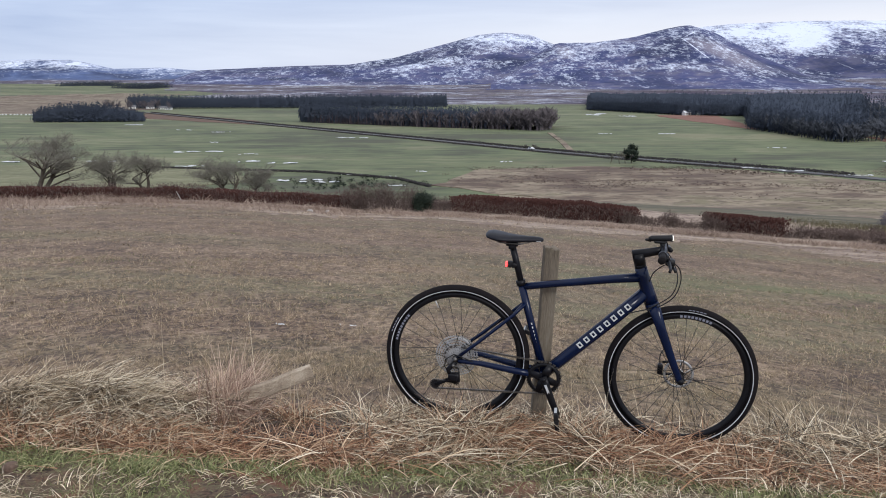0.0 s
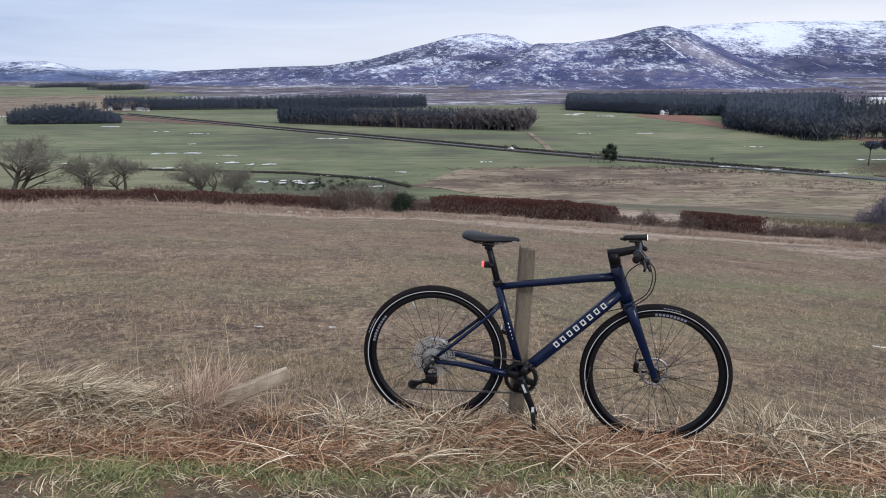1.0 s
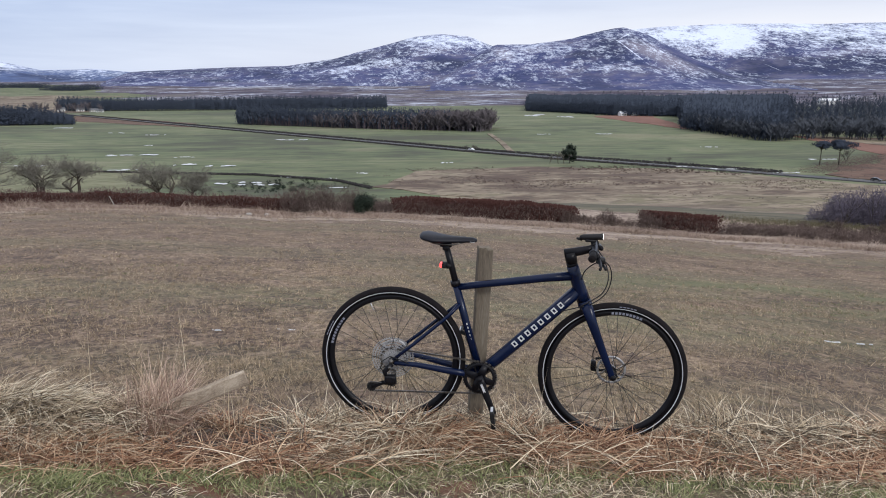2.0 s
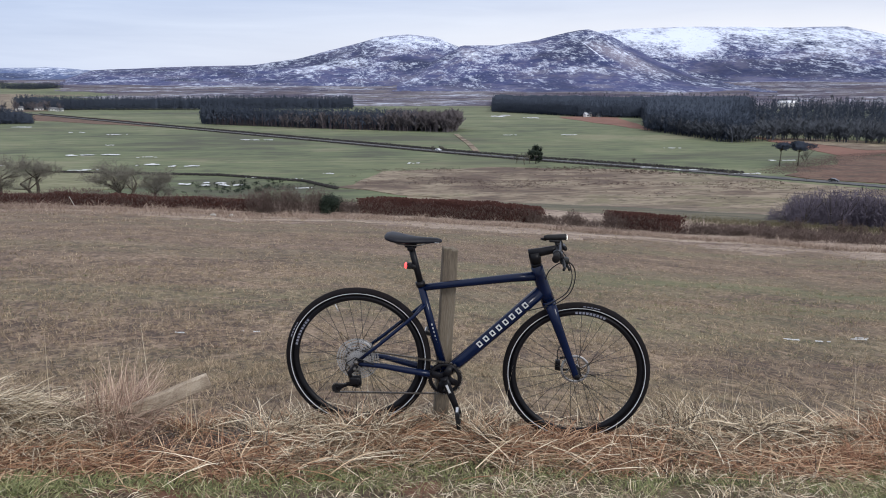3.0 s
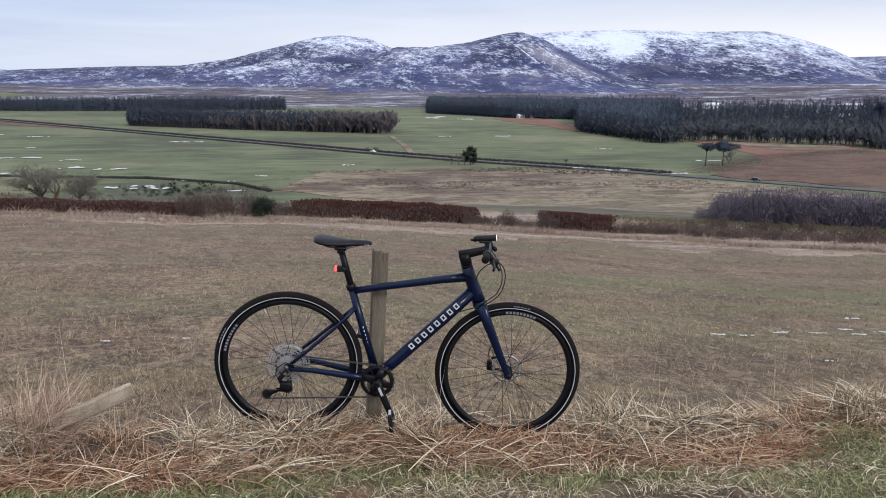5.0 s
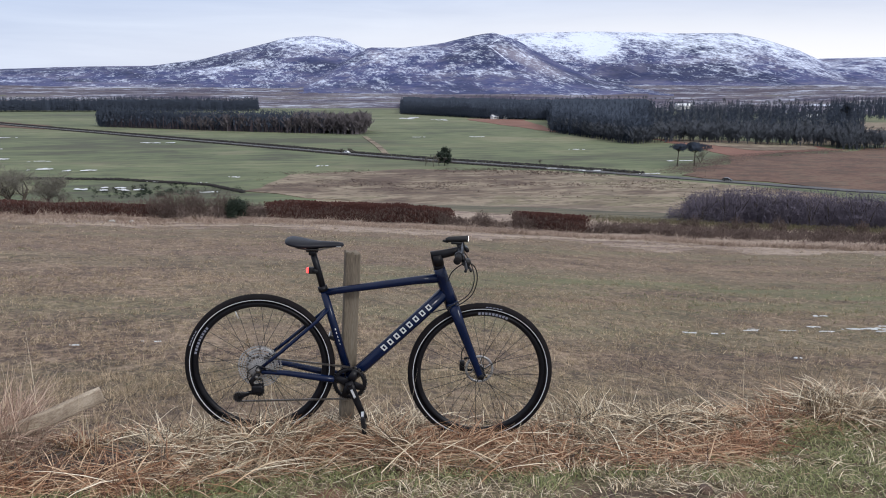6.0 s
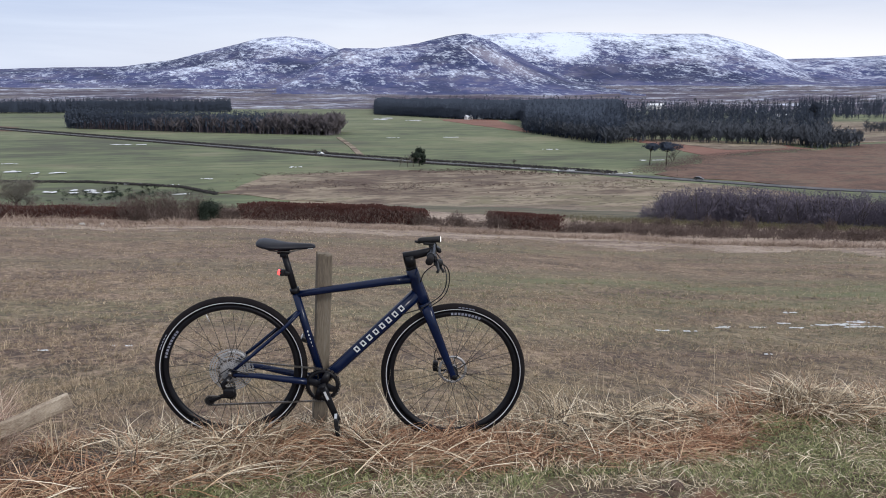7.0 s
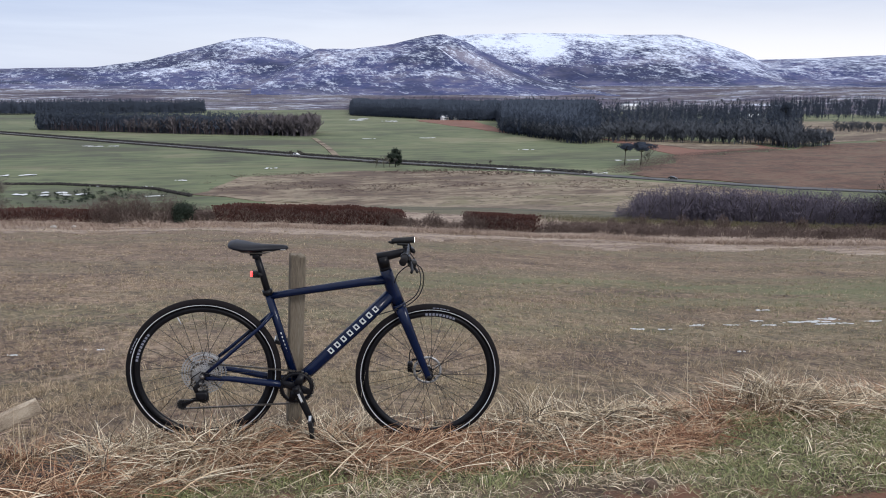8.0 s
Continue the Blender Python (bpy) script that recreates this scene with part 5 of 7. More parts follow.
# ---- distant farms ----
def house(x, y, turn, long, deep, wall_h, roof_h, roof_mat, label):
    ob = root("house", pose(x, y, ground_z(x, y), 0, 0, turn), label, "house", group="distant houses")
    part("wall", box(long, deep, wall_h + 0.4, (0, 0, wall_h / 2)), WHITE_WALL, ob, smooth=False)
    o = 0.35
    a, b, z = long / 2 + o, deep / 2 + o, wall_h
    v = [(-a, -b, z), (a, -b, z), (a, b, z), (-a, b, z), (-a, 0, z + roof_h), (a, 0, z + roof_h), (-a, -b, z - .2), (a, -b, z - .2), (a, b, z - .2), (-a, b, z - .2)]
    part("roof", (v, [(0, 1, 5, 4), (2, 3, 4, 5), (1, 2, 5), (3, 0, 4), (6, 7, 1, 0), (7, 8, 2, 1), (8, 9, 3, 2), (9, 6, 0, 3), (9, 8, 7, 6)]), roof_mat, ob, smooth=False)
    part("chimney", box(0.9, 0.7, 1.8, (-long * 0.42, 0, z + roof_h + 0.3)), SLATE, ob, smooth=False)
    for k in range(max(2, int(long / 4))):
        px = -long / 2 + (k + 0.5) * long / max(2, int(long / 4))
        w = part("window", box(1.0, 0.12, 1.3, (px, -deep / 2 - 0.03, wall_h * 0.55)), WINDOW_GLASS, ob, smooth=False)
        part("sill", box(1.2, 0.2, 0.12, (px, -deep / 2 - 0.08, wall_h * 0.55 - 0.72)), WHITE_WALL, w, smooth=False)
    return ob


house(300, 985, 20, 9, 6, 3.2, 2.6, SNOWY_ROOF, "white house with a pale roof before a dark wood")
house(318, 992, -60, 7, 5, 3, 2.4, SLATE, "small white gabled house beside a wood")
house(334, 1000, 10, 16, 7, 4.5, 3.5, SNOWY_ROOF, "long white cottage row under trees")
house(770, 1335, 10, 38, 10, 7, 4, SNOWY_ROOF, "long pale building among dark woods")
house(690, 880, 10, 24, 9, 5, 4, SNOWY_ROOF, "white house beyond pale fields")
house(-470, 1290, 5, 12, 7, 3, 2.5, SLATE, "white farm steading behind a copse")
house(-440, 1262, 0, 12, 7, 2.8, 2.6, SLATE, "low farm building with a slate roof")
house(-425, 1245, 0, 10, 6, 2.6, 2, SLATE, "low farm shed with a slate roof")
house(-495, 1280, 30, 10, 7, 3.5, 3, SLATE, "small farmhouse beside a steading")


def bale(x, y):
    return thing("wrapped_bale", moved(lathe([(0.05, -0.6), (0.55, -0.6), (0.66, -0.45), (0.68, 0), (0.66, 0.45), (0.55, 0.6), (0.05, 0.6)], 14), pose(x, y, FLOOR + 0.68) @ Matrix.Scale(1.5, 4)), WRAP, "white plastic-wrapped silage bale on grass", "bale", group="row of wrapped bales", smooth=True)


for i in range(17):
    bale(-590 + i * 5.2 + 0.8 * math.sin(i * 1.7), 1056 - i * 0.4)


# ---- vehicles on the road ----
def road_car(x, y, turn, paint, label):
    ob = root("car", pose(x, y, FLOOR + 0.45, 0, 0, turn), label, "car")
    side = [(-2.1, 0.4), (2.1, 0.4), (2.15, 0.75), (1.1, 0.95), (0.5, 1.42), (-1.2, 1.46), (-1.9, 1.0), (-2.15, 0.9)]
    n = len(side)
    v = [(a, -0.85, b) for a, b in side] + [(a, 0.85, b) for a, b in side]
    part("body", (v, [tuple(range(n))[::-1], tuple(range(n, 2 * n))] + [(i, (i + 1) % n, (i + 1) % n + n, i + n) for i in range(n)]), paint, ob, smooth=False)
    for s in (-1, 1):
        part("window", box(1.6, 0.03, 0.4, (-0.3, s * 0.86, 1.18)), WINDOW_GLASS, ob, smooth=False)
        for wx in (-1.3, 1.35):
            t = part("tyre", moved(lathe([(0.18, -0.1), (0.3, -0.11), (0.33, 0), (0.3, 0.11), (0.18, 0.1)], 14, closed=True), pose(wx, s * 0.78, 0.33)), RUBBER, ob)
            part("rim", moved(lathe([(0.02, -0.06), (0.19, -0.08), (0.19, 0.08), (0.02, 0.06)], 12), pose(wx, s * 0.78, 0.33)), STEEL, t)
    return ob


road_car(207.5, 318, -50, DARK_PAINT, "small dark car driving on the valley road")
road_car(55, 492, -54, WHITE_PAINT, "small white car driving on the valley road")


# ---- the bicycle ----
HUB = 0.348
BIKE_POSE = Matrix(((0.98602, 0.15833, 0.05192, 0.067), (-0.15688, 0.98713, -0.03106, 3.619), (-0.05617, 0.02248, 0.99817, EYE - 1.287), (0, 0, 0, 1))) @ pose(0, 0, -HUB)
bike = root("bicycle", BIKE_POSE, "dark blue hybrid bicycle leaning on a fence post in dead grass", "bicycle")
BB = (0.421, 0.0, HUB - 0.056)


def P(x, z, y=0.0):
    return (x, y, HUB + z)


def lerp(a, b, t):
    return tuple(p + (q - p) * t for p, q in zip(a, b))


# frame
part("seat_tube", tube([P(0.421, -0.056), P(0.345, 0.18), P(0.279, 0.388)], [0.0205, 0.0185, 0.0175], 16), PAINT, bike)
part("seat_clamp", tube([P(0.2825, 0.375), P(0.2755, 0.398)], 0.0225, 16), BLACK_METAL, bike, "black seat clamp")
part("top_tube", tube([P(0.293, 0.368), P(0.40, 0.389), P(0.70, 0.443), P(0.826, 0.462)], [0.0165, 0.017, 0.0195, 0.0225], 16, flat=1.0, across=(0, 0, 1)), PAINT, bike)
down = part("down_tube", tube([P(0.424, -0.045), P(0.50, 0.030), P(0.72, 0.258), P(0.842, 0.388)], [0.027, 0.0275, 0.0295, 0.0295], 18), PAINT, bike)
part("head_tube", tube([P(0.811, 0.508), P(0.826, 0.468), P(0.86, 0.385), P(0.876, 0.348)], [0.027, 0.028, 0.031, 0.0325], 18), PAINT, bike)
part("bottom_bracket_shell", moved(lathe([(0.001, -0.043), (0.024, -0.043), (0.027, -0.035), (0.027, 0.035), (0.024, 0.043), (0.001, 0.043)], 20), pose(*BB)), PAINT, bike)
for s in (-1, 1):
    part("chainstay", tube([P(0.405, -0.052, 0.030 * s), P(0.30, -0.040, 0.038 * s), P(0.12, -0.012, 0.058 * s), P(0.015, -0.006, 0.068 * s)], [0.0175, 0.017, 0.013, 0.010], 12), PAINT, bike)
    part("seatstay", tube([P(0.306, 0.290, 0.014 * s), P(0.26, 0.240, 0.040 * s), P(0.10, 0.090, 0.060 * s), P(0.012, 0.012, 0.068 * s)], [0.0095, 0.009, 0.0085, 0.008], 12), PAINT, bike)
    part("dropout", tube([P(0.03, 0.016, 0.068 * s), P(0.0, 0.0, 0.068 * s), P(0.03, -0.012, 0.068 * s)], [0.012, 0.017, 0.011], 10, flat=0.35, across=(0, 1, 0)), BLACK_METAL, bike, "black dropout")
fork = part("fork", join(
    tube([P(0.874, 0.352), P(0.884, 0.330), P(0.892, 0.312)], [0.030, 0.034, 0.028], 16),
    *[tube([P(0.884, 0.335, 0.012 * s), P(0.897, 0.312, 0.040 * s), P(0.925, 0.245, 0.050 * s), P(0.985, 0.11, 0.054 * s), P(1.03, 0.012, 0.056 * s), P(1.036, -0.008, 0.056 * s)], [0.028, 0.0265, 0.0225, 0.018, 0.0148, 0.0135], 14, flat=0.66, across=(0, 1, 0)) for s in (-1, 1)]), PAINT, bike)
part("head_spacer", tube([P(0.812, 0.506), P(0.806, 0.524)], 0.0255, 16), BLACK_METAL, bike, "black headset spacer")
part("stem", join(tube([P(0.808, 0.520), P(0.801, 0.545), P(0.795, 0.570)], [0.026, 0.027, 0.0275], 16), tube([P(0.769, 0.563), P(0.83, 0.577), P(0.87, 0.588), P(0.905, 0.596)], [0.0215, 0.0205, 0.0185, 0.0195], 14, flat=0.9, across=(0, 1, 0))), BLACK_METAL, bike, "black handlebar stem")
# seat post and saddle
post_part = part("seatpost", tube([P(0.285, 0.37), P(0.255, 0.47), P(0.2265, 0.562)], 0.0152, 14), BLACK_METAL, bike, "black seat post")
part("post_clamp", join(box(0.055, 0.045, 0.02, P(0.226, 0.569), 0.005), box(0.03, 0.05, 0.02, P(0.226, 0.555), 0.005)), BLACK_METAL, post_part)


def saddle_shape():
    """A padded saddle, wide behind and slim in front."""
    verts, faces = [], []
    rows = [(0.103, 0.020, 0.609, 0.010), (0.112, 0.058, 0.618, 0.024), (0.135, 0.076, 0.622, 0.034), (0.17, 0.076, 0.618, 0.036), (0.21, 0.058, 0.613, 0.034), (0.25, 0.038, 0.610, 0.030), (0.30, 0.025, 0.610, 0.028), (0.345, 0.021, 0.610, 0.024), (0.362, 0.016, 0.606, 0.017), (0.368, 0.005, 0.600, 0.005)]
    ring = 14
    for x, half, top, deep in rows:
        for k in range(ring):
            w = 2 * math.pi * k / ring
            y = half * math.copysign(abs(math.cos(w)) ** 0.7, math.cos(w))
            u = math.sin(w)
            z = top - 0.004 * (y / max(half, 0.001)) ** 2 - (deep * 0.5 * (1 - u) if u > -0.2 else deep * (0.62 + 0.38 * abs(u)) - 0.002)
            if u < -0.5 and 0.14 < x < 0.34:
                z += deep * 0.35
            verts.append(P(x, z, y))
    for i in range(len(rows) - 1):
        for k in range(ring):
            k2 = (k + 1) % ring
            faces.append((i * ring + k, i * ring + k2, (i + 1) * ring + k2, (i + 1) * ring + k))
    faces += [tuple(range(ring))[::-1], tuple((len(rows) - 1) * ring + k for k in range(ring))]
    return verts, faces


saddle = part("saddle", saddle_shape(), SADDLE_SKIN, bike, "dark padded saddle")
for s in (-1, 1):
    part("rail", tube([P(0.135, 0.592, 0.035 * s), P(0.165, 0.577, 0.028 * s), P(0.20, 0.572, 0.022 * s), P(0.26, 0.573, 0.022 * s), P(0.335, 0.594, 0.012 * s)], 0.0035, 8), CHAIN_STEEL, saddle)
part("nose_stripe", tube([P(0.335, 0.592, -0.021), P(0.356, 0.591, -0.017)], 0.0016, 6), DECAL, saddle)


# wheels
def letter_bar(r, a0, a1, half, y, centre, steps=3):
    """A short printed bar on a rim or tyre."""
    v, f = [], []
    for i in range(steps + 1):
        w = a0 + (a1 - a0) * i / steps
        for rr in (r - half, r + half):
            v.append((centre[0] + rr * math.cos(w), y, centre[2] + rr * math.sin(w)))
    for i in range(steps):
        f.append((2 * i, 2 * i + 1, 2 * i + 3, 2 * i + 2))
    v2 = [(a, b - 0.0008, c) for a, b, c in v]
    k = len(v)
    return v + v2, f + [tuple(j + k for j in q)[::-1] for q in f]


def make_wheel(cx, steer, print_at, flange, rotor_side):
    c = P(cx, 0.0)
    m = Matrix.Translation(c) @ pose(0, 0, 0, 0, 0, steer)
    rim = part("wheel", lathe([(0.311, -0.0125), (0.300, -0.0125), (0.287, -0.007), (0.285, 0.0), (0.287, 0.007), (0.300, 0.0125), (0.311, 0.0125), (0.306, 0.009), (0.304, 0), (0.306, -0.009)], 96, closed=True), BLACK_METAL, bike, "spoked wheel with a black rim")
    rim.matrix_basis = m
    prof = []
    for k in range(14):
        w = radians(215) - radians(250) * k / 13
        prof.append((0.3285 + 0.0195 * math.sin(w) * 1.0 + 0.0, -0.0185 * math.cos(w)))
    part("tyre", lathe([(0.306, -0.010)] + [(max(0.309, r), y) for r, y in prof[1:-1]] + [(0.306, 0.010)], 96, closed=True), RUBBER, rim, "black rubber tyre")
    for s in (-1, 1):
        part("reflective_stripe", lathe([(0.3205, s * 0.0177), (0.3225, s * 0.0187), (0.3242, s * 0.0189), (0.3242, s * 0.0180), (0.3205, s * 0.0168)], 96, closed=True), STRIPE, rim, "thin silver reflective ring")
    part("hub", lathe([(0.001, -0.056), (0.009, -0.056), (0.010, -0.042), (0.013, -0.036), (flange, -0.034), (flange, -0.030), (0.014, -0.024), (0.014, 0.024), (flange, 0.030), (flange, 0.034), (0.013, 0.036), (0.010, 0.042), (0.009, 0.056), (0.001, 0.056)], 24), BLACK_METAL, rim, "black hub")
    first = part("spoke", tube([(0, 0, 0), (0, 0, 1.0)], 0.0012, 5), SPOKE_METAL, rim)
    first_used = False
    for i in range(32):
        s = -1 if i % 2 else 1
        w = 2 * math.pi * i / 32
        tw = w + (1 if (i // 2) % 2 else -1) * radians(62)
        a = Vector((flange * math.cos(tw), s * 0.032, flange * math.sin(tw)))
        b = Vector((0.287 * math.cos(w), s * 0.003, 0.287 * math.sin(w)))
        d = b - a
        q = d.to_track_quat("Z", "Y").to_matrix().to_4x4()
        mm = Matrix.Translation(a) @ q @ Matrix.Diagonal((1, 1, d.length, 1))
        if not first_used:
            first.matrix_basis = mm
            first_used = True
        else:
            again(first, mm, rim)
    for k in range(9):
        a0 = print_at + k * 0.055 - 0.25
        part("rim_print", letter_bar(0.3, a0, a0 + 0.036, 0.0055, -0.0135, (0, 0, 0)), GREY_DECAL, rim, "grey printed bar on the rim", smooth=False)
    for k in range(5):
        a0 = print_at + k * 0.05 - 0.12
        part("tyre_print", letter_bar(0.333, a0, a0 + 0.036, 0.0022, -0.0192, (0, 0, 0)), GREY_DECAL, rim, "grey printed bar on the tyre wall", smooth=False)
    # disc brake rotor on the far side
    part("brake_rotor", lathe([(0.058, 0.0428), (0.070, 0.0428), (0.070, 0.0446), (0.058, 0.0446)], 48, closed=True), SPROCKET_STEEL, rim, "steel disc brake rotor")
    part("rotor_carrier", lathe([(0.012, 0.042), (0.026, 0.042), (0.026, 0.045), (0.012, 0.045)], 20, closed=True), SPROCKET_STEEL, rim)
    for k in range(6):
        w = 2 * math.pi * k / 6
        part("rotor_arm", tube([(0.024 * math.cos(w), 0.0437, 0.024 * math.sin(w)), (0.059 * math.cos(w + 0.5), 0.0437, 0.059 * math.sin(w + 0.5))], 0.0022, 5), SPROCKET_STEEL, rim)
    part("valve", tube([(0.287 * math.cos(2.0), 0, 0.287 * math.sin(2.0)), (0.247 * math.cos(2.0), 0, 0.247 * math.sin(2.0))], 0.003, 8), STEEL, rim)
    return rim


rear = make_wheel(0.0, 0.0, 2.75, 0.026, 1)
front = make_wheel(1.04, -1.5, 1.45, 0.022, 1)


def cog(radius, teeth, y, thick, inner):
    """A toothed ring."""
    v, f = [], []
    n = teeth * 2
    for i in range(n):
        w = 2 * math.pi * i / n
        r = radius if i % 2 else radius - 0.0055
        for rr, yy in ((inner, y), (r, y), (r, y + thick), (inner, y + thick)):
            v.append((rr * math.cos(w), yy, rr * math.sin(w)))
    for i in range(n):
        j = (i + 1) % n
        for k in range(4):
            k2 = (k + 1) % 4
            f.append((4 * i + k, 4 * i + k2, 4 * j + k2, 4 * j + k))
    return v, f


for k, teeth in enumerate([11, 13, 15, 18, 21, 24, 28, 33, 39, 45, 51]):
    part("sprocket", cog(teeth * 0.00203, teeth, -0.050 + 0.0032 * k, 0.0018, max(0.014, teeth * 0.00203 - 0.0095)), SPROCKET_STEEL, rear, "bright steel sprocket", smooth=False)
part("axle_cap", lathe([(0.001, -0.080), (0.007, -0.080), (0.011, -0.074), (0.012, -0.062), (0.001, -0.062)], 18), CHAIN_STEEL, rear, "grey axle end")
part("axle_cap", lathe([(0.001, -0.071), (0.008, -0.071), (0.0135, -0.066), (0.015, -0.056), (0.001, -0.056)], 18), BLACK_METAL, front, "black axle end")

# cranks, chainring, chain and rear derailleur
ring = part("chainring", cog(0.0825, 40, -0.047, 0.003, 0.066), BLACK_METAL, bike, "black toothed chainring", smooth=False)
ring.matrix_basis = Matrix.Translation(BB)
part("ring_guard", lathe([(0.060, -0.051), (0.074, -0.051), (0.074, -0.048), (0.060, -0.048)], 48, closed=True), BLACK_METAL, ring)
spider = []
CRANK_DOWN = math.atan2(-0.168, 0.080)
for k in range(4):
    w = CRANK_DOWN + math.pi / 4 + k * math.pi / 2
    spider.append(tube([(0.012 * math.cos(w), -0.055, 0.012 * math.sin(w)), (0.067 * math.cos(w), -0.050, 0.067 * math.sin(w))], [0.022, 0.014], 8, flat=0.3, across=(0, 1, 0)))
part("spider", join(*spider), BLACK_METAL, ring, "black four-armed spider")
cd, cs_ = math.cos(CRANK_DOWN), math.sin(CRANK_DOWN)
crank = part("crank_arm", tube([(-0.012 * cd, -0.066, -0.012 * cs_), (0.03 * cd, -0.068, 0.03 * cs_), (0.12 * cd, -0.078, 0.12 * cs_), (0.18 * cd, -0.083, 0.18 * cs_)], [0.020, 0.019, 0.0155, 0.015], 14, flat=0.5, across=(0, 1, 0)), BLACK_METAL, ring, "black crank arm with a silver print")
part("crank_print", box(0.085, 0.002, 0.011, (0, 0, 0)), DECAL, ring, "silver stripe on the crank arm", smooth=False).matrix_basis = Matrix.Translation((0.065 * cd, -0.0795, 0.065 * cs_)) @ pose(0, 0, 0, 0, -math.degrees(CRANK_DOWN), 0)
part("crank_bolt", lathe([(0.001, -0.083), (0.009, -0.083), (0.012, -0.076), (0.012, -0.066), (0.001, -0.066)], 16), BLACK_METAL, ring)
part("crank_arm", tube([(0.012 * cd, 0.066, 0.012 * cs_), (-0.12 * cd, 0.078, -0.12 * cs_), (-0.175 * cd, 0.083, -0.175 * cs_)], [0.016, 0.013, 0.013], 12, flat=0.5, across=(0, 1, 0)), BLACK_METAL, ring, "black far crank arm")


def pedal(x, y, z, tilt):
    m = Matrix.Translation(P(x, z, y)) @ pose(0, 0, 0, 0, tilt, 0)
    body = part("pedal", join(box(0.080, 0.012, 0.020, (0, -0.036, 0), 0.004), box(0.080, 0.012, 0.020, (0, 0.036, 0), 0.004), box(0.012, 0.08, 0.016, (-0.035, 0, 0), 0.004), box(0.012, 0.08, 0.016, (0.035, 0, 0), 0.004), tube([(0, -0.045, 0), (0, 0.05, 0)], 0.009, 10)), BLACK_PLASTIC, bike, "black platform pedal", smooth=False)
    body.matrix_basis = m
    for k in (-1, 1):
        part("reflector", box(0.004, 0.05, 0.012, (k * 0.042, 0, 0), 0.001), STRIPE, body, "pale pedal reflector", smooth=False)
    part("axle", tube([(0, 0.03, 0), (0, 0.062, 0)], 0.007, 10), STEEL, body)


pedal(0.421 + 0.172 * cd, -0.140, -0.056 + 0.172 * cs_, 80)
pedal(0.421 - 0.172 * cd, 0.145, -0.056 - 0.172 * cs_, 20)


def chain_shape(points, closed=False):
    """A roller chain along a line: small alternating links."""
    v, f = [], []
    out = []
    for a, b in zip(points, points[1:]):
        d = Vector(b) - Vector(a)
        n = max(1, int(d.length / 0.0127))
        for i in range(n):
            out.append((Vector(a) + d * ((i + 0.5) / n), d.normalized()))
    shapes = []
    for i, (c, d) in enumerate(out):
        w = math.atan2(d.z, d.x)
        half = 0.0036 if i % 2 else 0.0026
        shapes.append(moved(box(0.0118, half * 2, 0.0078), Matrix.Translation(c) @ pose(0, 0, 0, 0, -math.degrees(w), 0)))
    return join(*shapes)


yc = -0.0455
ch = [P(0.020, 0.052, -0.036), P(0.40, 0.0245, yc)]
ch += [P(0.421 + 0.0805 * math.cos(w), -0.056 + 0.0805 * math.sin(w), yc) for w in np.radians(np.arange(95, -100, -15))]
ch += [P(0.40, -0.1365, yc), P(-0.093, -0.168, -0.040)]
ch += [P(-0.093 + 0.022 * math.cos(w), -0.146 + 0.022 * math.sin(w), -0.040) for w in np.radians(np.arange(-100, -265, -25))]
ch += [P(-0.085, -0.125, -0.040), P(0.010, -0.130, -0.038), P(0.022, -0.116, -0.038)]
ch += [P(0.056 * math.cos(w), 0.056 * math.sin(w), -0.036) for w in np.radians(np.arange(-75, -275, -22))]
part("chain", chain_shape(ch), CHAIN_STEEL, bike, "oiled steel roller chain", smooth=False)
der = part("rear_derailleur", join(
    tube([P(0.004, -0.012, -0.070), P(-0.012, -0.030, -0.078), P(-0.030, -0.052, -0.078), P(-0.022, -0.072, -0.078)], [0.011, 0.013, 0.012, 0.010], 12, flat=0.7, across=(0, 1, 0)),
    box(0.046, 0.032, 0.040, P(-0.006, -0.088, -0.072), 0.01),
    tube([P(0.012, -0.070, -0.074), P(0.018, -0.104, -0.066), P(0.004, -0.118, -0.060)], [0.011, 0.012, 0.013], 10)), BLACK_METAL, bike, "black rear derailleur")
part("cage", join(*[tube([P(0.004, -0.117, y), P(-0.04, -0.122, y), P(-0.093, -0.146, y)], [0.010, 0.0065, 0.010], 10, flat=0.2, across=(0, 1, 0)) for y in (-0.052, -0.032)]), BLACK_METAL, der, "slim black derailleur cage")
for px, pz in ((0.004, -0.117), (-0.093, -0.146)):
    part("pulley", moved(cog(0.024, 12, -0.045, 0.005, 0.004), Matrix.Translation(P(px, pz))), BLACK_PLASTIC, der, smooth=False)
part("pivot_bolt", lathe([(0.001, -0.095), (0.006, -0.095), (0.008, -0.09), (0.008, -0.08), (0.001, -0.08)], 12, P(-0.004, -0.026)), CHAIN_STEEL, der, "grey pivot bolt")
part("gear_cable", tube([P(0.10, -0.012, -0.066), P(0.05, 0.012, -0.078), P(-0.005, 0.030, -0.082), P(-0.045, 0.0, -0.082), P(-0.048, -0.035, -0.080), P(-0.03, -0.055, -0.078)], 0.0025, 8), BLACK_PLASTIC, bike, "black cable loop behind the axle")

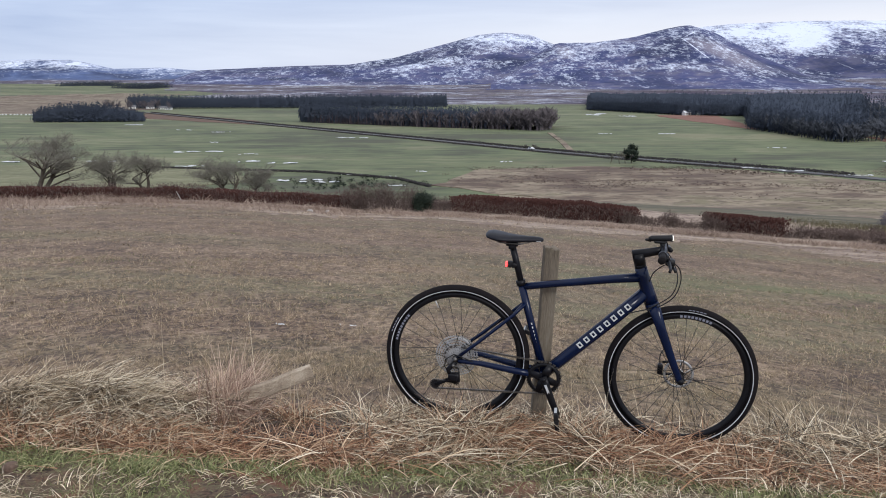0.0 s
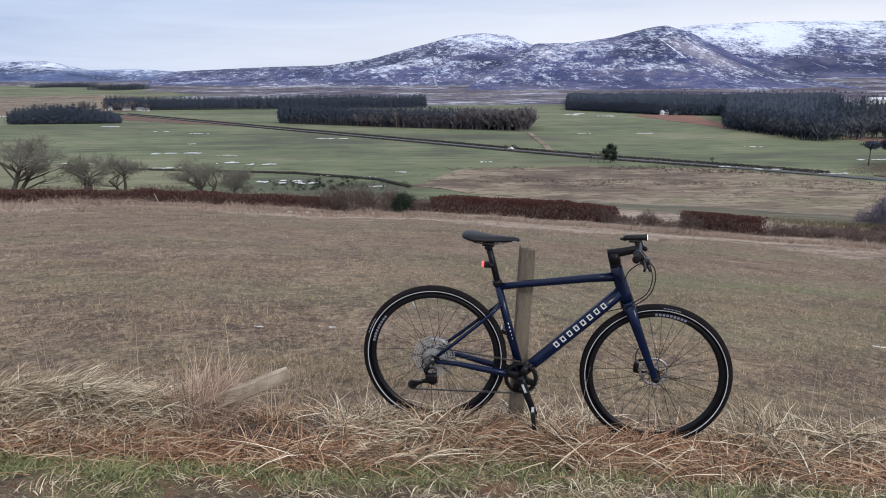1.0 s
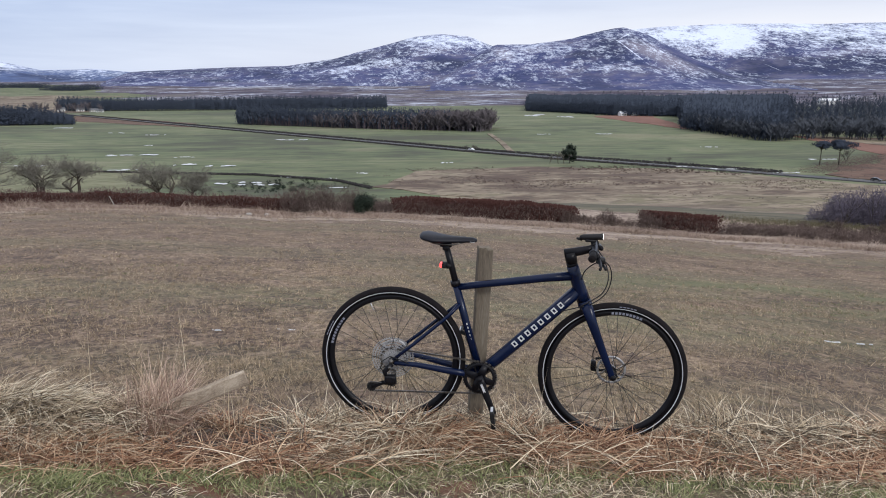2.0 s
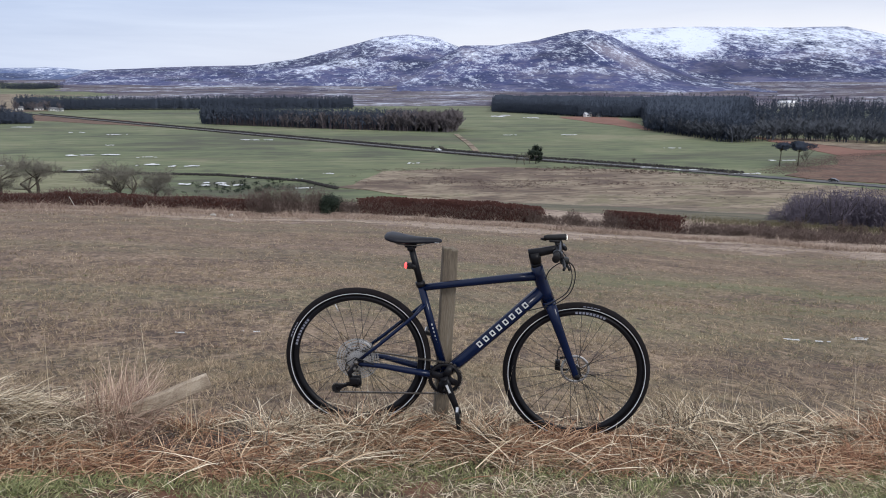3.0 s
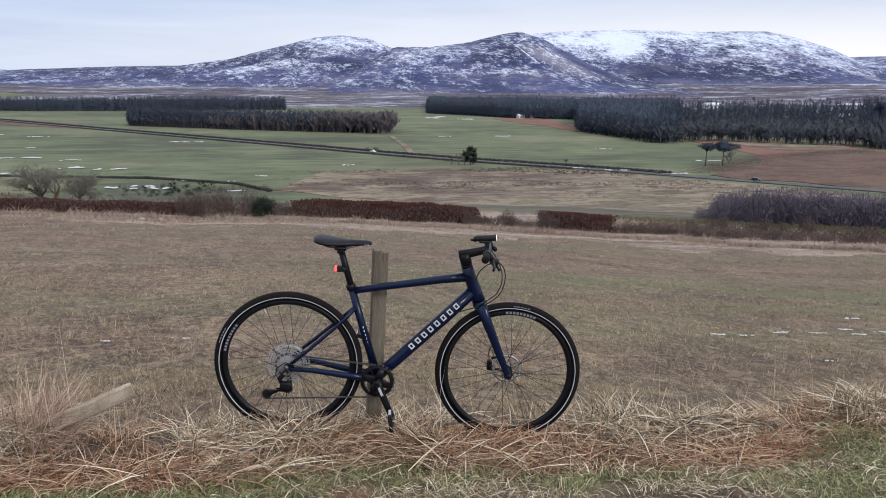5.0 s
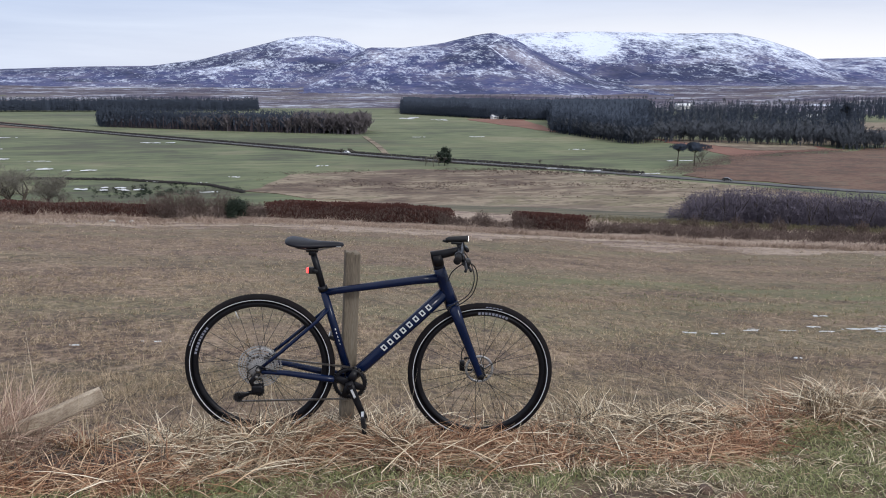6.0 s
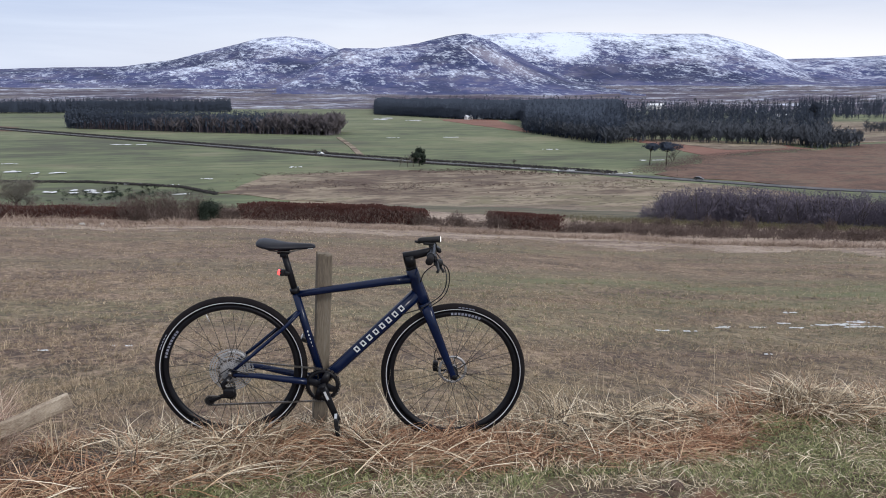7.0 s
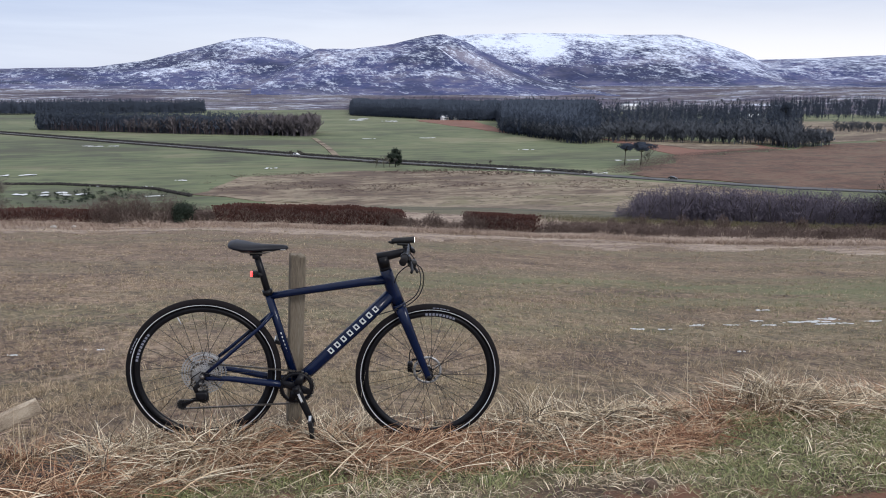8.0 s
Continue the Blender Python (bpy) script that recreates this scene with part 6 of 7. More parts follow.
# handlebar with its grips, levers, lamp and cables
bar = part("handlebar", tube([P(0.861, 0.619, -0.30), P(0.880, 0.610, -0.18), P(0.899, 0.600, -0.06), P(0.905, 0.597, 0.0), P(0.911, 0.598, 0.06), P(0.924, 0.590, 0.18), P(0.936, 0.584, 0.29)], [0.0112, 0.0112, 0.014, 0.0158, 0.014, 0.0112, 0.0112], 14), BLACK_METAL, bike, "black flat handlebar, turned slightly")
for s, ex, ez, cx, cz in ((-1, 0.860, 0.619, 0.880, 0.608), (1, 0.936, 0.584, 0.922, 0.590)):
    part("grip", tube([P(lx, lz, ly) for lx, lz, ly in [(cx - 0.003, cz + 0.001, 0.185 * s), ((cx + ex) / 2, (cz + ez) / 2, 0.25 * s), (ex, ez, 0.305 * s), (ex, ez, 0.310 * s)]], [0.0155, 0.016, 0.0165, 0.013], 16), RUBBER, bar, "black rubber grip")
    part("lever_clamp", tube([P(cx, cz, 0.150 * s), P(cx, cz, 0.172 * s)], 0.0175, 14), BLACK_METAL, bar)
    part("brake_lever", tube([P(cx + 0.018, cz - 0.018, 0.140 * s), P(cx + 0.030, cz - 0.032, 0.18 * s), P(cx + 0.030, cz - 0.042, 0.235 * s), P(cx + 0.024, cz - 0.046, 0.255 * s)], [0.011, 0.008, 0.0062, 0.006], 10), BLACK_METAL, bar, "black brake lever")
    part("master_cylinder", tube([P(cx + 0.024, cz - 0.012, 0.085 * s), P(cx + 0.020, cz - 0.016, 0.160 * s)], [0.010, 0.013], 10), BLACK_METAL, bar)
part("shifter", join(box(0.040, 0.045, 0.030, P(0.918, 0.575, -0.135), 0.01), tube([P(0.92, 0.565, -0.14), P(0.935, 0.552, -0.17), P(0.937, 0.549, -0.19)], [0.008, 0.006, 0.007], 8)), BLACK_PLASTIC, bar, "black gear shifter")
lamp = part("front_lamp", join(tube([P(0.835, 0.637, 0.02), P(0.85, 0.641, 0.02), P(0.925, 0.648, 0.02), P(0.938, 0.649, 0.02)], [0.010, 0.0135, 0.0145, 0.0165], 16), box(0.05, 0.03, 0.012, P(0.885, 0.628, 0.02), 0.004), tube([P(0.895, 0.625, 0.02), P(0.904, 0.60, 0.02)], 0.011, 10), tube([P(0.820, 0.634, 0.02), P(0.846, 0.632, 0.02)], [0.005, 0.009], 8)), BLACK_PLASTIC, bike, "black handlebar lamp")
part("lens", tube([P(0.9375, 0.649, 0.02), P(0.9405, 0.6493, 0.02)], [0.0145, 0.012], 16), WHITE_GLOW, lamp, "small lit white lens")
tail = part("rear_lamp", join(box(0.022, 0.026, 0.030, P(0.222, 0.470), 0.005), tube([P(0.232, 0.468), P(0.256, 0.472)], 0.016, 12)), BLACK_PLASTIC, bike, "small rear lamp strapped to the seat post")
part("lens", box(0.012, 0.022, 0.024, P(0.2075, 0.470), 0.005), RED_GLOW, tail, "glowing red lens")


def curve(points, steps=6):
    """A smooth line through points."""
    pts = [Vector(p) for p in points]
    pts = [pts[0] * 2 - pts[1]] + pts + [pts[-1] * 2 - pts[-2]]
    out = []
    for i in range(1, len(pts) - 2):
        p0, p1, p2, p3 = pts[i - 1:i + 3]
        for k in range(steps):
            t = k / steps
            out.append(0.5 * ((2 * p1) + (p2 - p0) * t + (2 * p0 - 5 * p1 + 4 * p2 - p3) * t * t + (3 * p1 - p0 - 3 * p2 + p3) * t ** 3))
    return out + [pts[-2]]


part("brake_cable", tube(curve([P(0.93, 0.572, -0.11), P(0.972, 0.53, -0.06), P(0.987, 0.468, -0.04), P(0.968, 0.395, -0.035), P(0.905, 0.34, -0.035), P(0.84, 0.318, -0.034), P(0.775, 0.295, -0.030)]), 0.0026, 8), BLACK_PLASTIC, bike, "black looping cable")
part("brake_cable", tube(curve([P(0.925, 0.575, 0.11), P(0.958, 0.535, 0.03), P(0.976, 0.470, -0.02), P(0.957, 0.400, -0.03), P(0.900, 0.352, -0.034), P(0.86, 0.33, -0.040)]), 0.0026, 8), BLACK_PLASTIC, bike, "black looping cable")
part("gear_cable", tube(curve([P(0.93, 0.565, -0.12), P(0.90, 0.545, -0.08), P(0.866, 0.50, -0.045), P(0.852, 0.455, -0.036)]), 0.0026, 8), BLACK_PLASTIC, bike, "black cable into the head tube")
cal = part("brake_caliper", join(box(0.024, 0.034, 0.050, P(0.957, 0.012, 0.055), 0.007), tube([P(0.965, 0.045, 0.058), P(1.0, 0.052, 0.058)], 0.006, 8), tube([P(0.965, -0.015, 0.058), P(1.015, -0.01, 0.058)], 0.006, 8)), BLACK_METAL, bike, "black disc brake caliper")
part("hose", tube(curve([P(0.955, 0.035, 0.055), P(0.952, 0.08, 0.058), P(0.972, 0.13, 0.062), P(0.955, 0.19, 0.06)]), 0.0025, 8), BLACK_PLASTIC, cal)

# silver lettering on the down tube and seat tube, as plain bars
d0, d1 = Vector(P(0.566, 0.098)), Vector(P(0.792, 0.332))
along_dt = (d1 - d0).normalized()
for k in range(8):
    c = d0 + (d1 - d0) * ((k + 0.5) / 8) + Vector((-0.0065, 0, 0.0065))
    m = Matrix.Translation(c + Vector((0, -0.0292, 0))) @ pose(0, 0, 0, 0, -math.degrees(math.atan2(along_dt.z, along_dt.x)), 0)
    part("decal_bar", plate_ring(0.0225, 0.004, 0.0265, 0.0056), DECAL, down, "plain silver block on the down tube", smooth=False).matrix_basis = m
s0, s1 = Vector(P(0.335, 0.205)), Vector(P(0.38, 0.060))
along_st = (s1 - s0).normalized()
for k in range(8):
    c = s0 + (s1 - s0) * ((k + 0.5) / 8)
    m = Matrix.Translation(c + Vector((0.006, -0.0172, 0))) @ pose(0, 0, 0, 0, -math.degrees(math.atan2(along_st.z, along_st.x)), 0)
    part("decal_bar", box(0.010, 0.002, 0.006, (0, 0, 0), 0.0008), DECAL, bike, "small silver mark on the seat tube", smooth=False).matrix_basis = m


# ---- fence post and fallen board ----
def post_shape():
    bm = bmesh.new()
    bmesh.ops.create_cube(bm, size=1.0)
    for v in bm.verts:
        v.co = Vector((v.co.x * 0.070, v.co.y * 0.065, v.co.z * 1.05 - 0.10))
    bmesh.ops.subdivide_edges(bm, edges=bm.edges[:], cuts=6, use_grid_fill=True)
    for v in bm.verts:
        n = noise.noise(Vector((v.co.x * 30, v.co.y * 30, v.co.z * 5)))
        v.co.x += 0.0025 * n
        v.co.y += 0.0025 * noise.noise(Vector((v.co.x * 20 + 5, v.co.y * 30, v.co.z * 6)))
        if v.co.z > 0.42:
            v.co.z += 0.006 * noise.noise(v.co * 40) - 0.12 * v.co.x
    bmesh.ops.bevel(bm, geom=[e for e in bm.edges if e.calc_face_angle(0) > 0.9], offset=0.004, segments=1, affect="EDGES")
    bm.verts.index_update()
    out = [tuple(v.co) for v in bm.verts], [tuple(v.index for v in f.verts) for f in bm.faces]
    bm.free()
    return out


fence_post = root("fence_post", pose(0.4885, 3.640, EYE - 1.19, 0.8, 3.0, 0), "weathered grey-green wooden fence post in dead grass", "post")
part("post", post_shape(), POST_WOOD, fence_post, smooth=False)


def board_shape(long, deep, thick):
    bm = bmesh.new()
    bmesh.ops.create_cube(bm, size=1.0)
    for v in bm.verts:
        v.co = Vector((v.co.x * long, v.co.y * thick, v.co.z * deep))
    bmesh.ops.subdivide_edges(bm, edges=bm.edges[:], cuts=5, use_grid_fill=True)
    for v in bm.verts:
        v.co.z += 0.003 * noise.noise(Vector((v.co.x * 12, v.co.y * 20, v.co.z * 20)))
        v.co.y += 0.003 * noise.noise(Vector((v.co.x * 9 + 7, v.co.y * 20, v.co.z * 20)))
    bmesh.ops.bevel(bm, geom=[e for e in bm.edges if e.calc_face_angle(0) > 0.9], offset=0.004, segments=1, affect="EDGES")
    bm.verts.index_update()
    out = [tuple(v.co) for v in bm.verts], [tuple(v.index for v in f.verts) for f in bm.faces]
    bm.free()
    return out


fallen = root("fallen_board", pose(-0.931, 3.617, EYE - 1.486, 5, -17, 14), "broken weathered board lying slanted in dead grass", "board")
part("plank", board_shape(0.61, 0.070, 0.036), BOARD_WOOD, fallen, smooth=False)


# ---- grass ----
def blades(name, x, y, length, heading, lean0, lean1, width, mat, label, seed, lift=0.0, segs=4, category="grass"):
    """Curved grass blades: they leave the ground at lean0 from the upright and bend to lean1 (radians)."""
    rng = np.random.default_rng(seed)
    n = len(x)
    z = land(x, y)[0] + EYE + lift - 0.01
    p = np.stack([x, y, z], -1)
    hx, hy = np.cos(heading), np.sin(heading)
    side = np.stack([-hy, hx, np.zeros(n)], -1)
    tw = rng.uniform(-0.9, 0.9, n)
    rows = []
    for i in range(segs + 1):
        w = width * (1 - 0.85 * (i / segs) ** 1.5)
        ax = side * np.cos(tw)[:, None] + np.stack([np.zeros(n), np.zeros(n), np.sin(tw)], -1)
        rows += [p - ax * w[:, None] / 2, p + ax * w[:, None] / 2]
        a = lean0 + (lean1 - lean0) * ((i + 0.5) / segs)
        step = (length / segs)[:, None]
        p = p + step * np.stack([hx * np.sin(a), hy * np.sin(a), np.cos(a)], -1)
    v = np.stack(rows, 1).reshape(-1, 3)
    k = 2 * (segs + 1)
    quad = np.array([[2 * i, 2 * i + 1, 2 * i + 3, 2 * i + 2] for i in range(segs)])
    f = ((np.arange(n) * k)[:, None, None] + quad[None]).reshape(-1, 4)
    return thing(name, (v, f), mat, label, category, kind="stuff")


def scatter(rng, count, x0, x1, y0, y1, density=None):
    x, y = rng.uniform(x0, x1, count), rng.uniform(y0, y1, count)
    if density is not None:
        keep = rng.uniform(0, 1, count) < density(x, y)
        x, y = x[keep], y[keep]
    return x, y


def grow(name, count, area, density, length, lean0, lean1, width, mat, label, seed, heading=None, lift=0.0, segs=3):
    rng = np.random.default_rng(seed)
    x, y = scatter(rng, count, *area, density)
    n = len(x)
    h = rng.uniform(0, 2 * math.pi, n) if heading is None else rng.normal(heading[0], heading[1], n)
    return blades(name, x, y, rng.uniform(*length, n), h, rng.uniform(*lean0, n), rng.uniform(*lean1, n), rng.uniform(*width, n), mat, label, seed, lift, segs)


def edge_line(x):
    """Where the green verge gives way to dead grass."""
    return 2.98 + 0.07 * np.sin(x * 1.9 + 0.6) + 0.05 * np.sin(x * 5.1) + 0.28 * smooth01((x - 1.9) / 0.9) + 0.11 * smooth01((1.5 - x) / 0.6)


def green(x, y):
    e = edge_line(x) - y
    strip = np.exp(-((e - 0.13) / 0.13) ** 2) + 0.7 * smooth01((x - 1.7) / 0.4)
    patch = np.clip(0.10 + 1.25 * strip + 3.4 * fbm(x * 1.8, y * 2.4, 3, 61), 0.06, 1)
    return patch * smooth01(e / 0.08)


def thatch(x, y):
    c = edge_line(x) + 0.17
    hollow = 1 - ((x > -1.04) & (x < -0.46) & (y > 3.27))
    return hollow * np.exp(-((y - c) / 0.18) ** 2) * np.clip(0.75 + 1.6 * fbm(x * 2, y * 2, 3, 62), 0, 1)


def lush(x):
    """How much long grass stands at a place along the fence line: high on the tussocks, low between them."""
    return np.clip(sum(np.exp(-((x - hx) / (rx * 1.25)) ** 2) for hx, _, _, rx, _ in TUSSOCKS), 0.0, 1.0)


def ridge(x, y):
    c = 3.56 - 0.05 * x + 0.07 * np.sin(x * 2.7)
    gap = 1 - 0.97 * np.exp(-((x + 0.78) / 0.28) ** 4) * (y < 3.85)
    bare = 1 - 0.96 * np.exp(-((x - 1.12) / 0.34) ** 4) * (y < 3.6)
    clump = np.clip(0.30 + 0.5 * lush(x) + 2.2 * fbm(x * 1.9, y * 2.4, 3, 63), 0, 1)
    return np.exp(-((y - c) / 0.20) ** 2) * clump * gap * bare


AREA = (-3.0, 4.6, 2.75, 4.1)
grow("verge_grass", 90000, (-2.6, 4.2, 2.3, 3.4), green, (0.02, 0.06), (0.1, 1.0), (0.9, 1.9), (0.0026, 0.0056), GREEN_GRASS, "short green winter grass on the verge", 1, segs=2)
grow("verge_straw", 46000, (-2.6, 4.2, 2.3, 3.3), lambda x, y: np.clip(0.46 + 3 * fbm(x * 2.2, y * 2.6, 3, 66) - 0.5 * np.exp(-((edge_line(x) - y - 0.12) / 0.12) ** 2) - 0.08 * smooth01((x - 1.6) / 0.4), 0.02, 1), (0.03, 0.09), (0.9, 1.5), (1.4, 1.9), (0.0011, 0.0024), DEAD_GRASS, "pale dead blades lying through green turf", 2, lift=0.02)
grow("thatch", 78000, AREA, thatch, (0.08, 0.30), (0.95, 1.5), (1.4, 1.9), (0.0025, 0.006), RUSSET_GRASS, "flattened russet thatch of dead grass", 3, lift=0.012)
grow("dead_grass", 42000, AREA, ridge, (0.12, 0.30), (0.95, 1.5), (1.5, 1.95), (0.003, 0.006), DEAD_GRASS, "matted dead grass lying along the fence line", 5, lift=0.04)
grow("dead_grass", 9000, AREA, lambda x, y: np.clip(0.15 + 2.5 * fbm(x * 2.2, y * 2.6, 3, 67), 0, 1) * smooth01((y - 2.95) / 0.2) * (1 - ((x > -1.04) & (x < -0.46) & (y > 3.27))), (0.15, 0.40), (1.1, 1.5), (1.45, 1.8), (0.003, 0.006), DEAD_GRASS, "single long straws fallen across the thatch", 6, lift=0.03)


def clumps(name, count, each, tall, centre, seed, label, mat=DEAD_GRASS, lean=(0.3, 1.2), droop=(1.4, 2.4), x_range=(-2.7, 4.2), spread=0.06, heading=None, keep=None, even=False, wild=0.8):
    """Drooping clumps, each combed its own way."""
    rng = np.random.default_rng(seed)
    xs, ys, ls, hs, l0, l1 = [], [], [], [], [], []
    for _ in range(count):
        x = rng.uniform(*x_range)
        y = centre(x) + rng.normal(0, 0.11)
        if keep is not None and not keep(x, y):
            continue
        n = int(each * rng.uniform(0.5, 1.5))
        way = rng.uniform(0, 2 * math.pi) if heading is None else rng.normal(*heading)
        t = rng.uniform(*tall) * (1 if even else (0.36 + 0.68 * float(lush(x))) * (0.72 if x > 1.45 else 1.0))
        xs.append(rng.normal(x, spread, n))
        ys.append(rng.normal(y, spread * 0.7, n))
        ls.append(t * rng.uniform(0.6, 1.15, n))
        hs.append(way + rng.normal(0, wild, n))
        l0.append(rng.uniform(*lean, n))
        l1.append(rng.uniform(*droop, n))
    x, y, ls, hs, l0, l1 = (np.concatenate(q) for q in (xs, ys, ls, hs, l0, l1))
    return blades(name, x, y, ls, hs, l0, l1, rng.uniform(0.0022, 0.0054, len(x)), mat, label, seed, segs=4)


def fence_line(x):
    return 3.53 - 0.05 * x + 0.06 * math.sin(x * 2.7)


def clear_of(x, y):
    """Keep the front wheel's foot and the board's face free."""
    return not (0.85 < x < 1.4 and y < 3.40) and not (-1.06 < x < -0.44 and y < (3.9 if x < -0.78 else 3.7))


clumps("dead_grass", 300, 105, (0.11, 0.27), fence_line, 21, "drooping clumps of long pale dead grass along the fence line", keep=clear_of)
clumps("dead_grass", 80, 80, (0.10, 0.22), lambda x: fence_line(x) + 0.16, 22, "drooping clumps of dead grass behind the fence line", x_range=(-2.7, 4.6), keep=clear_of)
clumps("dead_grass", 60, 130, (0.20, 0.34), lambda x: 3.44, 23, "combed mound of long pale dead grass", x_range=(-2.5, -1.2), heading=(-0.5, 0.6))
clumps("dead_grass", 34, 110, (0.12, 0.24), lambda x: 3.42 - 0.04 * x, 24, "swept bank of long pale dead grass", x_range=(1.5, 4.2), heading=(-1.0, 0.8))
clumps("russet_grass", 110, 70, (0.12, 0.24), lambda x: float(edge_line(np.array(x))) + 0.16, 25, "russet tufts of flattened dead grass", mat=RUSSET_GRASS, keep=lambda x, y: y > 2.95 and not (-1.05 < x < -0.45 and y > 3.24))
clumps("dead_grass", 20, 90, (0.13, 0.22), lambda x: 3.36, 38, "dead grass hiding the foot of the rear tyre", x_range=(-0.22, 0.38), lean=(0.2, 0.9), droop=(1.4, 2.5), spread=0.06, even=True)
clumps("russet_grass", 22, 80, (0.12, 0.20), lambda x: 3.26, 35, "russet dead grass round the front tyre", mat=RUSSET_GRASS, x_range=(0.85, 1.45), lean=(0.3, 1.0), droop=(1.5, 2.4), spread=0.07, even=True)
clumps("verge_tufts", 70, 50, (0.05, 0.11), lambda x: 2.70, 26, "small pale tufts among green turf", lean=(0.3, 1.2), spread=0.05, even=True)
clumps("verge_tufts", 26, 50, (0.08, 0.14), lambda x: 2.9, 37, "pale straw tufts at the verge's edge", lean=(0.3, 1.2), x_range=(1.2, 2.7), spread=0.06, even=True)
clumps("verge_tufts", 170, 60, (0.035, 0.08), lambda x: float(edge_line(np.array(x))) - 0.10, 27, "small fresh green tufts on the verge", mat=GREEN_GRASS, lean=(0.1, 0.9), droop=(1.0, 2.2), spread=0.05, even=True)
clumps("tall_tuft", 16, 80, (0.18, 0.40), lambda x: 3.52, 28, "tall thin reddish tuft of dead grass beside the board", mat=TUFT_GRASS, lean=(0.0, 0.7), droop=(0.3, 2.2), x_range=(-1.10, -1.0), spread=0.05, even=True)
clumps("russet_grass", 14, 60, (0.08, 0.16), lambda x: 3.82, 36, "low russet grass behind the fallen board", mat=RUSSET_GRASS, x_range=(-1.05, -0.5), lean=(0.4, 1.2), droop=(1.4, 2.4), spread=0.06, even=True)
# dark-coloured stems fill the hollow to deepen the board's shade
clumps("grey_grass", 90, 60, (0.07, 0.15), lambda x: 3.46, 39, "grey dead stems under the board, coloured dark for the hollow's shade", mat=SHADE_GRASS, x_range=(-0.98, -0.45), lean=(0.4, 1.3), droop=(1.2, 2.0), spread=0.05, even=True)
clumps("tall_tuft", 5, 36, (0.20, 0.32), lambda x: 3.4, 29, "tall pale tuft of dead grass on the bank", lean=(0.0, 0.6), droop=(0.3, 1.6), x_range=(2.95, 3.2), spread=0.06, even=True)
clumps("tall_tuft", 5, 50, (0.20, 0.28), lambda x: 3.56, 30, "loose upright tuft of dead grass", lean=(0.0, 0.6), droop=(0.5, 1.8), x_range=(1.5, 1.95), spread=0.06, even=True)

# tall thin seed stems
rng = np.random.default_rng(77)
sx = np.concatenate([rng.normal(-0.9, 0.2, 26), rng.uniform(-2.4, 4.0, 30), rng.normal(1.95, 0.2, 18)])
sy = 3.65 + rng.normal(0, 0.12, len(sx)) - 0.05 * sx
blades("seed_stems", sx, sy, rng.uniform(0.25, 0.55, len(sx)), rng.uniform(0, 6.3, len(sx)), rng.uniform(0, 0.2, len(sx)), rng.uniform(0.1, 0.6, len(sx)), np.full(len(sx), 0.0025), DEAD_GRASS, "tall thin dead grass stems", 78)


# stubble on the field, thinning with distance
def stubble_tufts(r0, r1, density, each, tall, width, spread, seed, mat, label, where, segs=1):
    """Tufts of old stubble: blades fanning from one foot, gathered along drifts with soil left bare between."""
    rng = np.random.default_rng(seed)
    count = int(density * radians(90) * (r1 ** 2 - r0 ** 2) / 2)
    az = np.radians(rng.uniform(-36, 54, count))
    r = np.sqrt(rng.uniform(r0 ** 2, r1 ** 2, count))
    x, y = r * np.sin(az), r * np.cos(az)
    keep = (y > 3.80 - 0.08 * x) & (rng.uniform(0, 1, count) < where(x, y))
    x, y = x[keep], y[keep]
    big = rng.uniform(0.6, 1.4, len(x))
    n = rng.integers(each[0], each[1] + 1, len(x))
    x, y, big = np.repeat(x, n), np.repeat(y, n), np.repeat(big, n)
    k = len(x)
    way = rng.uniform(0, 2 * math.pi, k)
    off = np.abs(rng.normal(0, spread, k)) * big
    blades("stubble", x + off * np.cos(way), y + off * np.sin(way), rng.uniform(*tall, k) * big, way, rng.uniform(0.1, 1.0, k), rng.uniform(0.6, 1.9, k), rng.uniform(*width, k), mat, label, seed, segs=segs)


def drifts(x, y):
    """Uneven cover: thin and bare streaks run across the slope."""
    return np.clip(0.80 + 1.4 * fbm(x * 0.9, y * 1.1, 4, 90) + 1.0 * fbm(x * 0.12, y * 0.35, 3, 91), 0.35, 1)


def sprouting(x, y):
    """Where the field turns green: a broad band across its lower side and odd patches elsewhere."""
    r = np.hypot(x, y)
    az = np.degrees(np.arctan2(x, y))
    band = smooth01((az - 12) / 16) * smooth01((r - 7.5) / 5) * smooth01((38 - r) / 14)
    return np.clip(0.75 * band + 2.4 * fbm(x * 0.12, y * 0.4, 4, 92) - 0.05, 0, 0.9) * drifts(x, y)


PALE = "short broken straw stubble across the field"
SPROUT = "thin green shoots among the stubble"
stubble_tufts(3.65, 6.5, 480, (5, 11), (0.03, 0.085), (0.0022, 0.0045), 0.022, 300, STRAW, PALE, drifts)
stubble_tufts(6.5, 10, 170, (5, 10), (0.03, 0.085), (0.003, 0.006), 0.026, 301, STRAW, PALE, drifts)
stubble_tufts(10, 20, 80, (4, 8), (0.035, 0.09), (0.0045, 0.009), 0.04, 302, STRAW, PALE, drifts)
stubble_tufts(20, 45, 14, (3, 6), (0.05, 0.10), (0.009, 0.018), 0.07, 303, STRAW, PALE, drifts)
stubble_tufts(45, 79, 2.4, (3, 6), (0.07, 0.15), (0.02, 0.045), 0.12, 304, STRAW, PALE, drifts)
stubble_tufts(4.5, 12, 70, (4, 9), (0.025, 0.06), (0.003, 0.006), 0.025, 305, FIELD_GREEN, SPROUT, sprouting)
stubble_tufts(12, 45, 10, (4, 7), (0.04, 0.09), (0.008, 0.018), 0.06, 306, FIELD_GREEN, SPROUT, sprouting)


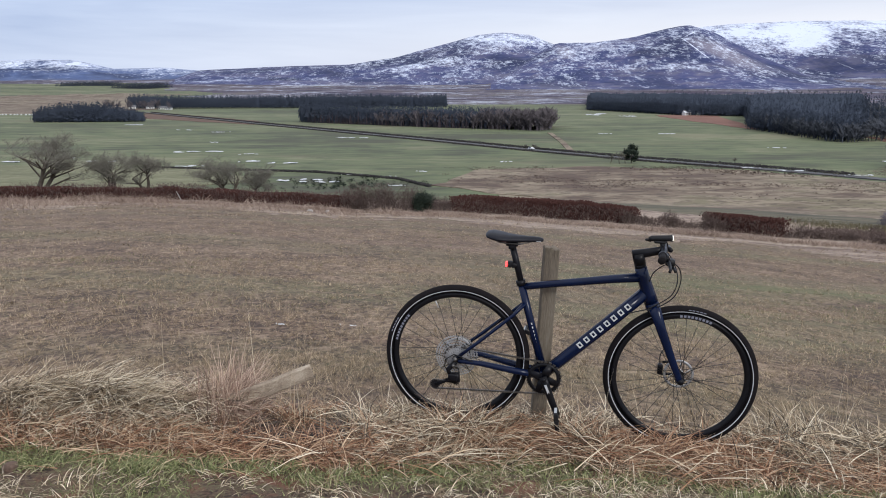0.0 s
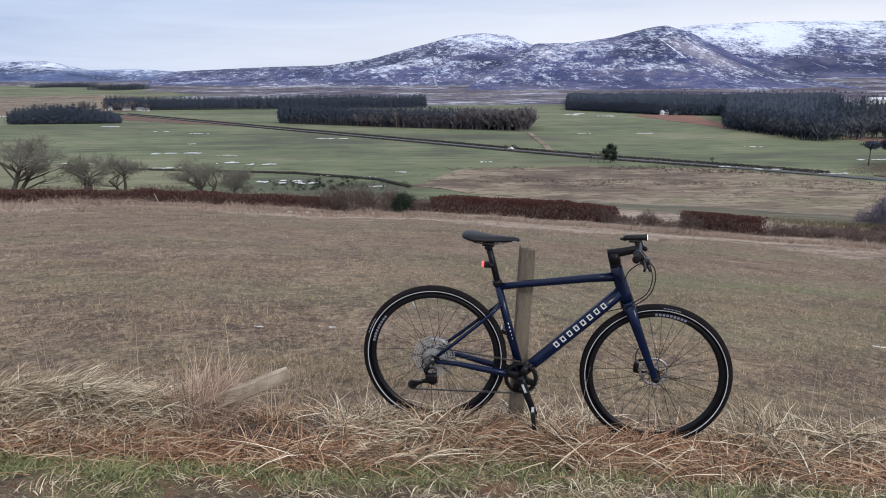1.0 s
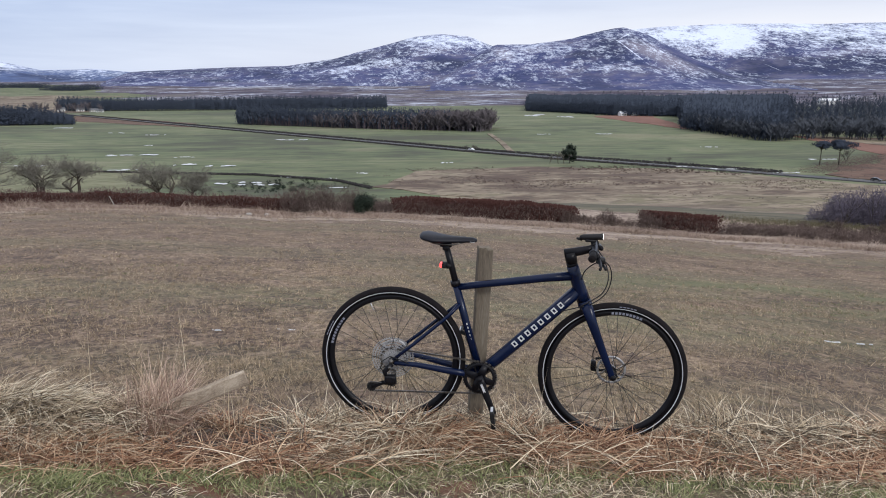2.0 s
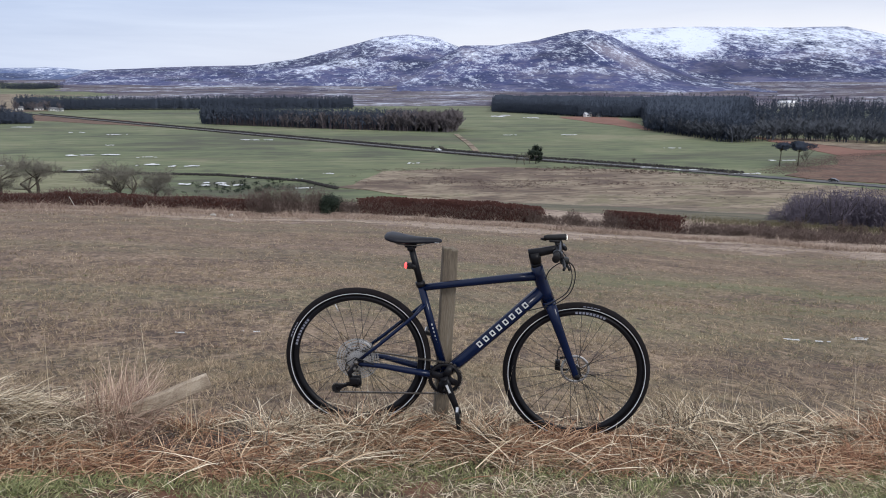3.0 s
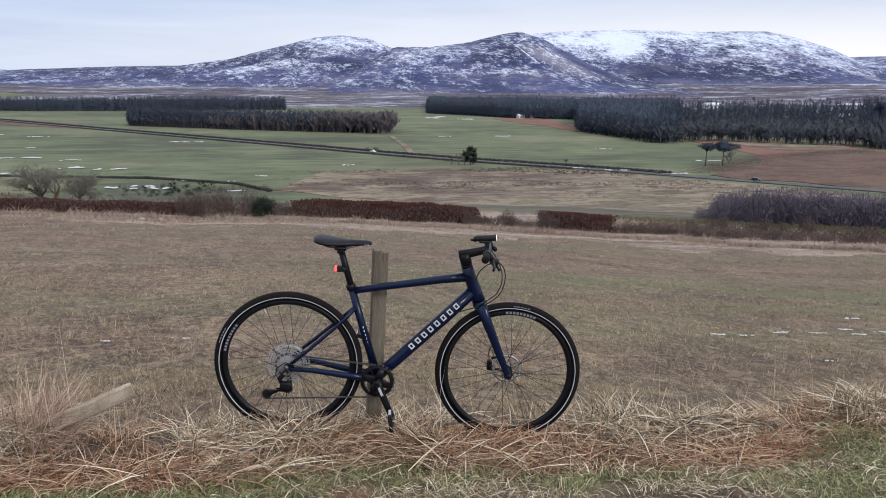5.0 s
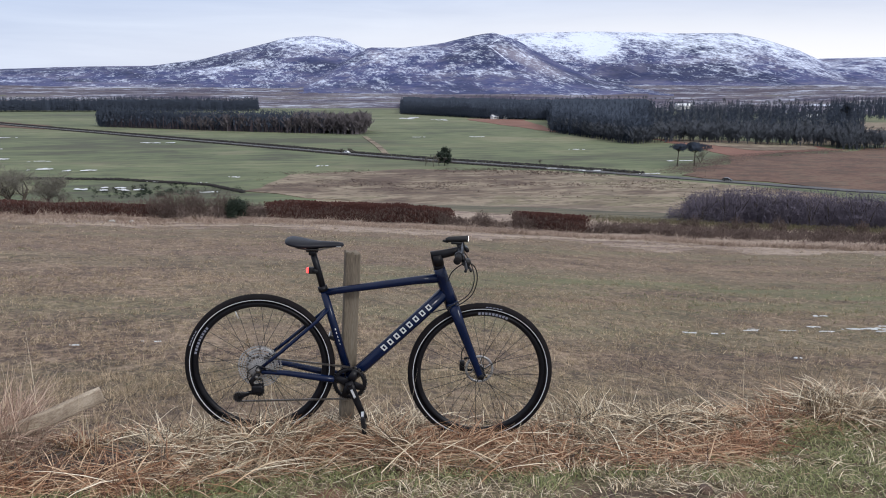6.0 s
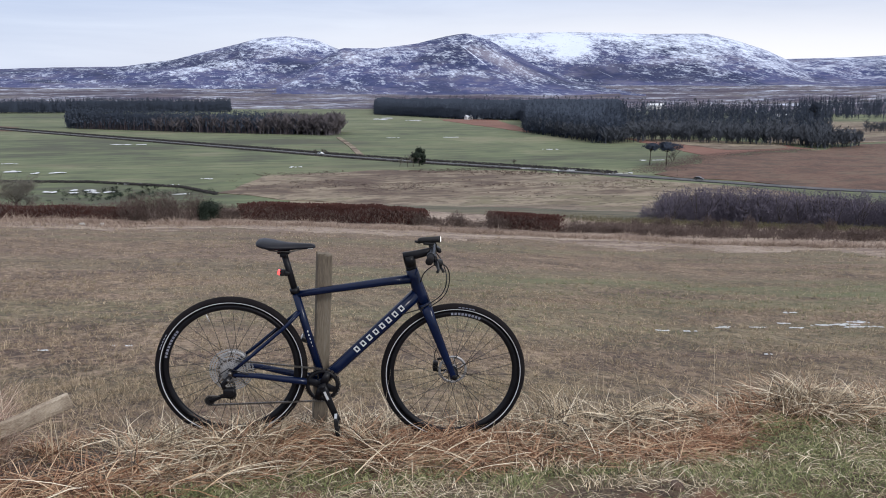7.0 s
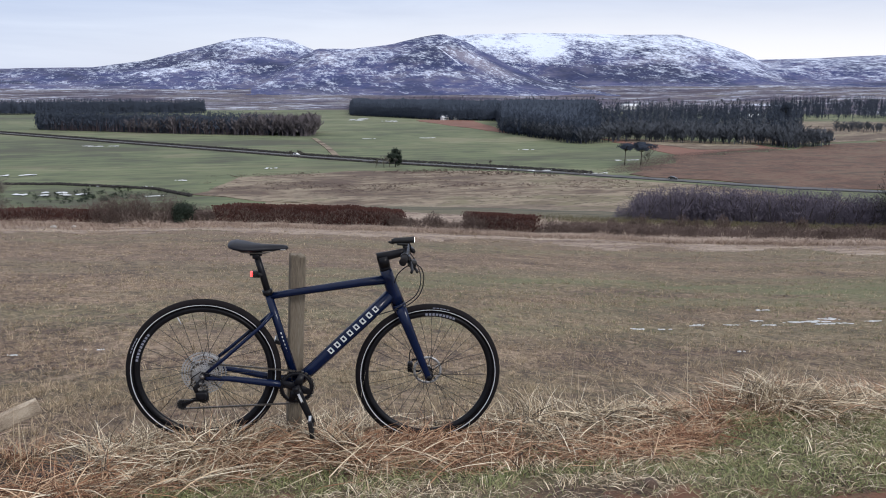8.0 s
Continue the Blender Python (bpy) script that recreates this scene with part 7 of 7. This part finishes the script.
# ragged pale grass along the field's foot
def edge_grass():
    rng = np.random.default_rng(311)
    n = 38000
    az = rng.uniform(-42, 56, n)
    r = 81.5 - (np.interp(az, [-42, -8, 2, 56], [24, 16, 9, 6])) * rng.uniform(0, 1, n) ** 1.4 + rng.normal(0, 0.5, n)
    x, y = r * np.sin(np.radians(az)), r * np.cos(np.radians(az))
    tall = np.clip(0.34 + 2.0 * fbm(az * 0.6, r * 0.25, 4, 95), 0.08, 1.3)
    blades("edge_grass", x, y, tall * rng.uniform(0.5, 1.2, n), rng.uniform(0, 6.3, n), rng.uniform(0.2, 1.2, n), rng.uniform(0.6, 1.7, n), rng.uniform(0.022, 0.05, n), PINK_GRASS, "rank pale dead grass along the field's lower edge", 312, segs=1)


edge_grass()


# bleached tufts along the field's foot
def edge_tufts():
    rng = np.random.default_rng(321)
    xs, ys, ls, hs = [], [], [], []
    for _ in range(620):
        az, r, n = rng.uniform(-36, 52), rng.uniform(74, 81), int(rng.uniform(14, 40))
        x, y = at_bearing(az, r)
        t = rng.uniform(0.35, 1.1)
        xs.append(rng.normal(x, 0.45, n))
        ys.append(rng.normal(y, 0.3, n))
        ls.append(t * rng.uniform(0.6, 1.2, n))
        hs.append(rng.uniform(0, 6.3, n))
    x, y, ls, hs = (np.concatenate(q) for q in (xs, ys, ls, hs))
    n = len(x)
    blades("edge_tufts", x, y, ls, hs, rng.uniform(0.1, 0.7, n), rng.uniform(0.8, 2.2, n), rng.uniform(0.02, 0.045, n), PINK_GRASS, "bleached tufts of rank grass along the field's foot", 322, segs=3)


edge_tufts()


# stones, a clod and a leaning stake
def stone(x, y, size, mat, label, seed, category="stone"):
    rng = random.Random(seed)
    bm = bmesh.new()
    bmesh.ops.create_icosphere(bm, subdivisions=2, radius=1.0)
    for v in bm.verts:
        k = 1 + 0.28 * noise.noise(v.co * 1.7 + Vector((seed, 0, 0))) + 0.10 * noise.noise(v.co * 4.0)
        v.co = Vector((v.co.x * size * k, v.co.y * size * 0.8 * k, v.co.z * size * 0.6 * k))
    bm.verts.index_update()
    shape = [tuple(v.co) for v in bm.verts], [tuple(v.index for v in f.verts) for f in bm.faces]
    bm.free()
    ob = thing("stone" if category == "stone" else "soil_clod", shape, mat, label, category, smooth=True)
    ob.matrix_world = pose(x, y, ground_z(x, y) + size * 0.25, 0, 0, rng.uniform(0, 360))
    return ob


CLOD = material("red_brown_clod", [(0.07, 0.044, 0.033), (0.13, 0.085, 0.063), (0.19, 0.135, 0.10)], 20, 120, 0.95, 0.8)
PALE_STONE = material("pale_field_stone", [(0.3, 0.29, 0.27), (0.5, 0.48, 0.45)], 4, 30, 0.9, 0.5)
stone(-1.63, 2.735, 0.035, CLOD, "small red-brown clod of soil on the verge", 3, "clod")
stone(1.77, 2.55, 0.036, CLOD, "brown clod of soil among verge grass", 4, "clod")
stone(-12.0, 70.5, 0.28, PALE_STONE, "pale stone at the field's foot", 5)
stone(-10.6, 71.5, 0.25, PALE_STONE, "small pale stone at the field's foot", 6)
x, y = at_bearing(-18.4, 81.5)
stake = root("leaning_stake", pose(x, y, ground_z(x, y), 0, -24, 0), "thin pale stake leaning in front of a hedge", "stake")
part("stake_pole", tube([(0, 0, -0.2), (0.01, 0, 0.6), (0, 0, 1.3)], [0.035, 0.035, 0.03], 8), PALE_STONE, stake)


# small remains of snow in the field
def field_snow(x, y, long, wide, count, seed):
    return broken_snow("snow_remnant", x, y, long, wide, seed, count, 0.012, lambda a, b: ground_z(a, b) + 0.008, "small thawing remnant of snow among stubble", "snow remnants in the field")


for i, (x, y, a, b, n) in enumerate([
    (-1.74, 8.15, 0.10, 0.020, 4), (-1.02, 8.41, 0.08, 0.018, 3), (-1.16, 8.43, 0.04, 0.015, 2),
    (6.89, 11.11, 0.16, 0.05, 4), (7.3, 11.0, 0.14, 0.04, 4), (9.21, 11.7, 0.20, 0.06, 6), (11.3, 12.03, 0.34, 0.10, 9), (11.15, 11.55, 0.28, 0.09, 8),
    (11.5, 11.57, 0.20, 0.07, 5), (10.8, 12.04, 0.24, 0.06, 6), (11.81, 14.11, 0.22, 0.06, 5), (6.78, 8.39, 0.08, 0.03, 3), (12.56, 11.84, 0.24, 0.07, 6),
    (8.1, 11.3, 0.18, 0.04, 5), (8.6, 11.9, 0.14, 0.04, 4), (9.9, 11.6, 0.24, 0.06, 7), (10.2, 12.3, 0.2, 0.05, 5), (12.0, 12.4, 0.26, 0.07, 6)]):
    field_snow(x, y, a * (0.6 if x < 0 else 0.8), b * (0.8 if x < 0 else 1.3), n if x < 0 else n + 4, 400 + i)
